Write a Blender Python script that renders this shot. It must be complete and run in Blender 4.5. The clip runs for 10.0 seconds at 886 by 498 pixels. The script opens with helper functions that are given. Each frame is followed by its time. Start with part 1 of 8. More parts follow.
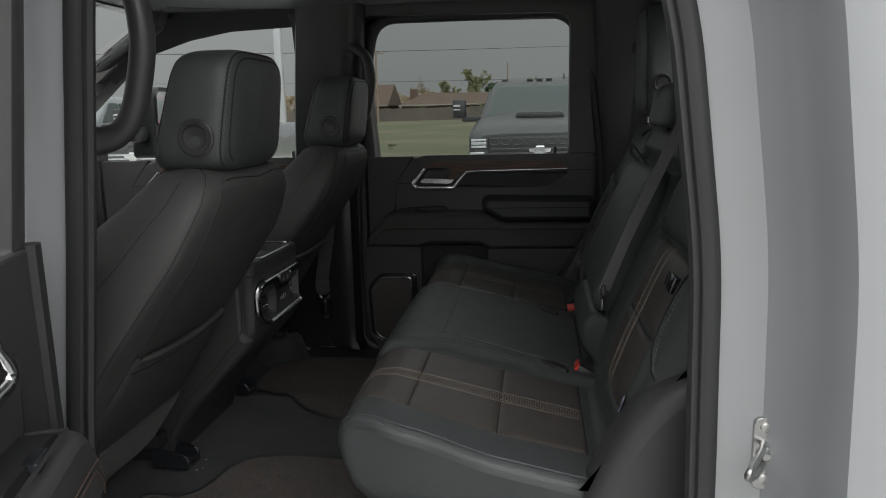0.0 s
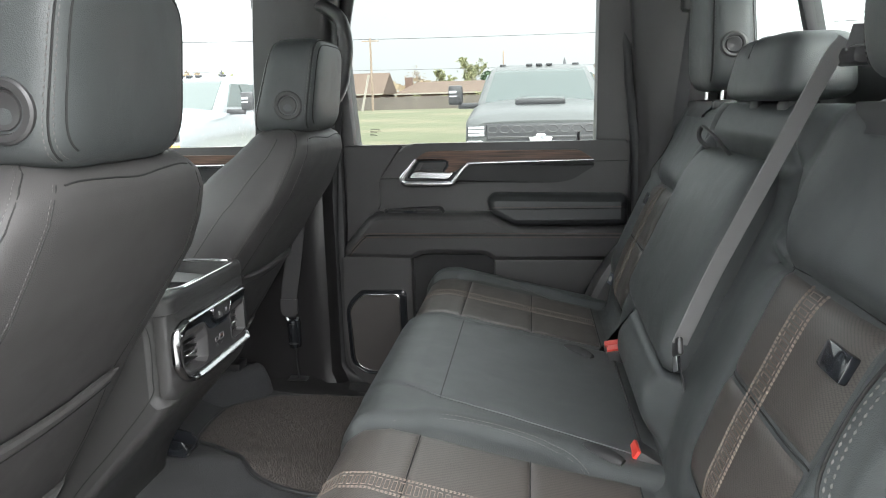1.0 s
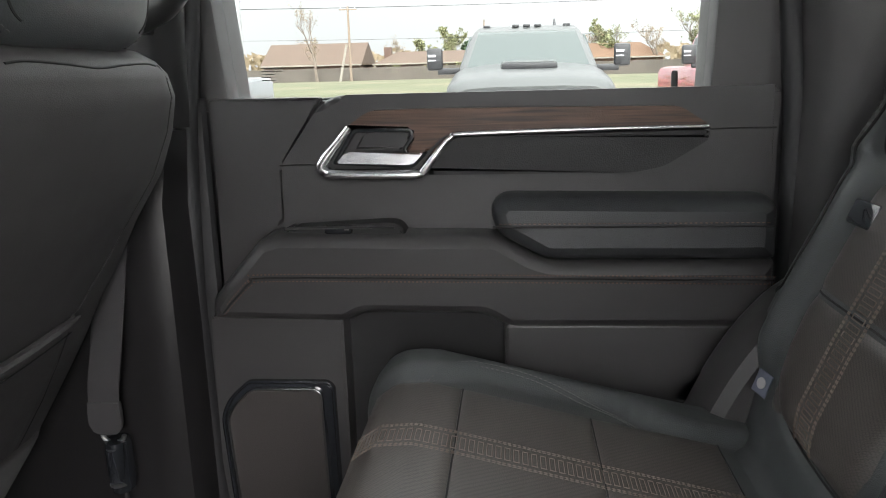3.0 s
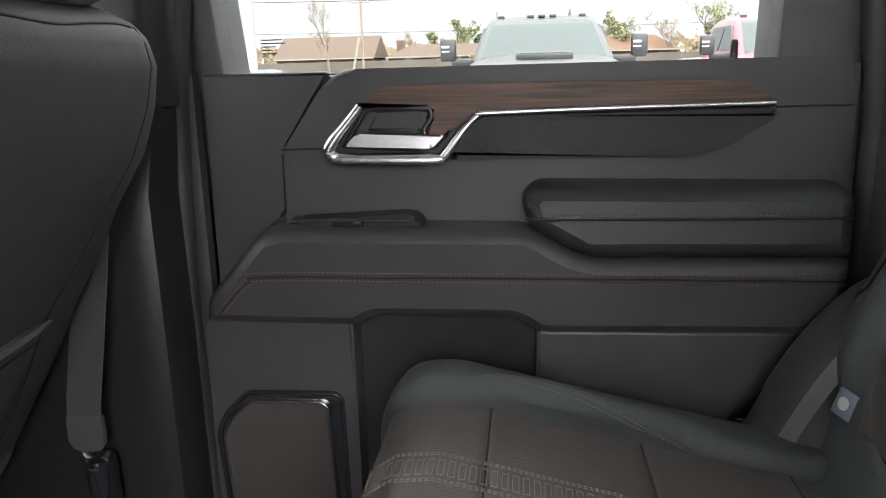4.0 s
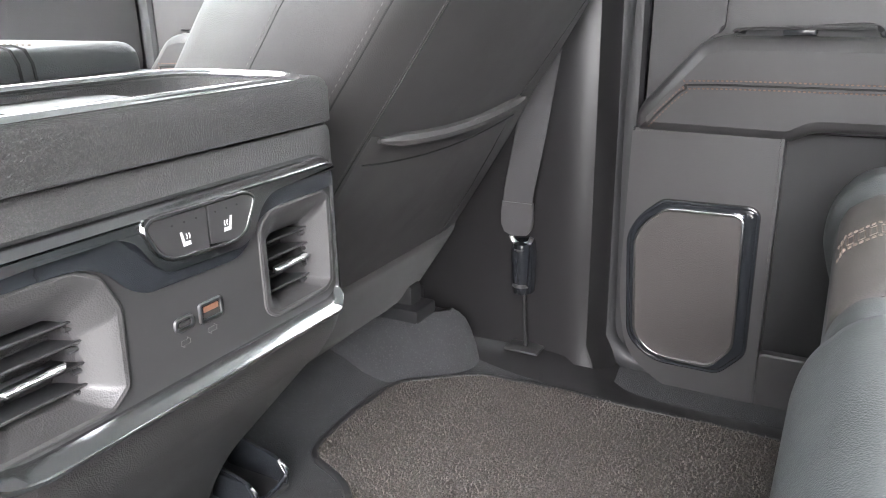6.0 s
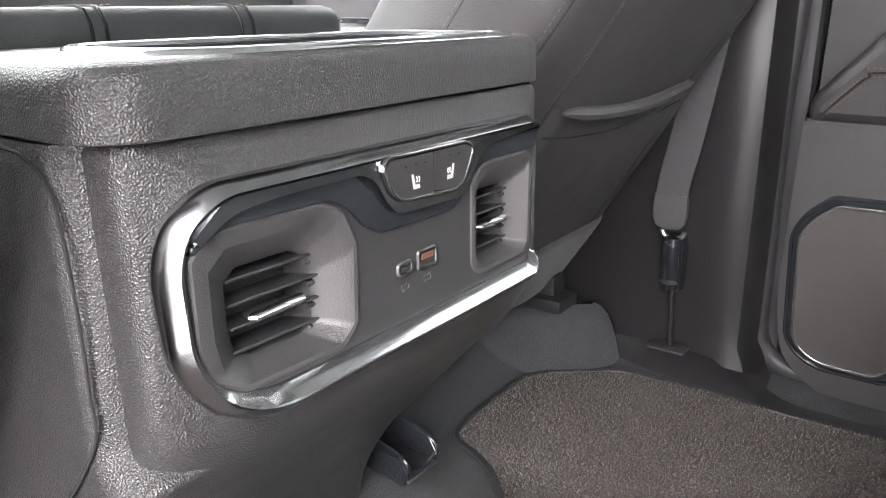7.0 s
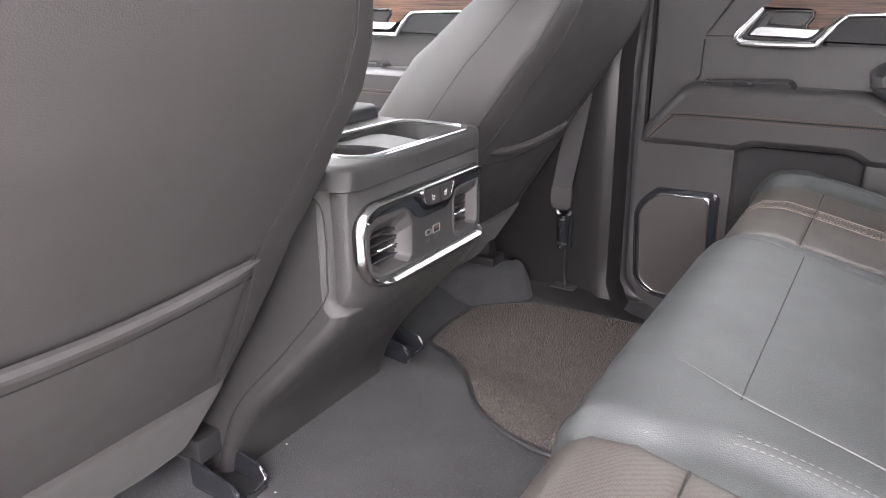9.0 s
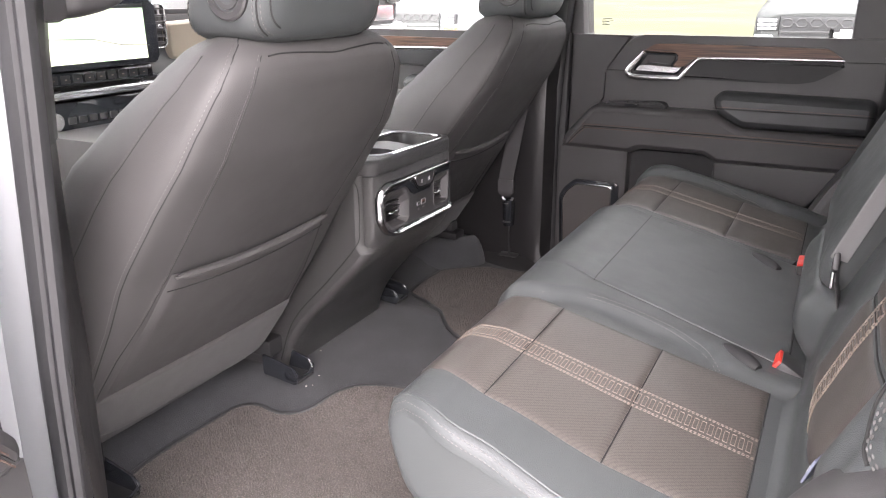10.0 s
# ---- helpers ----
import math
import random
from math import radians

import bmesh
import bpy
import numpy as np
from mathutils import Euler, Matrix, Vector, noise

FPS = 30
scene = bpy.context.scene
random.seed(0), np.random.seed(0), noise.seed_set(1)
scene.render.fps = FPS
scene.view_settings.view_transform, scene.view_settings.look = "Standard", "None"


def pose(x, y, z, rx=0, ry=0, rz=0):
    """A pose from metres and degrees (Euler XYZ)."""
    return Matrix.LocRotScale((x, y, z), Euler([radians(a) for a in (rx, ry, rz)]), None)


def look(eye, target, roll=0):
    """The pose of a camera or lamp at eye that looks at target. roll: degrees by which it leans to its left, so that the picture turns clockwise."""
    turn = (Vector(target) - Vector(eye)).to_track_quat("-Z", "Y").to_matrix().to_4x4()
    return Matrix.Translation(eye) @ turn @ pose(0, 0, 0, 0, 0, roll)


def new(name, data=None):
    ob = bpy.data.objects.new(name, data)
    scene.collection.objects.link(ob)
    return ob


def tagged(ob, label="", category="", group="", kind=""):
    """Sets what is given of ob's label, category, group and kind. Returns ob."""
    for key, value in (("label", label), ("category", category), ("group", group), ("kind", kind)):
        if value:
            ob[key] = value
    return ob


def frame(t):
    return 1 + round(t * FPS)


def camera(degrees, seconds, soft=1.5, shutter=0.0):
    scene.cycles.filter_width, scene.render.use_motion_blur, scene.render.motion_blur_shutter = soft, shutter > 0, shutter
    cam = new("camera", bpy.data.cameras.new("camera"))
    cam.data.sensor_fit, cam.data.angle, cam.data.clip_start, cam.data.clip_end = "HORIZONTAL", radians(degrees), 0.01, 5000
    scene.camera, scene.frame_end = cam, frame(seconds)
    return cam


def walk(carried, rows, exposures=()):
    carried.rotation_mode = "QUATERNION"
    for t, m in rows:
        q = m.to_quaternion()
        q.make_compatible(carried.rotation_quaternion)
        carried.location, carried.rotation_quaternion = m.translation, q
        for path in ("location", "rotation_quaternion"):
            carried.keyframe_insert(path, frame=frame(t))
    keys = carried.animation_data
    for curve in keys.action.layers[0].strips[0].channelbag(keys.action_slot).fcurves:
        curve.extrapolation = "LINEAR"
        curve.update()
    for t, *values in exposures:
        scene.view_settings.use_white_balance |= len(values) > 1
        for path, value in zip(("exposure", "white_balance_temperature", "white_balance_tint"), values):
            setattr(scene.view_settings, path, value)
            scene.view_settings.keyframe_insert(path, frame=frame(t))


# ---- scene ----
import functools

cam = camera(61.8, 10.0, soft=1.0, shutter=0.0)
PATH = [
    (0, (0.257, -1.733, 0.88), (0.005, 0.218, 0.522), -1.4),
    (0.5, (0.233, -1.498, 0.87), (-0.015, 0.452, 0.5), -1.3),
    (1, (0.195, -1.236, 0.85), (-0.046, 0.711, 0.463), -1.5),
    (1.5, (0.162, -0.989, 0.844), (-0.055, 0.955, 0.426), -1.5),
    (2, (0.137, -0.679, 0.829), (-0.052, 1.26, 0.378), -1.4),
    (2.2, (0.129, -0.566, 0.826), (-0.054, 1.37, 0.359), -1.6),
    (3.3, (0.09, -0.156, 0.748), (-0.102, 1.781, 0.288), -1.5),
    (3.5, (0.082, -0.126, 0.743), (-0.108, 1.809, 0.273), -1.6),
    (4, (0.076, -0.11, 0.741), (-0.147, 1.82, 0.264), -1.6),
    (4.5, (0.074, -0.128, 0.734), (-0.244, 1.782, 0.232), -1.5),
    (5, (0.031, -0.19, 0.705), (-0.464, 1.662, 0.135), -1.2),
    (5.5, (-0.028, -0.235, 0.651), (-0.73, 1.538, 0.048), -0.8),
    (6, (-0.072, -0.269, 0.605), (-0.991, 1.39, -0.032), -1.2),
    (6.2, (-0.095, -0.278, 0.589), (-1.064, 1.354, -0.042), -0.9),
    (7.3, (-0.127, -0.308, 0.575), (-1.317, 1.179, -0.035), -1.3),
    (7.5, (-0.125, -0.308, 0.575), (-1.323, 1.172, -0.035), -1.4),
    (8, (-0.097, -0.337, 0.592), (-1.259, 1.162, -0.042), -1.0),
    (8.5, (0.001, -0.489, 0.655), (-1.086, 1.057, -0.001), -1.4),
    (9, (0.132, -0.788, 0.746), (-0.865, 0.812, 0.078), -0.9),
    (9.5, (0.234, -1.036, 0.795), (-0.702, 0.601, 0.13), -0.6),
    (10, (0.363, -1.287, 0.854), (-0.526, 0.38, 0.197), -0.3),
]
EXPOSE = [
    (0.0, -0.25, 6400, 9), (0.2, 0.3, 6400, 9), (0.4, 0.88, 6350, 8), (0.6, 1.42, 6300, 8), (1.0, 2.15, 6300, 8), (1.4, 2.4, 6300, 8), (1.6, 2.4, 6300, 8), (2.0, 1.93, 6350, 9), (3.3, 2.2, 6450, 13),
    (4.5, 2.22, 6450, 14), (5.2, 2.9, 6300, 13), (5.8, 3.72, 6300, 13), (6.3, 4.0, 6350, 14), (7.3, 3.38, 6450, 17), (8.5, 3.35, 6500, 19), (9.0, 3.22, 6500, 20), (9.5, 3.05, 6600, 23), (10.0, 2.8, 6600, 21),
]
walk(cam, [(t, look(eye, target, roll)) for t, eye, target, roll in PATH], EXPOSE)

# ---- light: an overcast day ----
world = bpy.data.worlds.new("overcast_sky")
scene.world = world
world.use_nodes = True
wn, wl = world.node_tree.nodes, world.node_tree.links
sky = wn.new("ShaderNodeTexSky")
sky.sky_type, sky.sun_disc = "NISHITA", False
sky.sun_elevation, sky.sun_rotation = radians(37), radians(161.6)
sky.air_density, sky.dust_density = 1.0, 4.0
grey = wn.new("ShaderNodeHueSaturation")
grey.inputs["Saturation"].default_value = 0.12
wl.new(sky.outputs["Color"], grey.inputs["Color"])
where = wn.new("ShaderNodeTexCoord")
split = wn.new("ShaderNodeSeparateXYZ")
wl.new(where.outputs["Generated"], split.inputs["Vector"])
veil = wn.new("ShaderNodeMapRange")
veil.inputs["From Min"].default_value, veil.inputs["From Max"].default_value = 0.16, 1.0
veil.inputs["To Min"].default_value, veil.inputs["To Max"].default_value = 5.4, 20.0
wl.new(split.outputs["Z"], veil.inputs["Value"])
cloud = wn.new("ShaderNodeTexNoise")
cloud.inputs["Scale"].default_value = 2.2
cloud.inputs["Detail"].default_value = 5
vary = wn.new("ShaderNodeMapRange")
vary.inputs["To Min"].default_value, vary.inputs["To Max"].default_value = 0.85, 1.12
wl.new(cloud.outputs["Fac"], vary.inputs["Value"])
layer = wn.new("ShaderNodeMath")
layer.operation = "MULTIPLY"
wl.new(veil.outputs["Result"], layer.inputs[0])
wl.new(vary.outputs["Result"], layer.inputs[1])
# the cloud is thinner and brighter on the sun's side
toward = wn.new("ShaderNodeVectorMath")
toward.operation = "DOT_PRODUCT"
toward.inputs[1].default_value = (0.316, -0.949, 0.0)
wl.new(where.outputs["Generated"], toward.inputs[0])
glow = wn.new("ShaderNodeMapRange")
glow.inputs["From Min"].default_value, glow.inputs["From Max"].default_value = -1.0, 1.0
glow.inputs["To Min"].default_value, glow.inputs["To Max"].default_value = 0.62, 1.9
wl.new(toward.outputs["Value"], glow.inputs["Value"])
sunny = wn.new("ShaderNodeMath")
sunny.operation = "MULTIPLY"
wl.new(layer.outputs["Value"], sunny.inputs[0])
wl.new(glow.outputs["Result"], sunny.inputs[1])
tone = wn.new("ShaderNodeMix")
tone.data_type = "RGBA"
tone.inputs["Factor"].default_value = 0.88
wl.new(grey.outputs["Color"], tone.inputs[6])
wl.new(sunny.outputs["Value"], tone.inputs[7])
bg = wn["Background"]
bg.inputs["Strength"].default_value = 0.105
wl.new(tone.outputs[2], bg.inputs["Color"])
sun_data = bpy.data.lights.new("sun", "SUN")
sun_data.energy, sun_data.angle, sun_data.color = 1.1, radians(50), (1.0, 0.97, 0.93)
sun = new("sun", sun_data)
sun.matrix_world = look((4.5, -13.5, 10.7), (0, 0, 0))


# ---- materials ----
def material(name, colour, rough=0.5, metal=0.0, grain=0, grain_size=400.0, grain_kind="noise", mottle=0.25, mottle_size=8.0,
             speck=None, uneven=0.07, speck_size=300.0, speck_cut=0.5, regular=False, coat=0.0, spec=0.5, sheen=0.0, wear=0.0):
    """A surface with colour, mottling, fine relief (grain) and an optional second colour in specks or a weave."""
    m = bpy.data.materials.new(name)
    m.use_nodes = True
    n, l = m.node_tree.nodes, m.node_tree.links
    p = n["Principled BSDF"]
    p.inputs["Roughness"].default_value, p.inputs["Metallic"].default_value = rough, metal
    p.inputs["Coat Weight"].default_value, p.inputs["Specular IOR Level"].default_value = coat, spec
    p.inputs["Coat Roughness"].default_value = 0.06
    if sheen:
        p.inputs["Sheen Weight"].default_value = sheen
    co = n.new("ShaderNodeTexCoord")
    big = n.new("ShaderNodeTexNoise")
    big.inputs["Scale"].default_value, big.inputs["Detail"].default_value = mottle_size, 6
    l.new(co.outputs["Object"], big.inputs["Vector"])
    mix = n.new("ShaderNodeMix")
    mix.data_type = "RGBA"
    mix.inputs[6].default_value = (*[c * (1 - mottle) for c in colour], 1)
    mix.inputs[7].default_value = (*[min(1, c * (1 + mottle)) for c in colour], 1)
    l.new(big.outputs["Fac"], mix.inputs["Factor"])
    out = mix.outputs[2]
    if speck:
        if regular:
            tex = n.new("ShaderNodeTexVoronoi")
            tex.voronoi_dimensions = "2D"
            tex.inputs["Randomness"].default_value = 0.18
            value = tex.outputs["Distance"]
        else:
            tex = n.new("ShaderNodeTexNoise")
            tex.inputs["Detail"].default_value = 3
            value = tex.outputs["Fac"]
        tex.inputs["Scale"].default_value = speck_size
        if regular:
            # slanting rows over the cushion, laid by its run and its width
            sep, run, mix_a, mix_b, comb = (n.new("ShaderNodeSeparateXYZ"), n.new("ShaderNodeMath"), n.new("ShaderNodeMath"), n.new("ShaderNodeMath"), n.new("ShaderNodeCombineXYZ"))
            l.new(co.outputs["Object"], sep.inputs[0])
            l.new(sep.outputs["X"], run.inputs[0])
            l.new(sep.outputs["Z"], run.inputs[1])
            mix_a.operation = mix_b.operation = "MULTIPLY_ADD"
            l.new(run.outputs[0], mix_a.inputs[0])
            mix_a.inputs[1].default_value = 0.9
            l.new(sep.outputs["Y"], mix_a.inputs[2])
            l.new(sep.outputs["Y"], mix_b.inputs[0])
            mix_b.inputs[1].default_value = -0.45
            half = n.new("ShaderNodeMath")
            half.operation = "MULTIPLY"
            half.inputs[1].default_value = 0.5
            l.new(run.outputs[0], half.inputs[0])
            l.new(half.outputs[0], mix_b.inputs[2])
            l.new(mix_a.outputs[0], comb.inputs["X"])
            l.new(mix_b.outputs[0], comb.inputs["Y"])
            l.new(comb.outputs[0], tex.inputs["Vector"])
        else:
            l.new(co.outputs["Object"], tex.inputs["Vector"])
        cut = n.new("ShaderNodeMapRange")
        cut.inputs["From Min"].default_value, cut.inputs["From Max"].default_value = (speck_cut, speck_cut - 0.12) if regular else (speck_cut, speck_cut + 0.16)
        l.new(value, cut.inputs["Value"])
        mix2 = n.new("ShaderNodeMix")
        mix2.data_type = "RGBA"
        mix2.inputs[7].default_value = (*speck, 1)
        l.new(cut.outputs["Result"], mix2.inputs["Factor"])
        l.new(out, mix2.inputs[6])
        out = mix2.outputs[2]
    l.new(out, p.inputs["Base Color"])
    rr = n.new("ShaderNodeMapRange")
    rr.inputs["To Min"].default_value, rr.inputs["To Max"].default_value = max(0.03, rough - uneven), min(1, rough + uneven)
    wide = n.new("ShaderNodeTexNoise")
    wide.inputs["Scale"].default_value, wide.inputs["Detail"].default_value = 25, 5
    l.new(co.outputs["Object"], wide.inputs["Vector"])
    l.new(wide.outputs["Fac"], rr.inputs["Value"])
    l.new(rr.outputs["Result"], p.inputs["Roughness"])
    if grain:
        g = n.new("ShaderNodeTexVoronoi" if grain_kind == "cells" else "ShaderNodeTexNoise")
        g.inputs["Scale"].default_value = grain_size
        l.new(co.outputs["Object"], g.inputs["Vector"])
        b = n.new("ShaderNodeBump")
        b.inputs["Strength"].default_value, b.inputs["Distance"].default_value = grain, 0.6 / grain_size
        l.new(g.outputs["Distance" if grain_kind == "cells" else "Fac"], b.inputs["Height"])
        last = b
        if wear:
            b2 = n.new("ShaderNodeBump")
            b2.inputs["Strength"].default_value, b2.inputs["Distance"].default_value = wear, 0.01
            l.new(big.outputs["Fac"], b2.inputs["Height"])
            l.new(b.outputs["Normal"], b2.inputs["Normal"])
            last = b2
        l.new(last.outputs["Normal"], p.inputs["Normal"])
    return m


LEATHER = material("black_leather", (0.061, 0.066, 0.067), 0.45, grain=0.28, grain_size=800, grain_kind="cells", mottle=0.14, mottle_size=14, wear=0.15, spec=0.5)
LEATHER_BACK = material("seatback_vinyl", (0.066, 0.063, 0.063), 0.54, grain=0.22, grain_size=800, grain_kind="cells", mottle=0.14, mottle_size=10, wear=0.12, spec=0.38)
PERFORATED = material("perforated_leather", (0.055, 0.049, 0.046), 0.40, grain=0.16, grain_size=600, grain_kind="cells", mottle=0.2, mottle_size=20,
                      speck=(0.084, 0.074, 0.067), speck_size=330, speck_cut=0.50, regular=True)
SUEDE = material("grey_suede_cloth", (0.066, 0.063, 0.062), 0.92, grain=0.35, grain_size=1400, mottle=0.2, mottle_size=30, sheen=0.1)
PLASTIC = material("grained_black_plastic", (0.036, 0.035, 0.035), 0.36, grain=0.80, grain_size=1000, grain_kind="cells", mottle=0.1, mottle_size=12, spec=0.75,
                   speck=(0.058, 0.056, 0.056), speck_size=900, speck_cut=0.50)
PLASTIC_FINE = material("fine_grain_plastic", (0.060, 0.058, 0.059), 0.40, grain=0.22, grain_size=1000, grain_kind="cells", mottle=0.12, mottle_size=9)
SATIN = material("satin_dark_plastic", (0.044, 0.043, 0.044), 0.38, grain=0.06, grain_size=1200, mottle=0.08)
ARM_LEATHER = material("arm_rest_leather", (0.034, 0.036, 0.038), 0.44, grain=0.28, grain_size=700, grain_kind="cells", mottle=0.14, mottle_size=14, spec=0.5)
INSERT = material("dark_insert_leatherette", (0.028, 0.028, 0.029), 0.5, grain=0.3, grain_size=500, grain_kind="cells", mottle=0.1, spec=0.35)
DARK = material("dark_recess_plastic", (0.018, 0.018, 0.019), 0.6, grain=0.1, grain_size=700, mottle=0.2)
RUBBER = material("black_rubber_seal", (0.036, 0.036, 0.038), 0.5, grain=0.15, grain_size=700, mottle=0.2)
CHROME = material("satin_chrome", (0.82, 0.83, 0.84), 0.14, 1.0, grain=0.02, grain_size=300, mottle=0.03)
FASCIA_CHROME = material("dark_polished_chrome", (0.36, 0.363, 0.37), 0.17, 1.0, grain=0.02, grain_size=300, mottle=0.06)
CHROME_SOFT = material("brushed_chrome", (0.88, 0.88, 0.89), 0.24, 1.0, grain=0.03, grain_size=300, mottle=0.03)
PIANO = material("gloss_black_trim", (0.02, 0.022, 0.026), 0.1, coat=0.5, mottle=0.1)
GRILLE = material("speaker_mesh", (0.070, 0.063, 0.061), 0.45, 0.2, grain=0.6, grain_size=900, grain_kind="cells", mottle=0.08)
CARPET = material("black_carpet", (0.043, 0.044, 0.047), 0.95, grain=1.0, grain_size=520, mottle=0.35, mottle_size=14, speck=(0.080, 0.080, 0.084), speck_size=380, speck_cut=0.56, sheen=0.06)
MAT_PILE = material("loop_pile_mat", (0.080, 0.071, 0.067), 0.97, grain=1.0, grain_size=260, mottle=0.3, mottle_size=40, speck=(0.148, 0.128, 0.116), speck_size=380, speck_cut=0.50)
HEADLINER = material("charcoal_headliner", (0.07, 0.07, 0.073), 0.95, grain=0.3, grain_size=900, mottle=0.12)
WEBBING = material("seat_belt_webbing", (0.066, 0.064, 0.067), 0.50, grain=0.5, grain_size=650, mottle=0.1)
WEBBING_LIGHT = material("light_belt_webbing", (0.185, 0.182, 0.185), 0.6, grain=0.5, grain_size=650, mottle=0.08)
SLEEVED = material("sheathed_webbing", (0.075, 0.073, 0.076), 0.36, grain=0.4, grain_size=650, mottle=0.1)
THREAD = material("tan_thread", (0.190, 0.155, 0.130), 0.7, grain=0.2, grain_size=2000, mottle=0.2)
DOOR_THREAD = material("brown_thread", (0.17, 0.105, 0.080), 0.7, grain=0.2, grain_size=2000, mottle=0.2)
THREAD_GREY = material("grey_thread", (0.122, 0.118, 0.115), 0.7, grain=0.2, grain_size=2000, mottle=0.2)
# near-black for seams and joints, with the shade of their creases painted in
SEAM = material("shaded_seam_black", (0.02, 0.02, 0.02), 0.8, mottle=0.2)
RED = material("red_buckle_plastic", (0.62, 0.045, 0.03), 0.42, mottle=0.1)
PAINT = material("white_paint", (0.365, 0.375, 0.385), 0.26, coat=0.6, mottle=0.015, mottle_size=1.5, uneven=0.0)
PILLAR = material("pillar_plastic", (0.022, 0.021, 0.022), 0.33, grain=0.12, grain_size=1000, grain_kind="cells", mottle=0.08, mottle_size=9)
STEEL = material("zinc_steel", (0.55, 0.55, 0.54), 0.3, 1.0, mottle=0.1)
BLACK = material("black_exterior_plastic", (0.022, 0.022, 0.024), 0.45, mottle=0.15)
WHITE_PRINT = material("white_print", (0.5, 0.5, 0.5), 0.5, mottle=0.03)


def wood_material():
    m = material("open_pore_walnut", (0.10, 0.058, 0.038), 0.42, grain=0.25, grain_size=500)
    n, l = m.node_tree.nodes, m.node_tree.links
    co, mp, nz, ramp = n.new("ShaderNodeTexCoord"), n.new("ShaderNodeMapping"), n.new("ShaderNodeTexNoise"), n.new("ShaderNodeValToRGB")
    mp.inputs["Scale"].default_value = (2.2, 20, 60)
    nz.inputs["Scale"].default_value, nz.inputs["Detail"].default_value, nz.inputs["Distortion"].default_value = 3.0, 9, 0.9
    ramp.color_ramp.elements[0].position, ramp.color_ramp.elements[0].color = 0.36, (0.034, 0.018, 0.013, 1)
    ramp.color_ramp.elements[1].position, ramp.color_ramp.elements[1].color = 0.68, (0.165, 0.084, 0.052, 1)
    l.new(co.outputs["Object"], mp.inputs["Vector"])
    l.new(mp.outputs["Vector"], nz.inputs["Vector"])
    l.new(nz.outputs["Fac"], ramp.inputs["Fac"])
    l.new(ramp.outputs["Color"], n["Principled BSDF"].inputs["Base Color"])
    return m


def glass_material(name, tint=(0.93, 0.97, 0.95), rough=0.0):
    m = bpy.data.materials.new(name)
    m.use_nodes = True
    p = m.node_tree.nodes["Principled BSDF"]
    p.inputs["Base Color"].default_value = (*tint, 1)
    p.inputs["Transmission Weight"].default_value, p.inputs["Roughness"].default_value, p.inputs["IOR"].default_value = 1.0, rough, 1.01
    return m


WOOD = wood_material()
GLASS = glass_material("window_glass")
PRIVACY = glass_material("privacy_glass", (0.66, 0.70, 0.68))
TINTED = glass_material("tinted_glass", (0.80, 0.86, 0.82))

# ---- building helpers ----
ORIGIN = {}


def thing(name, at, label, category, group="", kind=""):
    ob = new(name)
    ob.empty_display_size = 0.05
    ob.location = at
    ORIGIN[ob] = Vector(at)
    return tagged(ob, label, category, group, kind)


def solid(name, bm, mat, at=(0, 0, 0), smooth=40):
    """A mesh object of its own from a bmesh in world coordinates, with its origin at the given place."""
    bmesh.ops.recalc_face_normals(bm, faces=bm.faces)
    if Vector(at).length:
        bmesh.ops.translate(bm, verts=bm.verts, vec=-Vector(at))
    me = bpy.data.meshes.new(name)
    for f in bm.faces:
        f.smooth = smooth > 0
    sharp = radians(smooth)
    for e in bm.edges:
        if len(e.link_faces) == 2 and (e.calc_face_angle(0) > sharp or max(len(f.verts) for f in e.link_faces) > 12):
            e.smooth = False
    bm.to_mesh(me)
    bm.free()
    me.materials.append(mat)
    ob = new(name, me)
    ob.location = at
    ORIGIN[ob] = Vector(at)
    return ob


def part(name, bm, mat, parent, label="", smooth=40):
    ob = solid(name, bm, mat, ORIGIN[parent], smooth)
    ob.location = (0, 0, 0)
    ob.parent = parent
    ORIGIN[ob] = ORIGIN[parent]
    return tagged(ob, label)


def setting(name, bm, mat, label, category, smooth=40):
    return tagged(solid(name, bm, mat, (0, 0, 0), smooth), label, category, "", "structure")


def box(bm, x0, x1, y0, y1, z0, z1, bevel=0.0, seg=2):
    v = bmesh.ops.create_cube(bm, size=1.0)["verts"]
    for k in v:
        k.co = Vector(((x0 + x1) / 2 + k.co.x * (x1 - x0), (y0 + y1) / 2 + k.co.y * (y1 - y0), (z0 + z1) / 2 + k.co.z * (z1 - z0)))
    if bevel:
        edges = list({e for k in v for e in k.link_edges})
        bmesh.ops.bevel(bm, geom=edges, offset=bevel, segments=seg, profile=0.5, affect="EDGES")
    return bm


def block(*a, **k):
    return box(bmesh.new(), *a, **k)


def fillet(points, r, n=5):
    """A closed 2D outline with its corners rounded; r is one radius or one for each corner."""
    out, count = [], len(points)
    radii = r if isinstance(r, (list, tuple)) else [r] * count
    for i in range(count):
        p, a, b = Vector(points[i]), Vector(points[i - 1]), Vector(points[(i + 1) % count])
        u, w = (a - p), (b - p)
        d = min(radii[i], 0.45 * u.length, 0.45 * w.length)
        if d < 1e-5:
            out.append(p)
            continue
        s, e = p + u.normalized() * d, p + w.normalized() * d
        for k in range(n + 1):
            t = k / n
            out.append((1 - t) ** 2 * s + 2 * t * (1 - t) * p + t * t * e)
    return [tuple(v) for v in out]


def lift(axis, a, b, depth):
    """A 2D point (a, b) set into the world on a plane across the axis."""
    return {"x": (depth, a, b), "y": (a, depth, b), "z": (a, b, depth)}[axis]


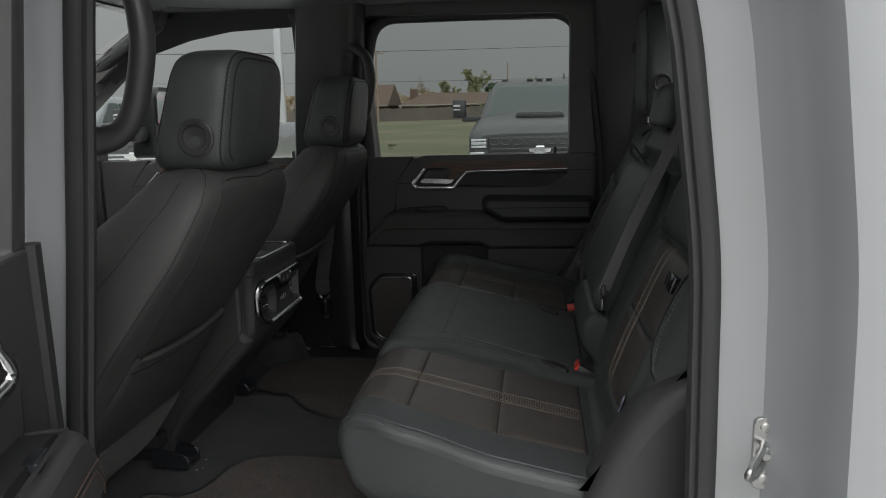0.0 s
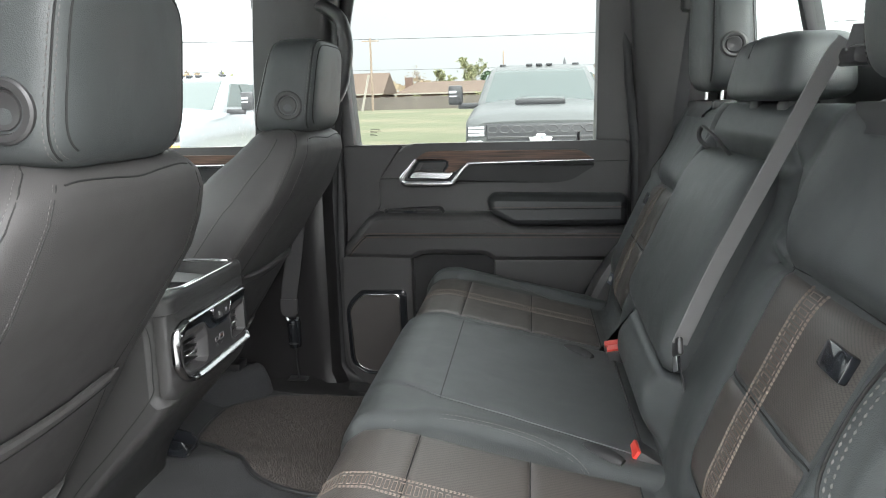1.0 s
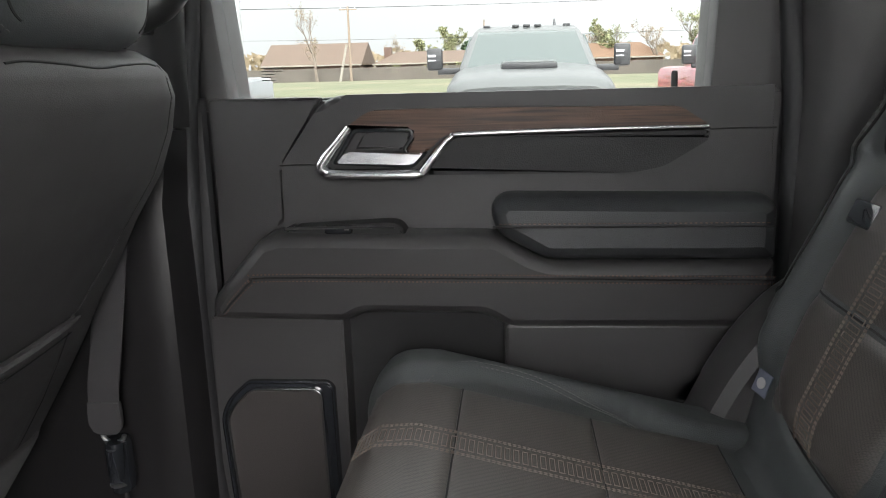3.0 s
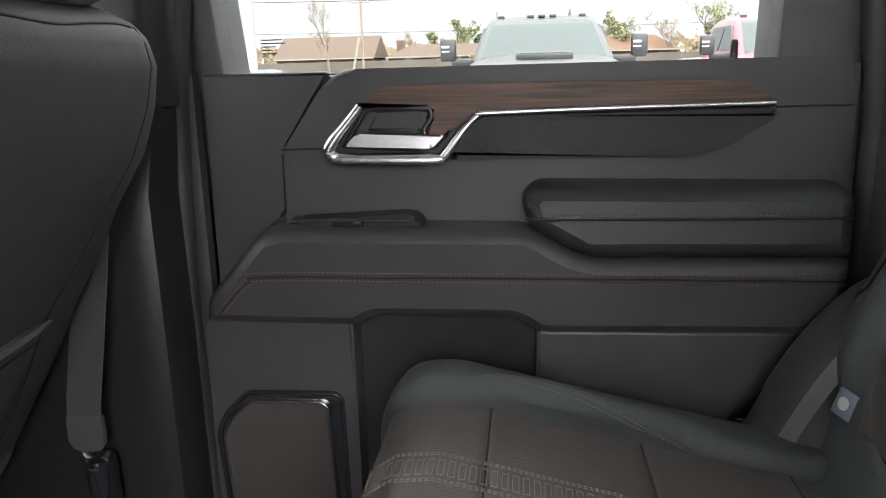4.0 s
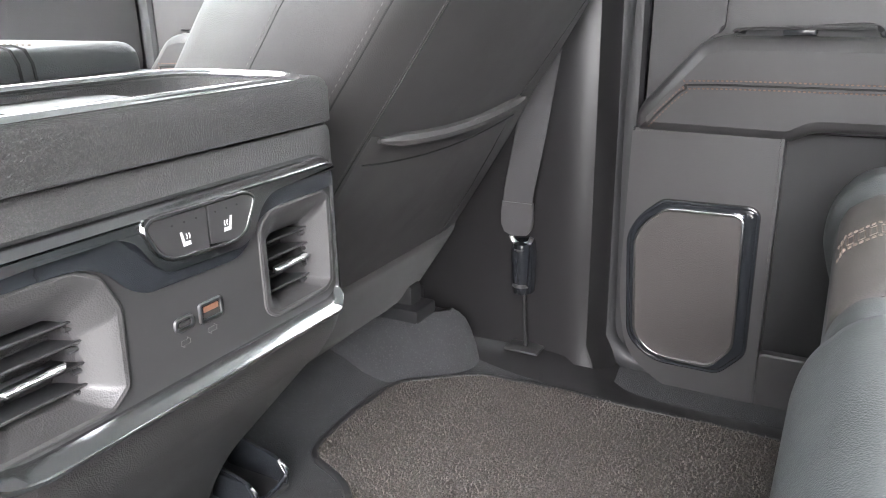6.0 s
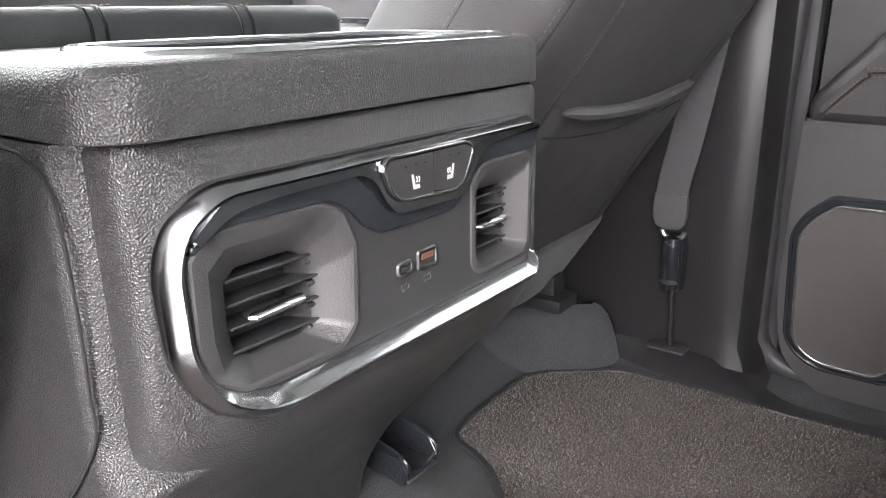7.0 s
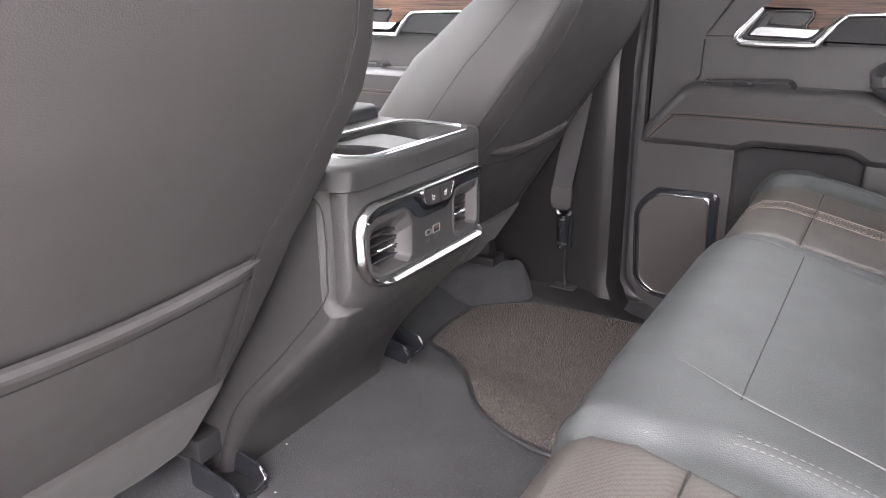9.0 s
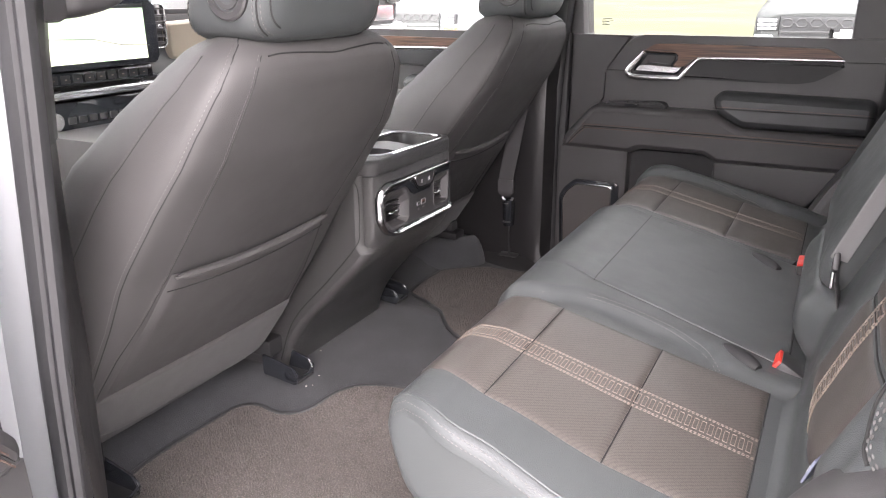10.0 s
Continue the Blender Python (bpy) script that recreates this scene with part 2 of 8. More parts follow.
def slab(outline, axis, d0, d1, bevel=0.0, seg=2, bm=None):
    """A plate: the outline extruded from d0 to d1 along the axis, with its rim at d0 rounded."""
    bm = bm or bmesh.new()
    front = bm.faces.new([bm.verts.new(lift(axis, a, b, d0)) for a, b in outline])
    back = [bm.verts.new(lift(axis, a, b, d1)) for a, b in outline]
    bm.faces.new(back[::-1])
    ring = list(front.verts)
    for i in range(len(ring)):
        j = (i + 1) % len(ring)
        bm.faces.new((ring[i], ring[j], back[j], back[i]))
    if bevel:
        bmesh.ops.bevel(bm, geom=list(front.edges), offset=bevel, segments=seg, profile=0.5, affect="EDGES")
    return bm


def shrink(outline, d):
    """The outline moved inwards by d."""
    n, out = len(outline), []
    area = sum(outline[i - 1][0] * outline[i][1] - outline[i][0] * outline[i - 1][1] for i in range(n))
    for i in range(n):
        a, p, b = Vector(outline[i - 1]), Vector(outline[i]), Vector(outline[(i + 1) % n])
        t = (b - a)
        t = t.normalized() if t.length > 1e-9 else Vector((1, 0))
        nrm = Vector((-t.y, t.x)) * (1 if area > 0 else -1)
        out.append(tuple(p + nrm * d))
    return out


def inset(points, radii, d, n=5):
    """A rounded outline from its corners, with each side moved inwards by d; always as many points for any d."""
    m = len(points)
    radii = radii if isinstance(radii, (list, tuple)) else [radii] * m
    area = sum(points[i - 1][0] * points[i][1] - points[i][0] * points[i - 1][1] for i in range(m))
    sign = 1 if area > 0 else -1
    lines = []
    for i in range(m):
        a, b = Vector(points[i]), Vector(points[(i + 1) % m])
        t = (b - a).normalized()
        lines.append((a + Vector((-t.y, t.x)) * sign * d, t))
    corners, rr = [], []
    for i in range(m):
        (p, t), (q, u) = lines[i - 1], lines[i]
        cross = t.x * u.y - t.y * u.x
        if abs(cross) < 0.05:
            corners.append(tuple(q))
        else:
            k = ((q - p).x * u.y - (q - p).y * u.x) / cross
            corners.append(tuple(p + t * k))
        rr.append(max(0.0006, radii[i] - d) if cross * sign > 0 else radii[i] + d)
    return fillet(corners, rr, n)


def pad(points, radii, axis, levels, n=5):
    """A soft pad: levels of (depth, inset) from its back to its crest."""
    return loft([[lift(axis, a, b, depth) for a, b in inset(points, radii, d, n)] for depth, d in levels])


def rim(outer, inner, axis, d0, d1, bevel=0.0, seg=2):
    """A ring between two outlines with as many points."""
    bm = bmesh.new()
    loops = [[bm.verts.new(lift(axis, a, b, d)) for a, b in o] for o, d in ((outer, d0), (inner, d0), (inner, d1), (outer, d1))]
    n = len(outer)
    crest = []
    for k in range(4):
        p, q = loops[k], loops[(k + 1) % 4]
        for i in range(n):
            j = (i + 1) % n
            bm.faces.new((p[i], p[j], q[j], q[i]))
    if bevel:
        for lp in loops[:2]:
            crest += [e for i in range(n) if (e := bm.edges.get((lp[i], lp[(i + 1) % n])))]
        bmesh.ops.bevel(bm, geom=crest, offset=bevel, segments=seg, profile=0.5, affect="EDGES")
    return bm


def loft(rings, closed=True, caps=True, bm=None):
    """A skin over rings of points."""
    bm = bm or bmesh.new()
    vs = [[bm.verts.new(p) for p in ring] for ring in rings]
    n = len(vs[0])
    for a, b in zip(vs, vs[1:]):
        for i in range(n if closed else n - 1):
            j = (i + 1) % n
            bm.faces.new((a[i], a[j], b[j], b[i]))
    if caps and closed:
        for ring in (vs[0], vs[-1]):
            if max((v.co - ring[0].co).length for v in ring) > 1e-4:
                bm.faces.new(ring)
                continue
            mid = bm.verts.new(sum((v.co for v in ring), Vector()) / n)
            for i in range(n):
                bm.faces.new((ring[i], ring[(i + 1) % n], mid))
    return bm


def tube(points, r, n=8, bm=None, closed=False, flat=1.0):
    """A round bar along points; r is one radius or one for each point; flat squeezes it."""
    bm = bm or bmesh.new()
    pts = [Vector(p) for p in points]
    radii = r if isinstance(r, (list, tuple)) else [r] * len(pts)
    rings, side = [], None
    for i, p in enumerate(pts):
        a, b = (pts[i - 1] if i or closed else p), (pts[(i + 1) % len(pts)] if i < len(pts) - 1 or closed else p)
        d = (b - a).normalized()
        if side is None:
            side = d.cross(Vector((0, 0, 1)) if abs(d.z) < 0.9 else Vector((1, 0, 0))).normalized()
        side = (side - d * side.dot(d)).normalized()
        up = d.cross(side)
        rings.append([p + radii[i] * (math.cos(k) * side + flat * math.sin(k) * up) for k in (2 * math.pi * q / n for q in range(n))])
    if closed:
        rings.append(rings[0])
    loft(rings, caps=not closed, bm=bm)
    return bm


def smooth_line(points, n=8):
    """A Catmull-Rom line through points."""
    p = [Vector(q) for q in points]
    p = [2 * p[0] - p[1]] + p + [2 * p[-1] - p[-2]]
    out = []
    for i in range(1, len(p) - 2):
        for k in range(n):
            t = k / n
            out.append(0.5 * ((2 * p[i]) + (p[i + 1] - p[i - 1]) * t + (2 * p[i - 1] - 5 * p[i] + 4 * p[i + 1] - p[i + 2]) * t * t
                              + (3 * p[i] - p[i - 1] - 3 * p[i + 1] + p[i + 2]) * t ** 3))
    return out + [p[-2]]


def stitches(points, length=0.005, gap=0.003, r=0.0008, bm=None):
    """Dashes of thread along a line, each a small raised bar."""
    bm = bm or bmesh.new()
    pts = [Vector(p) for p in points]
    due = 0.0
    for a, b in zip(pts, pts[1:]):
        seg = (b - a).length
        if seg < 1e-7:
            continue
        d = (b - a) / seg
        while due < seg:
            s = a + d * due
            e = s + d * length
            side = d.cross(Vector((0.3, 0.2, 0.93))).normalized() * r
            up = d.cross(side).normalized() * r
            ends = []
            for q, f in ((s, 0.5), ((s + e) / 2, 1.15), (e, 0.5)):
                ends.append([bm.verts.new(q + f * o) for o in (side, up, -side, -up)])
            for p0, p1 in zip(ends, ends[1:]):
                for i in range(4):
                    bm.faces.new((p0[i], p0[(i + 1) % 4], p1[(i + 1) % 4], p1[i]))
            due += length + gap
        due -= seg
    return bm


def lathe(profile, centre, axis="z", n=24, bm=None):
    """A turned body: profile of (radius, height) about an axis through centre."""
    c = Vector(centre)
    rings = []
    for r, h in profile:
        ring = []
        for k in range(n):
            a = 2 * math.pi * k / n
            u, w = r * math.cos(a), r * math.sin(a)
            ring.append(c + Vector({"x": (h, u, w), "y": (u, h, w), "z": (u, w, h)}[axis]))
        rings.append(ring)
    return loft(rings, bm=bm)


def interp(x, table):
    xs, ys = zip(*table)
    return float(np.interp(x, xs, ys))


def ease(x, table):
    """Like interp, but with a smooth pass through the knots."""
    if x <= table[0][0]:
        return table[0][1]
    for (a, p), (b, q) in zip(table, table[1:]):
        if x <= b:
            t = (x - a) / (b - a)
            return p + (q - p) * t * t * (3 - 2 * t)
    return table[-1][1]

# ---- the cab: floor, walls, roof ----
GROUND = -0.62


def floor_height(x, y):
    tunnel = 0.045 * ease(0.34 - abs(y), [(0.0, 0.0), (0.16, 1.0)]) * ease(-x, [(0.2, 0.35), (0.5, 1.0)])
    rise = 0.06 * ease(-x, [(0.62, 0.0), (0.75, 1.0)]) * ease(abs(y), [(0.2, 0.0), (0.3, 1.0)])
    return 0.05 + tunnel + rise + 0.002 * noise.noise(Vector((x * 9, y * 9, 0)))


bm = bmesh.new()
gx, gy = [-1.9 + 0.03 * i for i in range(90)], [-0.80 + 0.04 * j for j in range(41)]
top = [[bm.verts.new((x, y, floor_height(x, y))) for y in gy] for x in gx]
for a, b in zip(top, top[1:]):
    for j in range(len(gy) - 1):
        bm.faces.new((a[j], b[j], b[j + 1], a[j + 1]))
low = bmesh.ops.extrude_face_region(bm, geom=list(bm.faces))["geom"]
for v in low:
    if isinstance(v, bmesh.types.BMVert):
        v.co.z = -0.02
setting("floor", bm, CARPET, "black carpet covering the cab floor with a raised tunnel", "floor")

# headliner with soft edges
rings = []
for z, d in ((1.235, 0.0), (1.262, 0.02), (1.275, 0.07), (1.279, 0.16)):
    rings.append([(x, y, z) for x, y in fillet([(-1.05 + d, -0.80 + d), (0.66 - d, -0.80 + d), (0.66 - d, 0.80 - d), (-1.05 + d, 0.80 - d)], 0.12)])
rings.append([(x, y, 1.33) for x, y, z in rings[-1]])
rings.append([(x, y, 1.33) for x, y, z in rings[0]])
rings.append([(x, y, 1.237) for x, y, z in rings[0]])
bm = loft(rings, caps=False)
mid = [v for v in bm.verts if abs(v.co.z - 1.279) < 1e-4]
bm.faces.new(mid)
setting("ceiling", bm, HEADLINER, "charcoal cloth headliner over the cab", "ceiling")
roof = []
for z, d in ((1.24, 0.0), (1.30, 0.02), (1.345, 0.08), (1.36, 0.2)):
    roof.append([(x, y, z) for x, y in fillet([(-1.12 + d, -0.86 + d), (0.72 - d, -0.86 + d), (0.72 - d, 0.86 - d), (-1.12 + d, 0.86 - d)], 0.1)])
setting("roof", loft(roof), PAINT, "white painted steel cab roof", "roof")

OPENING = fillet([(-0.372, 0.05), (-0.377, 0.45), (-0.362, 0.72), (-0.318, 1.03), (-0.285, 1.2), (0.375, 1.2), (0.443, 0.98), (0.477, 0.7), (0.481, 0.4), (0.472, 0.05)],
                 [0.08, 0.05, 0.05, 0.05, 0.09, 0.09, 0.06, 0.06, 0.06, 0.08], 6)
NEAR_OPENING = fillet([(-0.383, 0.05), (-0.356, 0.45), (-0.320, 0.75), (-0.290, 1.03), (-0.263, 1.2), (0.338, 1.2), (0.406, 0.98), (0.440, 0.7), (0.444, 0.4), (0.435, 0.05)],
                      [0.08, 0.05, 0.05, 0.05, 0.09, 0.09, 0.06, 0.06, 0.06, 0.08], 6)
WINDOW = fillet([(-0.300, 0.735), (-0.325, 1.205), (0.364, 1.192), (0.364, 0.735)], [0.01, 0.05, 0.05, 0.01], 6)


def side(y, s):
    return s * y


def cab_side(s, name, label):
    """The painted body side round the rear door's opening, with its stepped jamb."""
    steps = ((0.80, 0.006), (0.83, 0.012), (0.846, 0.034), (0.850, 0.085), (0.872, 0.10), (0.90, 0.112), (0.955, 0.118), (0.985, 0.13), (0.995, 0.16))
    hole = OPENING if s > 0 else NEAR_OPENING
    if s < 0:
        steps = ((0.838, 0.012), (0.840, 0.030)) + steps[3:]
    rings = [[(x, s * y, z) for x, z in shrink(hole, -d)] for y, d in steps]
    far = []
    for x, z in shrink(hole, -0.16):
        far.append((-0.60 if x < -0.45 else (1.0 if x > 0.52 else x), s * (0.995 - max(0, z - 0.7) * 0.15), min(1.31, max(-0.14, z if 0.0 < z < 1.28 else (-0.14 if z < 0.5 else 1.31)))))
    rings.append(far)
    return setting(name, loft(rings, caps=False), PAINT, label, "cab side")


cab_side(-1, "wall_near", "white painted cab side and door jamb of the open doorway")
cab_side(1, "wall_far", "white painted cab side round the closed rear door")

for s, nm in ((-1, "trim"), (1, "trim")):
    if s > 0:
        bm = tube([(x, 0.797, z) for x, z in shrink(OPENING, 0.002)], 0.016, 10, closed=True, flat=1.1)
    else:
        # broad flat seal: an inner lip, a groove and a bulged outer band
        band = ((0.034, 0.838), (0.0335, 0.845), (0.029, 0.849), (0.021, 0.850), (0.012, 0.847), (0.0095, 0.842), (0.007, 0.844), (0.002, 0.844), (-0.002, 0.838), (-0.001, 0.830), (0.006, 0.822), (0.028, 0.824), (0.034, 0.838))
        bm = loft([[(x, -y, z) for x, z in shrink(NEAR_OPENING, -d)] for d, y in band], caps=False)
    setting("weatherstrip", bm, RUBBER, "black rubber door seal running round the doorway", "door seal")


def pillar_trim(s):
    """Inside trim of the middle pillar: a wide lower cover with a bulged rear edge, and the narrower upper post."""
    low = [(-0.86, 0.79), (-0.70, 0.755), (-0.60, 0.742), (-0.50, 0.737), (-0.44, 0.730), (-0.405, 0.722), (-0.380, 0.732), (-0.366, 0.765), (-0.362, 0.80), (-0.45, 0.83), (-0.86, 0.83)]
    mid = [(-0.62, 0.77), (-0.60, 0.755), (-0.55, 0.742), (-0.50, 0.735), (-0.44, 0.728), (-0.405, 0.724), (-0.380, 0.734), (-0.366, 0.765), (-0.362, 0.80), (-0.45, 0.83), (-0.62, 0.83)]
    high = [(-0.585, 0.80), (-0.575, 0.78), (-0.53, 0.765), (-0.49, 0.76), (-0.43, 0.757), (-0.39, 0.757), (-0.365, 0.765), (-0.350, 0.785), (-0.347, 0.80), (-0.45, 0.83), (-0.585, 0.83)]
    if s < 0:
        def slim(sec, k):
            return [(x - (k if 0.70 < y < 0.77 else 0.0), y + (0.010 if y < 0.77 else 0.0)) if i < 7 else [(-0.392, 0.795), (-0.352, 0.833), (-0.45, 0.84), (-0.86, 0.84)][i - 7] for i, (x, y) in enumerate(sec)]
        low, mid = slim(low, 0.090), slim(mid, 0.062)
        high = [(x - 0.035, y) for x, y in high[:7]] + [(-0.372, 0.790), (-0.336, 0.833), (-0.45, 0.83), (-0.585, 0.83)]
    rings = []
    for z, a, b, f, dx in ((0.045, low, low, 0, 0.02), (0.075, low, low, 0, 0.012), (0.10, low, low, 0, 0.0), (0.20, low, mid, 0.3, 0.0), (0.42, low, mid, 0.85, 0.0), (0.60, mid, mid, 0, 0), (0.70, mid, high, 0.6, 0.0)):
        rings.append([(p[0] * (1 - f) + q[0] * f + dx, s * (p[1] * (1 - f) + q[1] * f - dx * 0.4), z) for p, q in zip(a, b)])
    setting("pillar_trim", loft(rings), PILLAR, "black grained plastic trim on the middle pillar", "pillar trim")
    rings = []
    for z, f in ((0.703, 0.0), (0.80, 0.1), (0.95, 0.35), (1.10, 0.7), (1.24, 1.0)):
        rings.append([(x + 0.045 * f, s * (y - 0.05 * f), z) for x, y in high])
    setting("pillar_trim", loft(rings), PILLAR, "upper black plastic cover of the middle pillar", "pillar trim")
    # scuff plate along the sill
    foot = [(0.672, 0.045), (0.680, 0.060), (0.700, 0.074), (0.735, 0.084), (0.80, 0.086), (0.80, 0.03), (0.672, 0.03)]
    open_ = [(0.655, 0.040), (0.662, 0.052), (0.690, 0.054), (0.735, 0.040), (0.80, 0.034), (0.80, 0.02), (0.655, 0.02)]
    rings = []
    for x, f, dy in ((-0.62, 0.0, 0.045), (-0.56, 0.0, 0.035), (-0.48, 0.0, 0.015), (-0.41, 0.0, 0.0), (-0.37, 0.35, 0.0), (-0.33, 0.8, 0.0), (-0.28, 1.0, 0.0), (0.0, 1.0, 0.0), (0.46, 1.0, 0.0)):
        rings.append([(x, s * (min(0.80, p[0] + dy) * (1 - f) + q[0] * f), p[1] * (1 - f) + q[1] * f) for p, q in zip(foot, open_)])
    setting("sill_trim", loft(rings), PILLAR, "black plastic scuff plate along the door sill", "sill trim")
    # rear quarter trim behind the door
    sec = [(0.468, 0.80), (0.475, 0.775), (0.50, 0.755), (0.56, 0.74), (0.68, 0.73), (0.68, 0.83), (0.47, 0.83)]
    rings = [[(x - (0.035 * max(0, z - 0.75) / 0.45), s * (y - 0.10 * max(0, z - 0.75)), z) for x, y in sec] for z in (0.05, 0.5, 0.75, 0.78, 1.0, 1.24)]
    setting("quarter_trim", loft(rings), PLASTIC_FINE, "black plastic trim of the rear corner of the cab", "pillar trim")
    # roof rail trim above the doors
    sec = [(0.83, 1.17), (0.80, 1.185), (0.775, 1.215), (0.76, 1.25), (0.78, 1.28), (0.83, 1.28)]
    rings = [[(x, s * y, z + dz) for y, z in sec] for x, dz in ((-1.25, -0.16), (-1.1, -0.06), (-0.95, -0.015), (-0.8, 0.01), (-0.5, 0.02), (0.0, 0.015), (0.36, 0.01), (0.66, -0.02))]
    setting("roof_rail_trim", loft(rings), HEADLINER, "dark trim along the roof rail above the doors", "roof trim")


pillar_trim(1)
pillar_trim(-1)

# rear wall with the sliding back window
bm = slab([(-0.80, 0.0), (0.80, 0.0), (0.80, 0.925), (-0.80, 0.925)], "x", 0.655, 0.72, 0.01)
setting("wall_rear", bm, PLASTIC_FINE, "dark trimmed rear wall of the cab behind the seat", "wall")
bm = block(0.595, 0.72, -0.80, 0.80, 1.165, 1.27, bevel=0.012)
setting("wall_rear_header", bm, HEADLINER, "dark header above the back window", "wall")
win = thing("window_back", (0.69, 0, 0.92), "sliding back window with two dark vertical bars", "window", kind="structure")


def lean(bm):
    """The back window leans forward towards its top."""
    for v in bm.verts:
        v.co.x -= 0.24 * (v.co.z - 0.935)
    return bm


for y in (-0.130, 0.130):
    part("window_bar", lean(block(0.658, 0.690, y - 0.012, y + 0.012, 0.925, 1.175, bevel=0.004)), RUBBER, win, "black slider bar")
for y in (-0.74, 0.74):
    part("window_frame", lean(block(0.655, 0.700, y - 0.06, y + 0.06, 0.925, 1.175, bevel=0.01)), PLASTIC_FINE, win)
for y0, y1 in ((-0.68, -0.14), (-0.12, 0.12), (0.14, 0.68)):
    pane = part("pane", lean(block(0.672, 0.676, y0, y1, 0.925, 1.175)), TINTED, win)
    pane.visible_shadow = False
# fine printed heater lines across the panes
for k in range(5):
    bm = bmesh.new()
    for y0, y1 in ((-0.68, -0.14), (0.14, 0.68)):
        tube([(0.6715, y0, 0.955 + 0.04 * k), (0.6715, y1, 0.955 + 0.04 * k)], 0.00012, 4, bm=bm)
    part("heater_line", lean(bm), RUBBER, win)


FRONT_WINDOW = [((x + 0.96) / 1.12, z) for x, z in fillet([(-0.575, 0.735), (-0.560, 1.0), (-0.570, 1.238), (-0.83, 1.232), (-1.02, 1.185), (-1.16, 1.100), (-1.52, 0.80), (-1.55, 0.735)], [0.01, 0.05, 0.05, 0.1, 0.1, 0.1, 0.06, 0.01], 6)]


# ---- rear doors, built once and set twice ----
def place_door(m, label_open, front=False):
    """A door with its trim panel; m carries it from the closed far side to its place."""
    def put(name, bm, mat, parent, label="", smooth=40):
        bmesh.ops.transform(bm, matrix=m, verts=bm.verts)
        return part(name, bm, mat, parent, label, smooth)

    base = m @ Vector((0.05, 0.85, 0.05))
    door = thing("front_door" if front else "rear_door", base, label_open, "car door")
    x0 = -0.337
    # base board and outer skin
    body = fillet([(x0, 0.42), (x0, 0.20), (-0.325, 0.095), (-0.26, 0.040), (-0.12, 0.012), (0.43, 0.010), (0.45, 0.10), (0.45, 0.735), (x0 + 0.005, 0.735)], 0.02, 3)
    put("inner_panel", slab(body, "y", 0.812, 0.872, 0.006), PLASTIC_FINE, door)
    skin = fillet([(-0.40, -0.05), (0.50, -0.05), (0.50, 0.72), (-0.40, 0.72)], 0.03, 3)
    # black slab added to darken the gap between trim panel and white skin
    shell = fillet([(-0.372, 0.0), (0.476, 0.0), (0.478, 0.735), (-0.366, 0.735)], 0.004, 3)
    if front:
        shell = [(min(a, 0.42), b) for a, b in shell]
    put("gap_backing", slab(shell, "y", 0.842, 0.878, 0.004), RUBBER, door, "black backing slab added to darken the door gap")
    put("outer_skin", slab(skin, "y", 0.985, 0.880, 0.02), PAINT, door, "white painted outer skin")
    glass = FRONT_WINDOW if front else WINDOW
    if front:
        outer = shrink(glass, -0.05)
    else:
        outer = [(max(-0.362, a), max(0.722, b)) for a, b in shrink(glass, -0.045)]
        outer = [(a if a < 0.36 else 0.47, b) for a, b in outer]
    frame_bm = rim(outer, glass, "y", 0.808, 0.90, 0.006)
    for v in frame_bm.verts:
        v.co.y -= 0.10 * max(0.0, v.co.z - 0.75)
    put("window_frame", frame_bm, PLASTIC_FINE, door)
    pane_bm = slab(shrink(glass, -0.008), "y", 0.846, 0.850)
    for v in pane_bm.verts:
        v.co.y -= 0.10 * max(0.0, v.co.z - 0.75)
    pane = put("pane", pane_bm, GLASS if front else PRIVACY, door)
    pane.visible_shadow = False
    put("edge_seal", tube(smooth_line([(-0.350, 0.806, 0.06), (-0.351, 0.806, 0.3), (-0.350, 0.806, 0.6), (-0.348, 0.806, 0.742)], 4), 0.0125, 8, flat=1.2), RUBBER, door, "black rubber edge seal")
    if not front:
        for k, w in enumerate((0.040, 0.046, 0.028, 0.022, 0.030)):
            put("etched_mark", block(-0.262, -0.262 + w * 0.7, 0.8445, 0.8449, 0.780 - 0.0042 * k, 0.7814 - 0.0042 * k), THREAD_GREY, pane, "small etched glass marking")
    # belt line seal, upper pad
    put("belt_seal", block(x0 + 0.03, 0.40, 0.826, 0.842, 0.716, 0.738, bevel=0.004), RUBBER, door)
    upper = fillet([(-0.228, 0.535), (-0.226, 0.645), (-0.158, 0.742), (0.45, 0.742), (0.45, 0.505)], [0.004, 0.012, 0.03, 0.01, 0.01], 4)
    bm = slab(upper, "y", 0.792, 0.815, 0.009, 3)
    put("upper_pad", bm, PLASTIC_FINE, door, "soft black upper door pad")
    put("front_cover", slab(fillet([(x0 + 0.006, 0.424), (x0 + 0.006, 0.740), (-0.163, 0.740), (-0.232, 0.645), (-0.234, 0.56), (-0.25, 0.552), (-0.318, 0.478), (-0.330, 0.45)], 0.008, 3), "y", 0.803, 0.813, 0.004), PLASTIC_FINE, door, "smooth black cover panel")
    put("seam", tube([(-0.228, 0.792, 0.646), (-0.168, 0.791, 0.647)], 0.0012, 5), SEAM, door)
    # walnut strip
    wood = fillet([(-0.128, 0.698), (-0.095, 0.7205), (-0.01, 0.722), (0.319, 0.7185), (0.3565, 0.694), (0.184, 0.6935), (0.028, 0.691), (0.006, 0.684), (-0.015, 0.664), (-0.046, 0.664), (-0.029, 0.686), (-0.036, 0.698)],
                  [0.004, 0.012, 0.02, 0.01, 0.003, 0.01, 0.012, 0.008, 0.004, 0.006, 0.008, 0.005], 4)
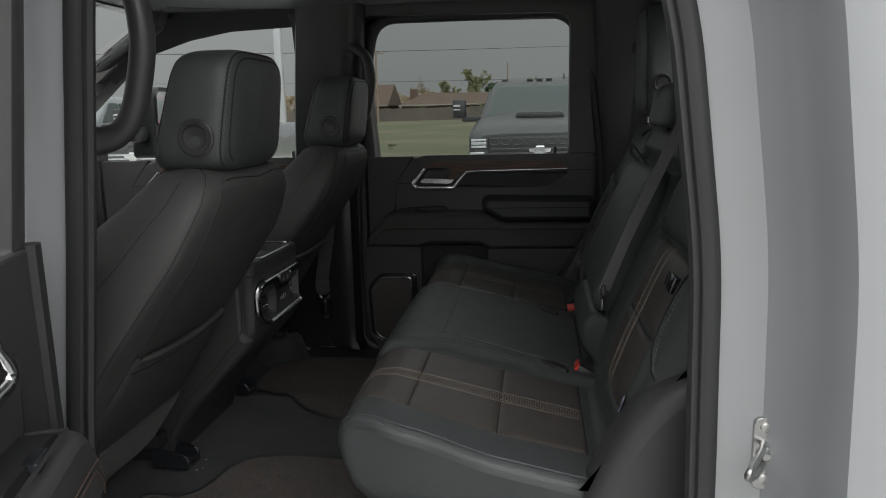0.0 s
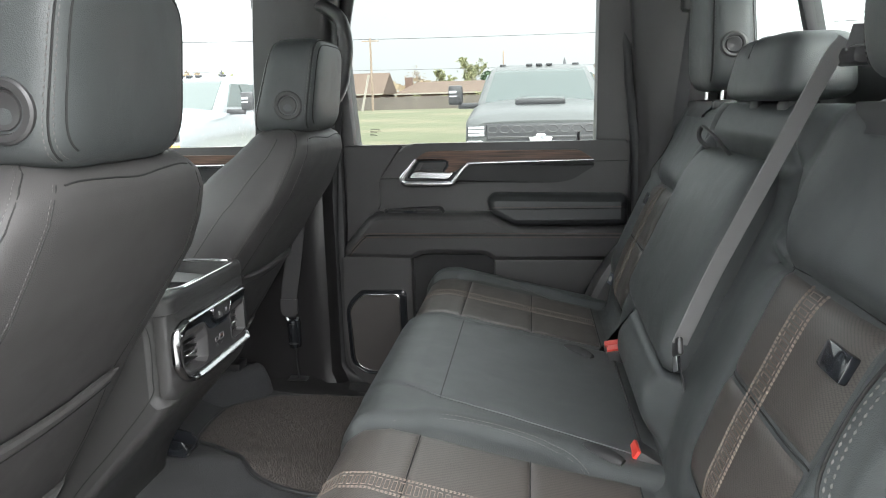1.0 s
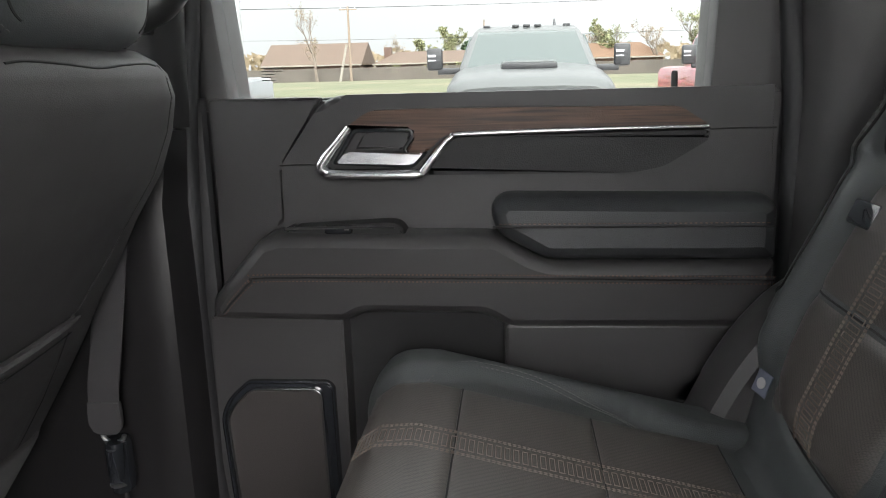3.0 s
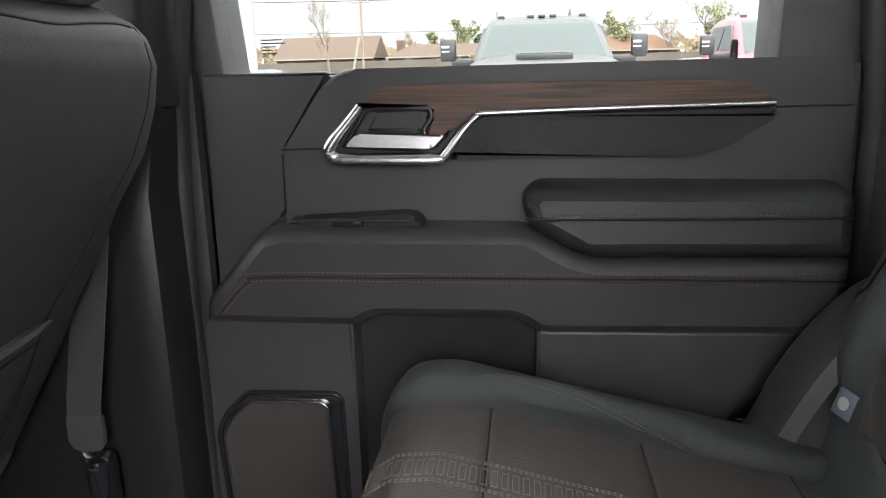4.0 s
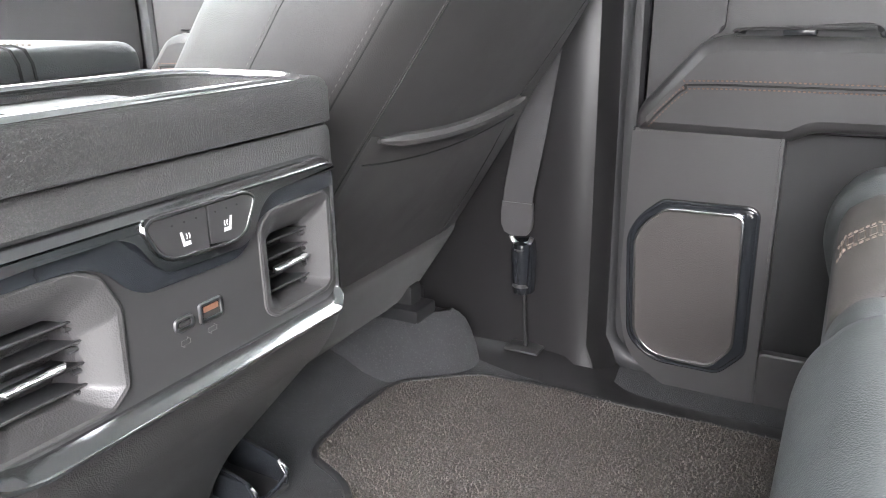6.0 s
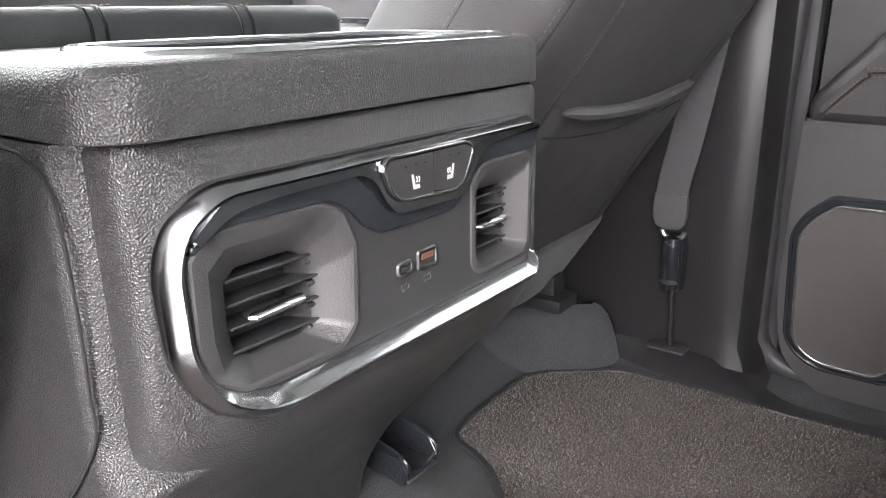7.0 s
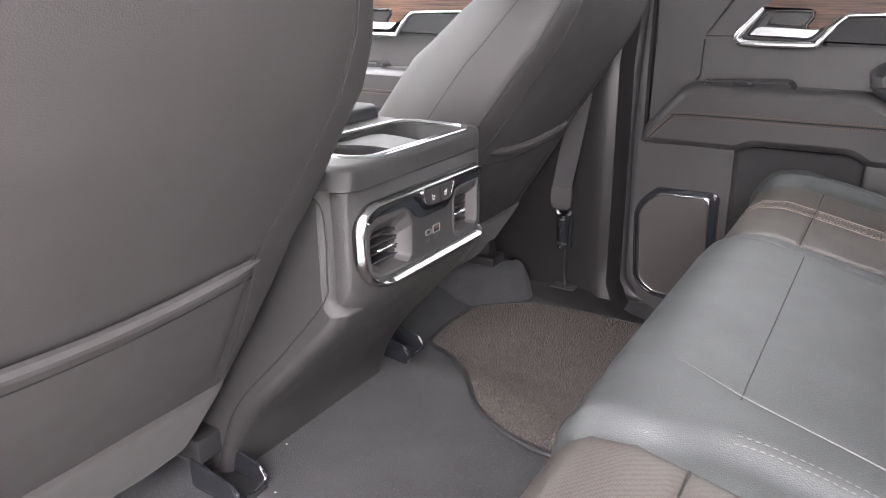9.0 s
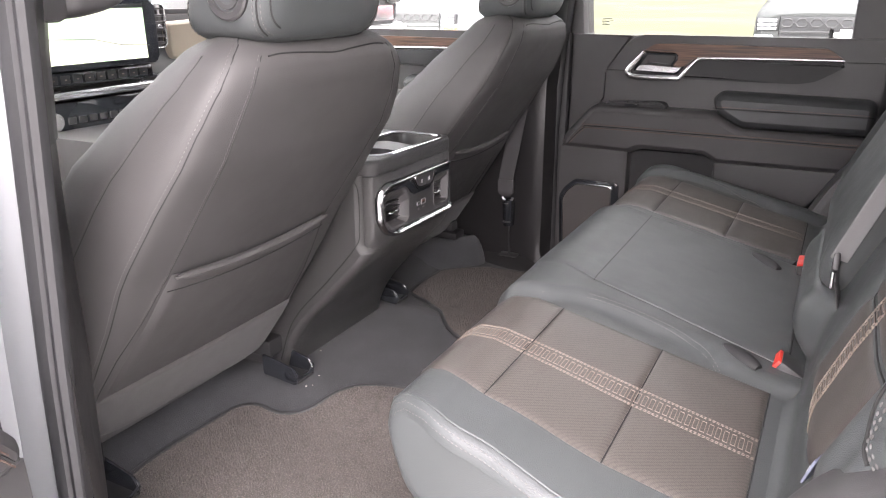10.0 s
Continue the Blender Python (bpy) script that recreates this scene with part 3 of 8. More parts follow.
    put("wood_trim", slab(wood, "y", 0.779, 0.80, 0.004, 3), WOOD, door, "open-pore walnut trim strip")
    # chrome line: lever surround and the long strip
    line = [(-0.122, 0.6985), (-0.1635, 0.649), (-0.157, 0.638), (-0.145, 0.634), (-0.032, 0.6325), (-0.022, 0.637), (0.006, 0.672), (0.020, 0.684), (0.034, 0.687), (0.184, 0.690), (0.357, 0.6915)]
    path = smooth_line([(a, 0.779, b) for a, b in line], 4)
    radii = [0.0086 if p.x < -0.03 and p.z < 0.66 else (0.0066 if p.x < 0.0 else max(0.0024, 0.0046 - 0.004 * p.x)) for p in path]
    put("chrome_line", tube(path, radii, 10), CHROME_SOFT, door, "bright chrome surround and accent line")
    cup = fillet([(-0.118, 0.697), (-0.150, 0.648), (-0.036, 0.641), (-0.014, 0.663), (-0.046, 0.665), (-0.032, 0.683), (-0.036, 0.697)], 0.006, 3)
    put("handle_cup", rim(cup, shrink(cup, 0.006), "y", 0.778, 0.803, 0.002), PIANO, door, "gloss black handle recess")
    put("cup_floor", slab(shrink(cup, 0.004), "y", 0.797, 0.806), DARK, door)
    lock = fillet([(-0.100, 0.693), (-0.118, 0.668), (-0.052, 0.666), (-0.040, 0.682), (-0.044, 0.693)], 0.004, 3)
    put("lock_plate", slab(lock, "y", 0.786, 0.80, 0.003), SATIN, door)
    lever = fillet([(-0.128, 0.6655), (-0.020, 0.6640), (-0.024, 0.6585), (-0.036, 0.647), (-0.142, 0.6505)], 0.003, 3)
    bm = slab(lever, "y", 0.771, 0.786, 0.004, 3)
    for v in bm.verts:
        if v.co.y < 0.78:
            v.co.y += 0.22 * (v.co.z - 0.652)
    put("release_lever", bm, CHROME_SOFT, door, "chrome release lever")
    # perforated pad below the chrome line
    ins = fillet([(-0.018, 0.632), (0.014, 0.676), (0.030, 0.683), (0.357, 0.687), (0.360, 0.676), (0.302, 0.640), (0.262, 0.632)], [0.004, 0.01, 0.012, 0.003, 0.004, 0.012, 0.012], 4)
    put("seam", tube([(0.362, 0.7915, 0.6865), (0.400, 0.7915, 0.6872), (0.447, 0.7915, 0.6870)], 0.0011, 5), SEAM, door)
    put("insert_pad", slab(ins, "y", 0.7765, 0.80, 0.010, 4), INSERT, door, "black leatherette insert")
    # arm pad
    arm = [(0.069, 0.588), (0.087, 0.607), (0.43, 0.602), (0.446, 0.590), (0.446, 0.517), (0.144, 0.517), (0.080, 0.553)]
    arm_r = [0.012, 0.014, 0.012, 0.010, 0.010, 0.02, 0.014]
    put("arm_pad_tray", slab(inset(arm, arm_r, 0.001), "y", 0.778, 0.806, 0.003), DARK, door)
    bm = pad(arm, arm_r, "y", ((0.80, 0.0), (0.765, 0.0), (0.754, 0.002), (0.746, 0.006), (0.741, 0.012), (0.739, 0.020)))
    for v in bm.verts:
        v.co.y += 0.45 * max(0.0, v.co.z - 0.572)
    put("arm_pad", bm, ARM_LEATHER, door, "padded black arm rest")
    put("seam", tube([(0.074 + 0.004 * k, 0.7386 + 0.006 * max(0, 1 - k / 4), 0.5655) for k in range(92)], 0.0014, 6), SEAM, door)
    put("stitching", stitches([(0.082 + 0.004 * k, 0.7386, 0.5700) for k in range(88)], 0.004, 0.0025, 0.0007), DOOR_THREAD, door)
    # long arm rest ledge
    rest = [(-0.333, 0.427), (-0.333, 0.457), (-0.306, 0.489), (-0.252, 0.549), (-0.222, 0.557), (0.079, 0.554), (0.140, 0.518), (0.446, 0.518), (0.446, 0.418), (0.092, 0.416), (0.061, 0.437), (-0.109, 0.438), (-0.135, 0.423)]
    bm = pad(rest, [0.010, 0.02, 0.03, 0.02, 0.02, 0.02, 0.02, 0.008, 0.008, 0.02, 0.02, 0.02, 0.02], "y", ((0.812, 0.0), (0.768, 0.0), (0.757, 0.0015), (0.748, 0.005), (0.742, 0.0105), (0.7385, 0.018)))
    for v in bm.verts:
        v.co.y += 0.22 * max(0.0, 0.470 - v.co.z)
    put("arm_ledge", bm, PLASTIC_FINE, door, "broad moulded arm rest ledge")
    for off, mat_, nm in ((0.0, SEAM, "seam"), (0.0050, DOOR_THREAD, "stitching"), (-0.0050, DOOR_THREAD, "stitching")):
        ln = smooth_line([(-0.312, 0.7450, 0.442 + off), (-0.290, 0.7390, 0.466 + off), (-0.266, 0.7375, 0.489 + off), (-0.240, 0.7373, 0.496 + off), (0.0, 0.7372, 0.4955 + off), (0.440, 0.7372, 0.493 + off)], 30)
        put(nm, tube(ln, 0.0013, 5) if mat_ is SEAM else stitches(ln, 0.0034, 0.0022, 0.0010), mat_, door)
    # switch pod
    pod = fillet([(-0.222, 0.548), (-0.205, 0.563), (-0.068, 0.570), (-0.053, 0.566), (-0.043, 0.548)], 0.006, 3)
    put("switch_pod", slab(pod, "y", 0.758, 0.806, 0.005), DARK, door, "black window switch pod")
    put("tray_edge", tube(smooth_line([(-0.060, 0.748, 0.5645), (-0.150, 0.7475, 0.5650), (-0.205, 0.748, 0.5640), (-0.214, 0.754, 0.5610), (-0.212, 0.790, 0.5610)], 6), 0.0022, 6), SATIN, door, "thin tray edge")
    put("window_switch", block(-0.158, -0.120, 0.748, 0.766, 0.5555, 0.5675, bevel=0.003), PIANO, door)
    put("switch_mark", block(-0.130, -0.1235, 0.7476, 0.7482, 0.5612, 0.5628), THREAD_GREY, door)
    # lower panels
    spk_panel = fillet([(-0.335, 0.434), (-0.341, 0.18), (-0.326, 0.092), (-0.270, 0.048), (-0.160, 0.020), (-0.141, 0.018), (-0.141, 0.434)], [0.004, 0.05, 0.04, 0.05, 0.02, 0.004, 0.004], 5)
    put("speaker_panel", slab(spk_panel, "y", 0.756, 0.815, 0.005), PLASTIC_FINE, door)
    put("lower_panel", slab(fillet([(0.088, 0.424), (0.446, 0.426), (0.446, 0.015), (0.088, 0.015)], 0.01, 3), "y", 0.758, 0.815, 0.006), PLASTIC_FINE, door)
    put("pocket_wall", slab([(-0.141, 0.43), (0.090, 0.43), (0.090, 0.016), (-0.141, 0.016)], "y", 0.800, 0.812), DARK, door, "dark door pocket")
    put("pocket_lip", slab(fillet([(-0.141, 0.13), (0.09, 0.13), (0.09, 0.016), (-0.141, 0.016)], 0.01, 3), "y", 0.757, 0.77, 0.004), PLASTIC_FINE, door)
    so = fillet([(-0.333, 0.280), (-0.318, 0.310), (-0.287, 0.337), (-0.168, 0.338), (-0.158, 0.329), (-0.156, 0.125), (-0.190, 0.088), (-0.285, 0.088), (-0.325, 0.120)], [0.02, 0.02, 0.008, 0.006, 0.006, 0.012, 0.012, 0.05, 0.03], 5)
    si = fillet([(-0.321, 0.279), (-0.307, 0.303), (-0.280, 0.325), (-0.187, 0.326), (-0.177, 0.319), (-0.174, 0.134), (-0.203, 0.097), (-0.282, 0.100), (-0.313, 0.126)], [0.02, 0.02, 0.008, 0.006, 0.006, 0.012, 0.012, 0.045, 0.03], 5)
    put("speaker_ring", rim(so, shrink(so, 0.005), "y", 0.748, 0.76, 0.002), PIANO, door, "gloss black speaker surround")
    put("speaker_trim", rim(shrink(so, 0.0045), shrink(si, 0.0), "y", 0.750, 0.76, 0.0015), PIANO, door)
    put("speaker_edge", rim(shrink(si, -0.0015), shrink(si, 0.003), "y", 0.7445, 0.76, 0.0012), CHROME, door, "thin bright speaker edge")
    put("speaker_grille", slab(shrink(si, 0.002), "y", 0.7475, 0.76, 0.002), GRILLE, door, "fine metal speaker mesh")
    put("lock_pin", lathe([(0.0045, 0.0), (0.0045, 0.018), (0.003, 0.021), (0.0005, 0.022)], (0.318, 0.818, 0.742), "z", 12), RUBBER, door, "black lock pin")
    return door


place_door(Matrix.Identity(4), "closed rear door with black panels, walnut strip and chrome lever")
HINGE = Matrix.Translation((-0.425, -0.962, 0))
swing = Matrix.Translation((-0.082, 0.040, 0)) @ HINGE @ Matrix.Rotation(radians(-71), 4, "Z") @ HINGE.inverted() @ Matrix.Scale(-1, 4, (0, 1, 0))
place_door(swing, "opened rear door with black panels and chrome accents")
place_door(Matrix.Translation((-0.96, 0.02, 0.0)) @ Matrix.Scale(1.12, 4, (1, 0, 0)), "closed front door with black panels and walnut strip", True)
place_door(Matrix.Translation((-0.96, -0.02, 0.0)) @ Matrix.Scale(1.12, 4, (1, 0, 0)) @ Matrix.Scale(-1, 4, (0, 1, 0)), "closed driver door with black panels and walnut strip", True)

# ---- front seats ----
BACK_X = [(0.16, -0.62), (0.28, -0.543), (0.42, -0.446), (0.49, -0.403), (0.58, -0.336), (0.66, -0.278), (0.71, -0.253), (0.75, -0.238), (0.775, -0.237), (0.788, -0.243), (0.798, -0.256), (0.805, -0.28), (0.809, -0.315)]
BACK_C = [(0.16, 0.195), (0.25, 0.212), (0.30, 0.212), (0.36, 0.206), (0.425, 0.187), (0.49, 0.172), (0.58, 0.172), (0.66, 0.169), (0.71, 0.163), (0.75, 0.152), (0.775, 0.140), (0.79, 0.125), (0.809, 0.09)]
BACK_B = [(0.16, 0.212), (0.30, 0.230), (0.42, 0.240), (0.523, 0.248), (0.60, 0.244), (0.657, 0.236), (0.70, 0.225), (0.743, 0.206), (0.767, 0.190), (0.785, 0.172), (0.80, 0.145), (0.809, 0.105)]
BACK_W = [(0.16, 0.218), (0.30, 0.246), (0.50, 0.262), (0.60, 0.257), (0.66, 0.246), (0.70, 0.232), (0.73, 0.220), (0.76, 0.202), (0.785, 0.180), (0.80, 0.150), (0.809, 0.11)]
BACK_D = [(0.16, 0.18), (0.40, 0.245), (0.64, 0.240), (0.71, 0.200), (0.77, 0.145), (0.79, 0.12), (0.809, 0.06)]
YC = -0.464
FLANK = [1.0]


def back_ring(z):
    """The seatback's outline at a height: flat rear panel, rolled edge band, side, front bolsters."""
    x, c, b, w, d = (interp(z, t) for t in (BACK_X, BACK_C, BACK_B, BACK_W, BACK_D))
    more = interp(z, [(0.16, 0.032), (0.28, 0.028), (0.42, 0.018), (0.523, 0.010), (0.60, 0.0), (0.68, 0.0)]) * FLANK[0]
    hollow = 0.05 * ease(z, [(0.60, 1.0), (0.76, 0.0)])
    e, m = 0.015 * min(1, d / 0.12), 0.45 * d
    half = [(x, c, 0.030), (x - e, b, 0.026), (x - m, w, 0.06), (x - d, w - 0.035, 0.05), (x - d + hollow, 0.09, 0.04)]
    corners = [(px, -py, r) for px, py, r in half] + [(px, py + (more if 0 < i < 4 else more * 0.5 if i == 0 else 0.0), r) for i, (px, py, r) in reversed(list(enumerate(half)))] + [(x + 0.005, 0.0, 0.13)]
    return fillet([(px, py) for px, py, r in corners], [r for px, py, r in corners], 5)


@functools.lru_cache(maxsize=None)
def back_profile(z):
    rear = sorted((y, x) for x, y in back_ring(z) if x > interp(z, BACK_X) - 0.06)
    return [r[0] for r in rear], [r[1] for r in rear]


def back_x(y, z):
    """The rear skin of the seatback at a place."""
    ys, xs = back_profile(round(z, 4))
    return float(np.interp(y - YC, ys, xs))


def on_back(y, z, lift_=0.0015):
    return Vector((back_x(y, z) + lift_, y, z))


def on_corner(i, z, out=0.0005, shift=0.0):
    """A place on the near side's rounded corner i of the seatback; shift slides it along the skin."""
    ring = back_ring(z)
    p, q = Vector(ring[6 * i + 2]), Vector(ring[6 * i + 3])
    t = (q - p).normalized()
    m = (p + q) / 2 + t * shift
    nrm = Vector((-t.y, t.x))
    if nrm.y > 0.2 or (abs(nrm.y) <= 0.2 and nrm.x < 0):
        nrm = -nrm
    m += nrm * out
    return Vector((m.x, YC + m.y, z))


def front_seat():
    seat = thing("car_seat", (-0.72, YC, 0.06), "black leather front seat with a map pocket behind", "seat", "front seats")
    zs = [0.16 + 0.01 * i for i in range(61)] + [0.768, 0.775, 0.782, 0.788, 0.793, 0.798, 0.8025, 0.806, 0.809]
    part("backrest", loft([[(x, YC + y, z) for x, y in back_ring(z)] for z in zs]), LEATHER_BACK, seat, smooth=60)
    # rear panel seams and the edge band
    steps = [0.27 + 0.01 * k for k in range(52)] + [0.784]
    for sgn in (-1, 1):
        pts = [on_back(YC + sgn * (interp(z, BACK_C) + 0.004), z, 0.0001) for z in steps]
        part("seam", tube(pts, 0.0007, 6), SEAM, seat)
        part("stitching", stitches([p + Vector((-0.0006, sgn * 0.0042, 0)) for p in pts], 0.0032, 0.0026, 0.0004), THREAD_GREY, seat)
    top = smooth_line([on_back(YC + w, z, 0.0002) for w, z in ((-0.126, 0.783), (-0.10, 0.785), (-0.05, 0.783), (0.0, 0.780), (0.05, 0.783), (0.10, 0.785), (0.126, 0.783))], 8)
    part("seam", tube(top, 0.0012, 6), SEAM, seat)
    edge = [0.27 + 0.01 * k for k in range(52)] + [0.785, 0.79, 0.796, 0.801, 0.805]
    part("seam", tube([on_corner(1, z, -0.0002, -0.003) for z in edge], 0.0009, 6), SEAM, seat)
    part("stitching", stitches([on_corner(1, z, 0.0003, 0.003) for z in edge], 0.0032, 0.0028, 0.0005), THREAD_GREY, seat)
    side = [0.36 + 0.01 * k for k in range(43)] + [0.785]
    part("seam", tube([on_corner(2, z, -0.0004, -0.0025) for z in side], 0.0008, 6), SEAM, seat)
    part("stitching", stitches([on_corner(2, z, 0.0003, 0.002) for z in side], 0.0032, 0.0028, 0.0004), THREAD_GREY, seat)
    for k in (0.0, 0.006):
        part("stitching", stitches([on_corner(3, z, 0.0004, k) for z in side[10:-3]], 0.0034, 0.0028, 0.0006), THREAD_GREY, seat)

    def flap(z0, z1, half0, half1, proud, nz=26, ny=36, sag=0.012, corner=0.0):
        bm = bmesh.new()
        rows = []
        for i in range(nz + 1):
            f = i / nz
            row = []
            for j in range(ny + 1):
                g = 2 * j / ny - 1
                z = z0 + (z1 - z0) * f - sag * (1 - g * g) * f + corner * abs(g) ** 6 * (1 - f)
                half = half0 + (half1 - half0) * f + (0.026 * FLANK[0] if corner and g > 0 else 0.0)
                z -= 0.020 * g * (1 - f) if corner and g > 0 else 0.0
                y = YC + g * half
                swell = proud * min(1, (1 - abs(g)) / 0.06) ** 0.5 * (0.35 + 0.65 * f if not corner else min(1, f / 0.15) ** 0.5 * min(1, (1 - f) / 0.08) ** 0.5)
                row.append(bm.verts.new(on_back(y, z, swell)))
            rows.append(row)
        for a, b in zip(rows, rows[1:]):
            for j in range(ny):
                bm.faces.new((a[j], a[j + 1], b[j + 1], b[j]))
        geo = bmesh.ops.extrude_face_region(bm, geom=list(bm.faces))["geom"]
        for v in geo:
            if isinstance(v, bmesh.types.BMVert):
                v.co.x -= 0.004
        return bm
    pocket = part("map_pocket", flap(0.288, 0.494, 0.205, 0.170, 0.007), LEATHER_BACK, seat, "stretched map pocket")
    lip = [on_back(YC + g * 0.170, 0.494 - 0.012 * (1 - g * g), 0.0072) for g in [k / 20 - 1 for k in range(41)]]
    part("elastic_hem", tube([p + Vector((0, 0, -0.004)) for p in lip], [0.002 + 0.005 * min(1, (20 - abs(k - 20)) / 4) for k in range(41)], 8), LEATHER_BACK, pocket, "rolled elastic hem")
    part("seam", tube([on_back(YC + g * 0.174, 0.468 - 0.012 * (1 - g * g), 0.0068) for g in [k / 20 - 1 for k in range(41)]], 0.0009, 5), SEAM, pocket)
    part("lower_cloth", flap(0.170, 0.282, 0.190, 0.214, 0.006, sag=-0.003, corner=0.02), SUEDE, seat, "grey napped cloth skirt")
    # cushion
    sec = [(-0.56, 0.24), (-0.56, 0.36), (-0.60, 0.40), (-0.75, 0.405), (-0.95, 0.43), (-1.03, 0.42), (-1.05, 0.36), (-1.0, 0.27), (-0.8, 0.24)]
    sec = fillet(sec, 0.05, 4)
    rings = [[(x, YC + y, z - dz) for x, z in shrink(sec, d)] for y, d, dz in ((-0.240, 0.035, 0), (-0.235, 0.012, 0), (-0.225, 0, 0), (-0.18, 0, 0), (-0.14, 0, 0.02), (0.14, 0, 0.02), (0.18, 0, 0), (0.225, 0, 0), (0.235, 0.012, 0), (0.240, 0.035, 0))]
    part("seat_cushion", loft(rings), LEATHER, seat)
    part("side_shield", slab(fillet([(-0.98, 0.25), (-0.62, 0.22), (-0.58, 0.27), (-0.62, 0.34), (-1.0, 0.33)], 0.03, 4), "y", YC - 0.248, YC - 0.21, 0.01), SATIN, seat)
    # runners and feet
    for y in (-0.205, 0.246):
        part("runner", block(-1.02, -0.60, YC + y - 0.025, YC + y + 0.025, 0.138, 0.175, bevel=0.004), DARK, seat, "black steel seat runner")
        for k in (-1, 1):
            part("bracket_cheek", slab(fillet([(-0.62, 0.100), (-0.535, 0.092), (-0.528, 0.118), (-0.545, 0.130), (-0.62, 0.146)], 0.006, 3), "y", YC + y + k * 0.026 - 0.002, YC + y + k * 0.026 + 0.002, 0.001), PIANO, seat, "black steel bracket cheek")
        part("bracket_floor", block(-0.62, -0.530, YC + y - 0.026, YC + y + 0.026, 0.096, 0.101, bevel=0.001, seg=1), DARK, seat)
        part("bracket_lip", tube([(-0.542, YC + y - 0.026, 0.128), (-0.532, YC + y - 0.026, 0.112), (-0.534, YC + y - 0.012, 0.103), (-0.534, YC + y + 0.012, 0.103), (-0.532, YC + y + 0.026, 0.112), (-0.542, YC + y + 0.026, 0.128)], 0.0028, 6), PIANO, seat)
        part("foot", block(-1.0, -0.93, YC + y - 0.032, YC + y + 0.032, 0.075, 0.14, bevel=0.006), SATIN, seat)
    # headrest
    spec = (-0.282, YC - 0.013, 0.893, 0.131, 0.100, 0.066, -0.45)
    hr = part("headrest", headrest(*spec), LEATHER, seat, smooth=60)
    headrest_seams(hr, spec)
    cap_y = YC - 0.143
    part("release_button", lathe([(0.031, 0.008), (0.0305, -0.0035), (0.028, -0.0055), (0.0215, -0.005), (0.020, -0.001), (0.0185, -0.001), (0.0175, -0.004), (0.012, -0.0025), (0.0, -0.002)], (-0.277, cap_y - 0.002, 0.853), "y", 28), SATIN, hr, "round black release button")
    for y in (-0.065, 0.065):
        part("headrest_post", tube([(-0.32, YC + y, 0.76), (-0.305, YC + y, 0.81), (-0.292, YC + y, 0.84)], 0.0065, 10), CHROME, seat, "chrome post")
        part("post_sleeve", lathe([(0.0, 0.009), (0.012, 0.008), (0.0175, 0.003), (0.0175, -0.012)], (-0.302, YC + y, 0.808), "z", 16), PLASTIC, seat)
    return seat


def headrest_point(spec, q, phi, out=0.0, n=5.0):
    """A place on a padded block: q runs front to rear (-1 to 1), phi round it in the cross plane."""
    x, y, z, w, h, d, lean = spec
    s = (1 - abs(q) ** n) ** (1 / n)
    c, k = math.cos(phi), math.sin(phi)
    dy, dz = math.copysign(abs(c) ** (2 / n), c) * s, math.copysign(abs(k) ** (2 / n), k) * s
    zz = h * dz + out * dz
    return Vector((x + q * d * (1 - 0.12 * dz) - lean * zz * 0.45, y + (w * dy + out * dy) * (1 - 0.07 * dz), z + zz))


def headrest(x, y, z, w, h, d, lean=0.0):
    """A padded block with boxy faces, leaning, a little narrower at the top."""
    spec = (x, y, z, w, h, d, lean)
    qs = [-math.cos(math.pi * k / 22) for k in range(23)]
    qs = [math.copysign(abs(q) ** 0.55, q) * 0.9995 for q in qs]
    return loft([[headrest_point(spec, q, 2 * math.pi * k / 64) for k in range(64)] for q in qs])


def headrest_seams(hr, spec):
    """Double rows of thread and a seam groove round the rear and front edges."""
    turn = [-math.pi * 0.30 + 1.6 * math.pi * k / 130 for k in range(131)]
    for q in (0.70, 0.80, -0.74, -0.82):
        part("stitching", stitches([headrest_point(spec, q, p, 0.0007) for p in turn], 0.0042, 0.0028, 0.0008), THREAD_GREY, hr)
    for q in (0.75, 0.885, -0.78):
        part("seam", tube([headrest_point(spec, q, p, 0.0) for p in turn], 0.0013, 5), SEAM, hr)


front_seat()
FLANK[0] = 3.0
back_profile.cache_clear()
far_seat = front_seat()
far_seat.matrix_basis = pose(-0.754, 0.425, 0.06)
# the passenger seat's outer foot stands on the carpeted step instead
for ob in list(far_seat.children):
    if ob.name.startswith("bracket_") and sum(v.co.y for v in ob.data.vertices) / len(ob.data.vertices) > 0:
        bpy.data.objects.remove(ob)
far_seat.scale.y = 0.95
far_seat["label"] = "black leather front passenger seat with map pocket"

# ---- rear bench ----
CUSH = [(-0.020, 0.262), (-0.048, 0.285), (-0.066, 0.335), (-0.068, 0.365), (-0.058, 0.392), (-0.036, 0.407), (0.0, 0.410), (0.04, 0.402), (0.19, 0.367), (0.34, 0.334), (0.40, 0.322), (0.445, 0.32), (0.455, 0.26), (0.30, 0.235), (0.1, 0.245)]


def taper(x, y):
    """The big cushion narrows towards its front corner by the doorway."""
    if y > -0.40:
        return y
    return y + 0.062 * ease(x, [(-0.07, 1.0), (0.06, 0.42), (0.20, 0.0)]) * min(1.0, (-0.40 - y) / 0.28)


def cushion_section():
    pts = [Vector((x, 0, z)) for x, z in CUSH]
    dense = []
    for p in smooth_line(pts + [pts[0]], 9)[:-1]:
        dense.append((p.x, p.z))
    return dense


SEC = cushion_section()


def pad_line(x):
    """The crease along the near edge of the middle pad."""
    return interp(x, [(-0.05, -0.16), (0.055, -0.193), (0.155, -0.203), (0.36, -0.24)])


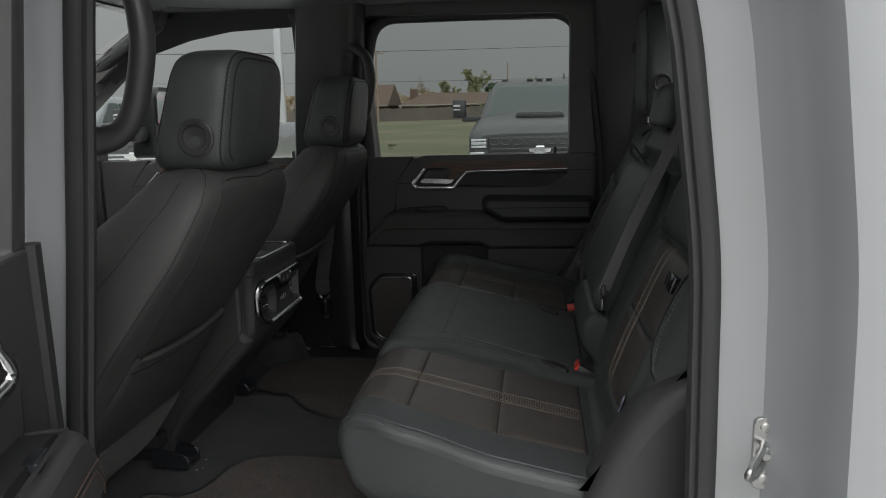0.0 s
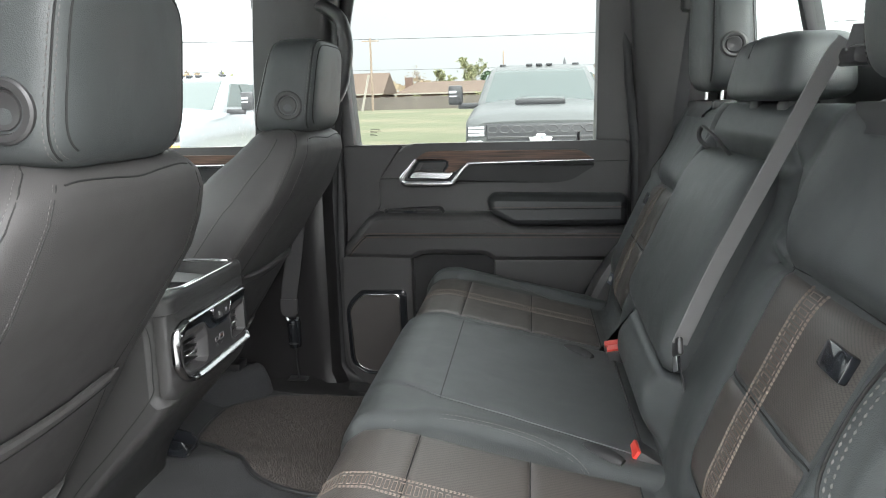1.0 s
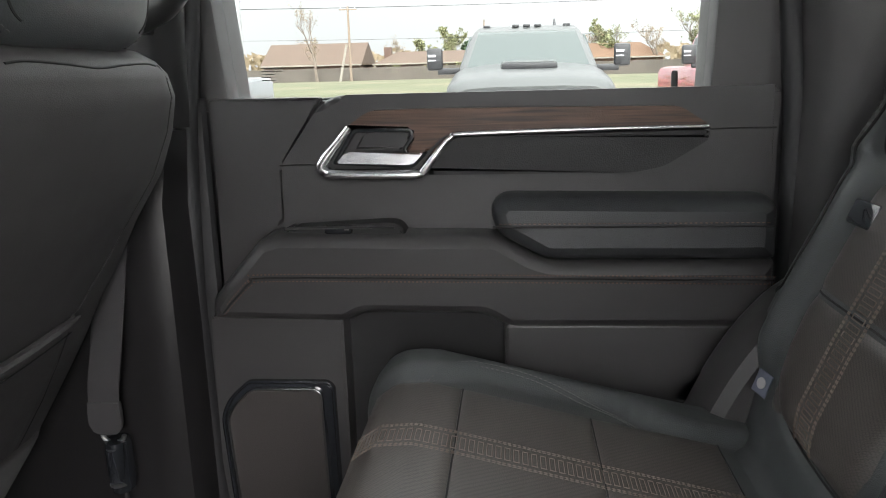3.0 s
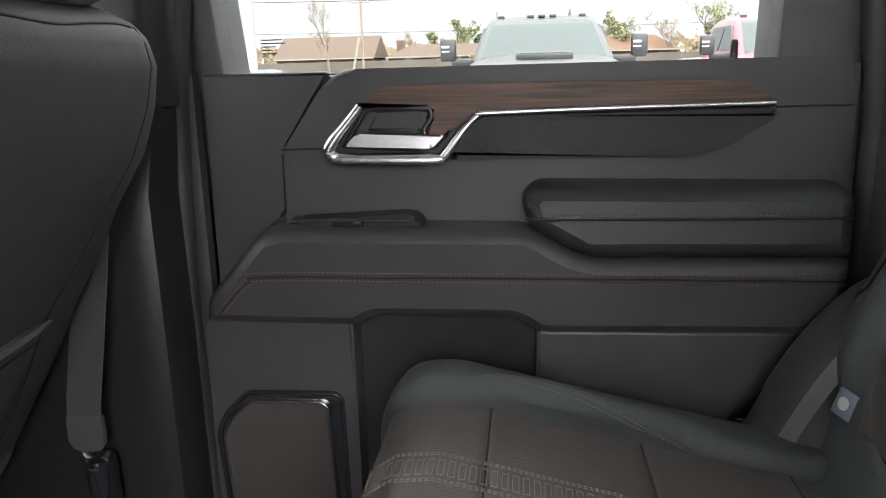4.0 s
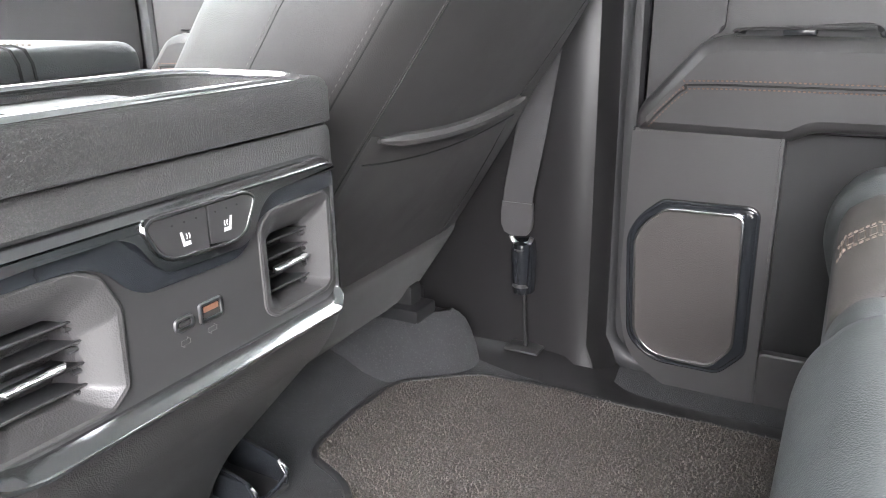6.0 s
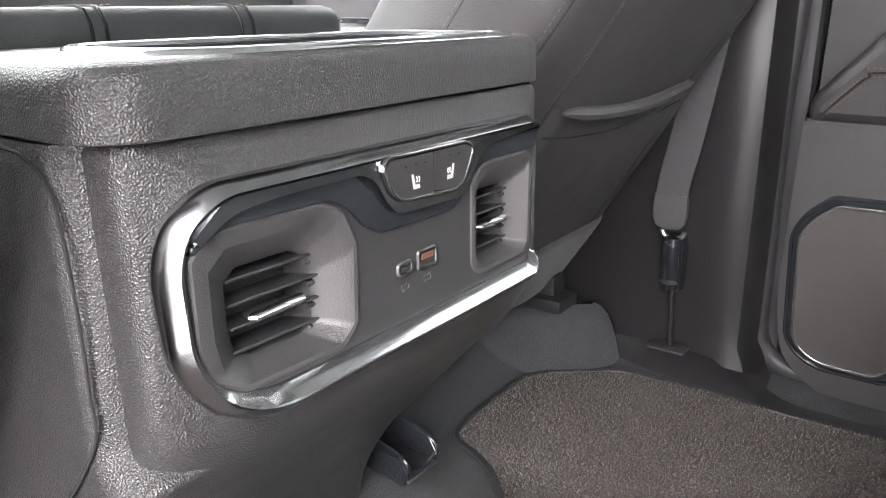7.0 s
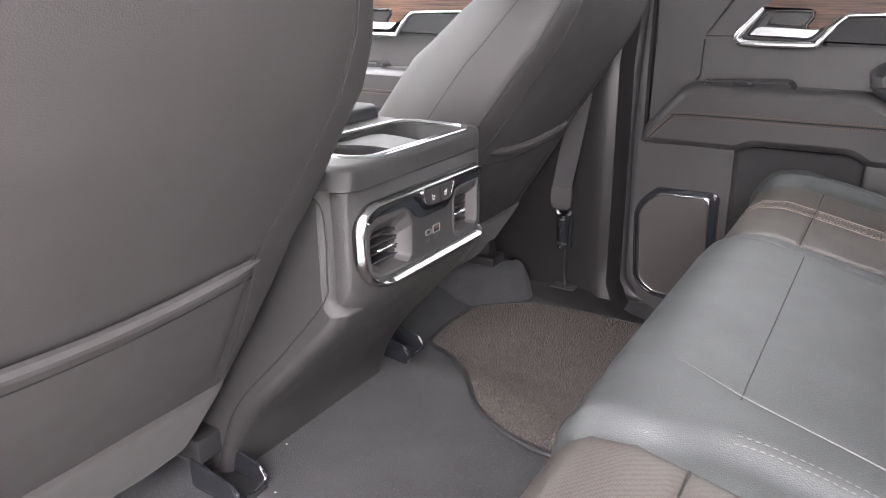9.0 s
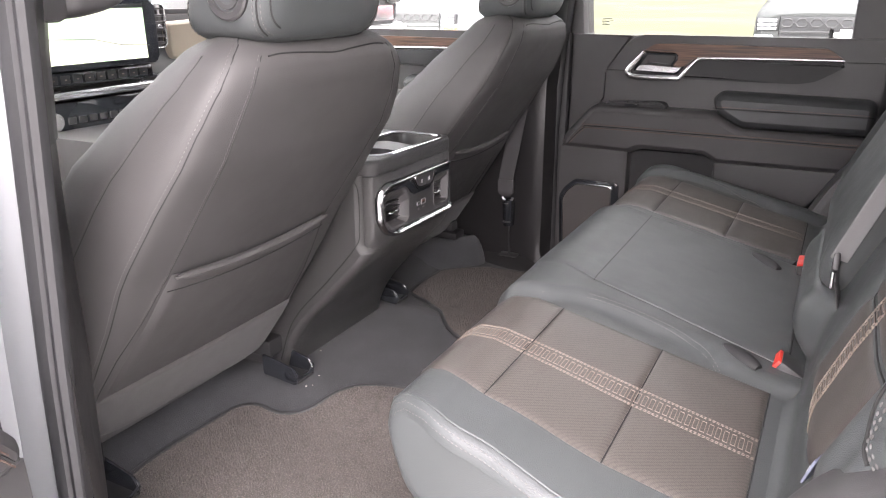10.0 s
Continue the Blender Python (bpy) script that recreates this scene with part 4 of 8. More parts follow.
def cushion_swell(x, y, mid_edges):
    """How far the padding stands above the plain section: raised middle, grooves, bolsters."""
    h = 0.0
    for edge, sgn in mid_edges:
        bend = edge - sgn * 0.036 * ease(abs(x - 0.14) / 0.14, [(0.55, 0.0), (1.0, 1.0)])
        h += 0.017 * ease(sgn * (y - bend), [(-0.004, 0.0), (0.026, 1.0)])
        h += 0.0022 * (edge < 0) * ease(y - pad_line(x), [(-0.003, 0.0), (0.008, 1.0)])
    return h


def bench_cushion(name, y0, y1, label, edges, seams, parent):
    ys = [y0 + t for t in (0, 0.0015, 0.005, 0.010, 0.017, 0.026, 0.038)]
    steps = int((y1 - y0 - 0.08) / 0.0065)
    ys += [y0 + 0.042 + (y1 - y0 - 0.084) * k / steps for k in range(steps + 1)]
    ys += [y1 - t for t in (0.038, 0.026, 0.017, 0.010, 0.005, 0.0015, 0)]
    rings = []
    r = 0.022 if y0 < -0.5 else 0.034
    nrm = []
    for i in range(len(SEC)):
        a, b = Vector(SEC[i - 1]), Vector(SEC[(i + 1) % len(SEC)])
        t = (b - a).normalized()
        nrm.append(Vector((-t.y, t.x)))
    for y in ys:
        e = min(y - y0, y1 - y)
        inset = r - math.sqrt(max(0.0, r * r - max(0.0, r - e) ** 2)) if e < r else 0.0
        ring = []
        for i, (x, z) in enumerate(SEC):
            n = nrm[i]
            upper = max(0.0, n.y) if z > 0.3 else 0.0
            front = 1.0 if x < 0.02 and z > 0.30 else 0.0
            h = cushion_swell(x, y, edges) * max(upper, 0.7 * front)
            ring.append((x + n.x * (h - inset), taper(x, y), z + n.y * (h - inset)))
        rings.append(ring)
    return part(name, loft(rings), LEATHER, parent, label)


def cushion_top(x, y, edges, lift_=0.0):
    xs, zs = zip(*CUSH[4:11])
    return Vector((x, taper(x, y), float(np.interp(x, xs, zs)) + cushion_swell(x, y, edges) + lift_))


def insert_panel(xa, xb, ya, yb, edges, parent, crown=0.0026):
    """A perforated panel, crowned between its seams."""
    bm = bmesh.new()
    us = [0, 0.012, 0.03, 0.06] + [0.1 + 0.8 * k / 11 for k in range(12)] + [0.94, 0.97, 0.988, 1]
    nx = ny = len(us) - 1
    rows = []
    for i in range(nx + 1):
        row = []
        for j in range(ny + 1):
            u, v = us[i], us[j]
            x, y = xa + (xb - xa) * u, ya + (yb - ya) * v
            e = min(u * (xb - xa), (1 - u) * (xb - xa), v * (yb - ya), (1 - v) * (yb - ya))
            h = 0.0006 + crown * min(1.0, e / 0.008) ** 0.6
            if x < 0.0:
                p = nose(x, h)
                row.append(bm.verts.new((p[0], taper(p[0], y), p[1])))
            else:
                row.append(bm.verts.new(cushion_top(x, y, edges, h)))
        rows.append(row)
    for a, b in zip(rows, rows[1:]):
        for j in range(ny):
            bm.faces.new((a[j], b[j], b[j + 1], a[j + 1]))
    geo = bmesh.ops.extrude_face_region(bm, geom=list(bm.faces))["geom"]
    for v in geo:
        if isinstance(v, bmesh.types.BMVert):
            v.co.z -= 0.004
    return part("insert_panel", bm, PERFORATED, parent, "perforated leather insert")


def nose(x, h):
    """The front roll of the cushion: x below 0 runs down round the nose."""
    s = -x
    tab = [(0.0, 0.0, 0.410), (0.036, -0.036, 0.407), (0.062, -0.058, 0.392), (0.09, -0.068, 0.365), (0.12, -0.066, 0.335), (0.15, -0.052, 0.305)]
    d = [t[0] for t in tab]
    px, pz = float(np.interp(s, d, [t[1] for t in tab])), float(np.interp(s, d, [t[2] for t in tab]))
    ang = float(np.interp(s, d, [90, 105, 145, 172, 190, 215]))
    return px + h * math.cos(radians(ang)), pz + h * math.sin(radians(ang))


def cushion_line(points, edges, lift_):
    out = []
    for x, y in points:
        if x < 0:
            p = nose(x, lift_)
            out.append(Vector((p[0], taper(p[0], y), p[1])))
        else:
            out.append(cushion_top(x, y, edges, lift_))
    return out


def dense(points, step=0.006):
    out = []
    for a, b in zip(points, points[1:]):
        a, b = Vector(a), Vector(b)
        n = max(1, int((b - a).length / step))
        out += [a + (b - a) * k / n for k in range(n)]
    return [tuple(p) for p in out + [Vector(points[-1])]]


def decorate_outboard(bench, s, edges):
    """Inserts, seams and the stitched band of an outer seat; s is -1 or 1 for its side."""
    ya, yb = sorted((s * (0.298 if s < 0 else 0.285), s * (0.601 if s < 0 else 0.584)))
    for xa, xb in ((-0.085, 0.0400), (0.0420, 0.1900), (0.1920, 0.3370)):
        insert_panel(xa, xb, ya, yb, edges, bench)
    for x in (0.041, 0.191, 0.338):
        part("seam", tube(cushion_line(dense([(x, ya), (x, yb)]), edges, 0.0003), 0.0010, 6), SEAM, bench)
    # band of two thread lines with small bars between
    for dy in (-0.021, 0.021):
        for k in (-0.0016, 0.0016):
            part("stitching", stitches(cushion_line(dense([(-0.075, s * 0.45 + dy + k), (0.335, s * 0.45 + dy + k)], 0.004), edges, 0.0034), 0.0036, 0.0016, 0.00075), THREAD, bench, "tan contrast stitching")
    bars = bmesh.new()
    x = -0.07
    while x < 0.33:
        c = s * 0.45
        for p, q in (((0.0, -0.0120), (0.0, 0.0120)), ((0.0052, -0.0120), (0.0052, 0.0120)), ((0.0, -0.0120), (0.0052, -0.0120)), ((0.0, 0.0120), (0.0052, 0.0120))):
            tube(cushion_line([(x + p[0], c + p[1]), (x + q[0], c + q[1])], edges, 0.0032), 0.0006, 4, bm=bars)
        x += 0.0090
    part("stitched_band", bars, THREAD, bench, "tan embroidered band")
    # stitched arc over the outer shoulder of the single seat's cushion
    for off in ((0.0, 0.0055) if s > 0 else ()):
        arc = smooth_line([(0.0 + off, 0.586, 0), (0.016 + off, 0.606 - off, 0), (0.039, 0.630 - off, 0), (0.064, 0.641 - off, 0), (0.132, 0.638 - off, 0), (0.20 - off / 2, 0.620 - off, 0), (0.237 - off, 0.594, 0), (0.248 - off, 0.572, 0)], 10)
        part("stitching", stitches(cushion_line([(p.x, s * p.y) for p in arc], edges, 0.0006), 0.0038, 0.0026, 0.0007), THREAD_GREY, bench)
    # piping on the outer edge with a double row
    for dy, lift_, kind in ((0.684, 0.0002, "seam"), (0.6935, -0.0052, "st"), (0.6985, -0.0125, "st")) if s < 0 else ():
        pts = cushion_line(dense([(-0.12, s * (dy - 0.01)), (-0.06, s * dy), (0.37, s * dy)]), edges, lift_)
        if kind == "seam":
            part("piping", tube(pts, 0.0018, 8), LEATHER, bench)
        else:
            part("stitching", stitches(pts, 0.0036, 0.0024, 0.0007), THREAD_GREY, bench)


bench = thing("rear_bench", (0.2, -0.2, 0.06), "black leather rear bench with tan stitching and folding middle", "seat")
EDGES60 = [(-0.262, 1)]
bench_cushion("seat_cushion", -0.700, 0.222, "", EDGES60, (), bench)
decorate_outboard(bench, -1, EDGES60)
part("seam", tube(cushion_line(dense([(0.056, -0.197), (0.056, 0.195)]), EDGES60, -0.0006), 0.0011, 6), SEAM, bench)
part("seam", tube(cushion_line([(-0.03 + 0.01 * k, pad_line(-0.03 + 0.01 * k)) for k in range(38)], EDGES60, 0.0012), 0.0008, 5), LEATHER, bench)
for k in (0.0, 0.0055):
    arc = smooth_line([(0.002 + k, -0.288, 0), (0.035 + k / 2, -0.264 + k, 0), (0.070, -0.249 + k, 0), (0.15, -0.246 + k, 0), (0.222 + k / 2, -0.256 + k, 0), (0.260 + k, -0.287, 0), (0.268 + k, -0.31, 0)], 10)
    part("stitching", stitches(cushion_line([(p.x, p.y) for p in arc], EDGES60, 0.0004), 0.004, 0.0026, 0.0006), THREAD_GREY, bench)
part("seam", tube(cushion_line(dense([(0.352, -0.205), (0.352, 0.20)]), EDGES60, 0.0), 0.0022, 6), SEAM, bench)
# dark half-sunk tubes: painted shade of padding slots that the buckles come out of
for xa, ya, xb, yb in ((0.266, -0.238, 0.318, -0.272), (0.256, 0.188, 0.308, 0.146)):
    line = cushion_line([(xa + (xb - xa) * k / 12, ya + (yb - ya) * k / 12) for k in range(13)], EDGES60, 0.0005)
    part("slot_shade", tube(line, [0.002 + 0.0105 * math.sin(math.pi * min(1.0, k / 14)) ** 0.8 for k in range(13)], 10, flat=0.8), DARK, bench, "dark tube painted as the shade of a padding slot")
small = thing("rear_bench", (0.2, 0.45, 0.06), "black leather single rear seat beside the passenger door", "seat")
EDGES40 = [(0.620, 1)]
bench_cushion("seat_cushion", 0.230, 0.680, "", EDGES40, (), small)
decorate_outboard(small, 1, EDGES40)
# box below the cushions
for y0, y1, par in ((-0.62, 0.20, bench), (0.25, 0.62, small)):
    part("seat_base", block(0.05, 0.50, y0, y1, 0.052, 0.275, bevel=0.015), DARK, par, "dark storage base")
    for y in (y0 + 0.03, y1 - 0.03):
        part("leg", block(0.0, 0.06, y - 0.015, y + 0.015, 0.052, 0.28, bevel=0.004), DARK, par)

# ---- rear backrest ----
BK = [(0.335, 0.330), (0.370, 0.336), (0.382, 0.38), (0.392, 0.43), (0.418, 0.50), (0.462, 0.60), (0.508, 0.70), (0.545, 0.78), (0.566, 0.822), (0.590, 0.836), (0.620, 0.825), (0.640, 0.78), (0.60, 0.60), (0.54, 0.45), (0.48, 0.34), (0.42, 0.315)]
BSEC = [(p.x, p.z) for p in smooth_line([Vector((x, 0, z)) for x, z in BK + [BK[0]]], 20)[:-1]]


HEAD_Z = 0.655


def backrest(y0, y1, parent, bolster):
    r = 0.030
    n_list = []
    for i in range(len(BSEC)):
        a, b = Vector(BSEC[i - 1]), Vector(BSEC[(i + 1) % len(BSEC)])
        t = (b - a).normalized()
        n_list.append(Vector((-t.y, t.x)))
    count = int((y1 - y0) / 0.0045)
    ys = [y0 + t for t in (0, 0.002, 0.006, 0.012, 0.02)] + [y0 + 0.03 + (y1 - y0 - 0.06) * k / count for k in range(count + 1)] + [y1 - t for t in (0.02, 0.012, 0.006, 0.002, 0)]
    rings = []
    for y in ys:
        e = min(y - y0, y1 - y)
        inset = r - math.sqrt(max(0.0, r * r - max(0.0, r - e) ** 2)) if e < r else 0.0
        ring = []
        for i, (x, z) in enumerate(BSEC):
            n = n_list[i]
            h = bolster(y, z) * max(0.0, -n.x * 1.1) if n.x < 0 else 0.0
            ring.append((x + n.x * h + (inset if n.x < 0 else -inset), y, min(0.836 - inset * 0.8, max(0.318 + inset * 0.5, z + n.y * h))))
        rings.append(ring)
    for k in (0, -1):
        y = rings[k][0][1]
        caps = [[(0.505 + (x - 0.505) * f, y, 0.575 + (z - 0.575) * f) for x, _, z in rings[k]] for f in (0.75, 0.4, 0.05)]
        rings = caps[::-1] + rings if k == 0 else rings + caps
    return part("backrest", loft(rings), LEATHER, parent)


def back_front(y, z, bolster, lift_=0.0):
    xs, zs = zip(*BK[1:9])
    x = float(np.interp(z, zs, xs))
    h = bolster(y, z) + lift_
    return Vector((x - 0.92 * h, y, z + 0.38 * h))


def crease_lines(out, inner_top):
    """Sewn-in lines of an outer backrest by width and height: round the head pad, then round the insert."""
    lines = [[(0.300, 0.652), (0.350, HEAD_Z), (0.45, HEAD_Z + 0.004), (out - 0.012, HEAD_Z)],
             [(out - 0.012, HEAD_Z), (out + 0.022, 0.678), (out + 0.050, 0.712), (out + 0.062, 0.755), (out + 0.055, 0.81)],
             [(0.350, HEAD_Z), (0.318, 0.676), (inner_top + 0.050, 0.722), (inner_top + 0.012, 0.775), (inner_top, 0.812)],
             [(out - 0.012, HEAD_Z), (out + 0.004, 0.625), (out + 0.006, 0.50), (out - 0.004, 0.445), (out - 0.030, 0.408), (out - 0.075, 0.388), (0.40, 0.383), (0.356, 0.390), (0.347, 0.42)],
             [(0.350, HEAD_Z), (0.352, 0.60), (0.350, 0.50), (0.347, 0.42)]]
    return [np.array([p[:2] for p in smooth_line([Vector((a, b, 0)) for a, b in ln], 7)]) for ln in lines]


CREASES = {-1: crease_lines(0.606, 0.205), 1: crease_lines(0.590, 0.245)}


@functools.lru_cache(maxsize=None)
def crease(s, y, z):
    """How deep the sewing pulls the padding in at a place."""
    p = np.array((s * y, z))
    d = 1.0
    for ln in CREASES[s]:
        a, e = ln[:-1], ln[1:] - ln[:-1]
        t = np.clip(((p - a) * e).sum(1) / (e * e).sum(1), 0, 1)
        d = min(d, float(np.sqrt((((a + e * t[:, None]) - p) ** 2).sum(1)).min()))
    return 0.0075 * math.exp(-(d / 0.0055) ** 2) + 0.0065 * math.exp(-(d / 0.020) ** 2)


def outer_roll(s, y, z):
    """The raised outer bolster, rolling away to the seat's flank."""
    o = s * y
    ridge = 0.016 * ease(o, [(0.585, 0.0), (0.632, 1.0), (0.668, 0.4)]) * ease(z, [(0.40, 0.0), (0.46, 1.0), (0.62, 1.0), (0.74, 0.2)])
    return ridge - 0.010 * ease(o, [(0.53, 0.0), (0.672, 1.0)]) - 0.035 * ease(o, [(0.668, 0.0), (0.715, 1.0)])


def bolster_near(y, z):
    mid = 0.012 * ease(y, [(-0.255, 0.0), (-0.185, 1.0), (0.16, 1.0), (0.215, 0.0)]) * ease(z, [(0.36, 0.0), (0.40, 1.0), (0.73, 1.0), (0.75, 0.0)])
    mid += 0.026 * ease(y, [(-0.255, 0.0), (-0.205, 1.0), (0.085, 1.0), (0.150, 0.0)]) * ease(z, [(0.350, 0.0), (0.385, 0.8), (0.425, 1.0), (0.452, 0.75), (0.466, 0.0)])
    mid += 0.020 * ease(y, [(-0.262, 0.0), (-0.225, 1.0)]) * ease(z, [(0.752, 0.0), (0.785, 1.0)])
    head = 0.010 * ease(z, [(HEAD_Z - 0.003, 0.0), (HEAD_Z + 0.020, 1.0), (0.80, 0.6)]) * ease(-y, [(0.27, 0.0), (0.31, 1.0)])
    return outer_roll(-1, y, z) + mid + head - (crease(-1, y, z) if y < -0.15 else 0.0)


def bolster_far(y, z):
    ing = 0.012 * ease(-y, [(-0.30, 0.0), (-0.26, 1.0)])
    head = 0.010 * ease(z, [(HEAD_Z - 0.003, 0.0), (HEAD_Z + 0.020, 1.0), (0.80, 0.6)])
    return outer_roll(1, y, z) + ing + head - crease(1, y, z)


rb = bench
backrest(-0.715, 0.222, rb, bolster_near)
rb2 = small
backrest(0.230, 0.715, rb2, bolster_far)


def back_panel(parent, ya, yb, za, zb, bol, mat_):
    bm = bmesh.new()
    rows = []
    for i in range(31):
        row = []
        for j in range(41):
            u, v = i / 30, j / 40
            z, y = za + (zb - za) * u, ya + (yb - ya) * v
            e = min(u * (zb - za), (1 - u) * (zb - za), v * (yb - ya), (1 - v) * (yb - ya))
            # the lower outer corner is cut round, following the sewn line
            low = max(0.0, 0.445 - z) / 0.055
            mid = (ya + yb) / 2
            y = mid + (y - mid) * (1.0 - 0.16 * low * low)
            row.append(bm.verts.new(back_front(y, z, bol, -0.002 + 0.006 * min(1.0, e / 0.012) ** 0.6)))
        rows.append(row)
    for a, b in zip(rows, rows[1:]):
        for j in range(40):
            bm.faces.new((a[j], b[j], b[j + 1], a[j + 1]))
    geo = bmesh.ops.extrude_face_region(bm, geom=list(bm.faces))["geom"]
    for v in geo:
        if isinstance(v, bmesh.types.BMVert):
            v.co.x += 0.004
    return part("insert_panel", bm, mat_, parent, "perforated leather insert")


for s, par, bol in ((-1, rb, bolster_near), (1, rb2, bolster_far)):
    ya, yb = sorted((s * 0.3535, s * (0.604 if s < 0 else 0.588)))
    for za, zb in ((0.392, 0.5255), (0.5290, HEAD_Z - 0.002)):
        back_panel(par, ya, yb, za, zb, bol, PERFORATED)
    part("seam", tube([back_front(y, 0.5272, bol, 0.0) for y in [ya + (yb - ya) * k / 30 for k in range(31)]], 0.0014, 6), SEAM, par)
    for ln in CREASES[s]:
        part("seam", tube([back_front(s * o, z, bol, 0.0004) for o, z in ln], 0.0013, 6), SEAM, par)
    # band of two thread lines with stitched oblongs between
    band = s * (0.462 if s < 0 else 0.470)
    for dy in (-0.020, 0.020):
        for k2 in (-0.0015, 0.0015):
            part("stitching", stitches([back_front(band + dy + k2, 0.396 + 0.003 * k, bol, 0.0046) for k in range(86)], 0.0038, 0.0012, 0.0009), THREAD, par, "tan contrast stitching")
    bars = bmesh.new()
    for k in range(28):
        z = 0.400 + 0.0090 * k
        for p, q in (((-0.0115, 0.0), (0.0115, 0.0)), ((-0.0115, 0.0052), (0.0115, 0.0052)), ((-0.0115, 0.0), (-0.0115, 0.0052)), ((0.0115, 0.0), (0.0115, 0.0052))):
            tube([back_front(band + p[0], z + p[1], bol, 0.0044), back_front(band + q[0], z + q[1], bol, 0.0044)], 0.0006, 4, bm=bars)
    part("stitched_band", bars, THREAD, par, "tan embroidered band")
    # notched plastic cover round the headrest posts
    cover = bmesh.new()
    rows = []
    for i in range(7):
        f = i / 6
        half = 0.078 + 0.048 * ease(f, [(0.15, 0.0), (0.75, 1.0)])
        rows.append([cover.verts.new(back_front(s * 0.468 + half * g, 0.802 + 0.033 * f, bol, 0.006)) for g in (-1, -0.6, -0.2, 0.2, 0.6, 1)])
    for ra, rb_ in zip(rows, rows[1:]):
        for j in range(5):
            cover.faces.new((ra[j], ra[j + 1], rb_[j + 1], rb_[j]))
    geo = bmesh.ops.extrude_face_region(cover, geom=list(cover.faces))["geom"]
    for v in geo:
        if isinstance(v, bmesh.types.BMVert):
            v.co.x += 0.012
    part("post_cover", cover, RUBBER, par, "notched black plastic post cover")
    # flank seam with a double row of thread, sweeping out at its foot
    for off, kind in ((0.0, "seam"), (0.0060, "st"), (0.0125, "st")):
        sweep = smooth_line([Vector((o + off, z, 0)) for o, z in ((0.668, 0.76), (0.655, 0.70), (0.645, 0.65), (0.636, 0.595), (0.640, 0.545), (0.655, 0.515), (0.682, 0.496))], 14)
        pts = [back_front(s * p.x, p.y, bol, 0.0008) for p in sweep]
        part("seam" if kind == "seam" else "stitching", tube(pts, 0.0020, 6) if kind == "seam" else stitches(pts, 0.0046, 0.0034, 0.0013), SEAM if kind == "seam" else THREAD_GREY, par)
    # belt guide slot and anchor tag
    p = back_front(s * 0.566, 0.612, bol, 0.0050)
    face = Matrix.Translation(p) @ Matrix.Rotation(radians(22), 4, "Y")
    slot = block(-0.003, 0.010, -0.027, 0.027, -0.014, 0.014, bevel=0.003)
    bmesh.ops.transform(slot, matrix=face, verts=slot.verts)
    part("belt_guide", slot, PIANO, par, "glossy black plastic belt guide")
    tag = block(-0.0015, 0.0015, -0.012, 0.012, -0.014, 0.014, bevel=0.001)
    tp = back_front(s * 0.601, 0.427 if s < 0 else 0.408, bol, 0.010 if s < 0 else 0.004)
    bmesh.ops.transform(tag, matrix=Matrix.Translation(tp) @ Matrix.Rotation(radians(18), 4, "Y") @ Matrix.Rotation(radians(s * 20), 4, "Z"), verts=tag.verts)
    tg = part("anchor_tag", tag, material("blue_grey_tag", (0.16, 0.175, 0.23), 0.6) if s < 0 else bpy.data.materials["blue_grey_tag"], par, "small grey-blue child seat tag")
    mark = lathe([(0.0068, 0.0), (0.0068, -0.001), (0.0, -0.001)], (-0.0015, 0, 0), "x", 16)
    bmesh.ops.transform(mark, matrix=Matrix.Translation(tp) @ Matrix.Rotation(radians(18), 4, "Y") @ Matrix.Rotation(radians(s * 20), 4, "Z"), verts=mark.verts)
    part("tag_mark", mark, WHITE_PRINT, tg)
    # plain panel closing the side of the backrest
    part("side_panel", slab(fillet([(0.43, 0.40), (0.62, 0.38), (0.648, 0.78), (0.61, 0.80), (0.53, 0.66)], 0.02, 3), "y", s * 0.728, s * 0.700, 0.006), PLASTIC_FINE, par, "dark side panel of the backrest")
    # broad rounded hinge cover below the backrest's outer corner
    rings = []
    corners = [(0.325, 0.06), (0.320, 0.312), (0.352, 0.385), (0.384, 0.440), (0.430, 0.496), (0.53, 0.545), (0.640, 0.52), (0.640, 0.06)]
    for y, d in ((0.738, 0.030), (0.735, 0.014), (0.727, 0.005), (0.711, 0.0), (0.655, 0.0), (0.640, 0.005), (0.632, 0.02)):
        rings.append([(a, s * y, b) for a, b in inset(corners, [0.02, 0.03, 0.05, 0.05, 0.06, 0.06, 0.04, 0.02], d, 6)])
    part("hinge_cover", loft(rings), PLASTIC_FINE, par, "rounded black plastic hinge cover")

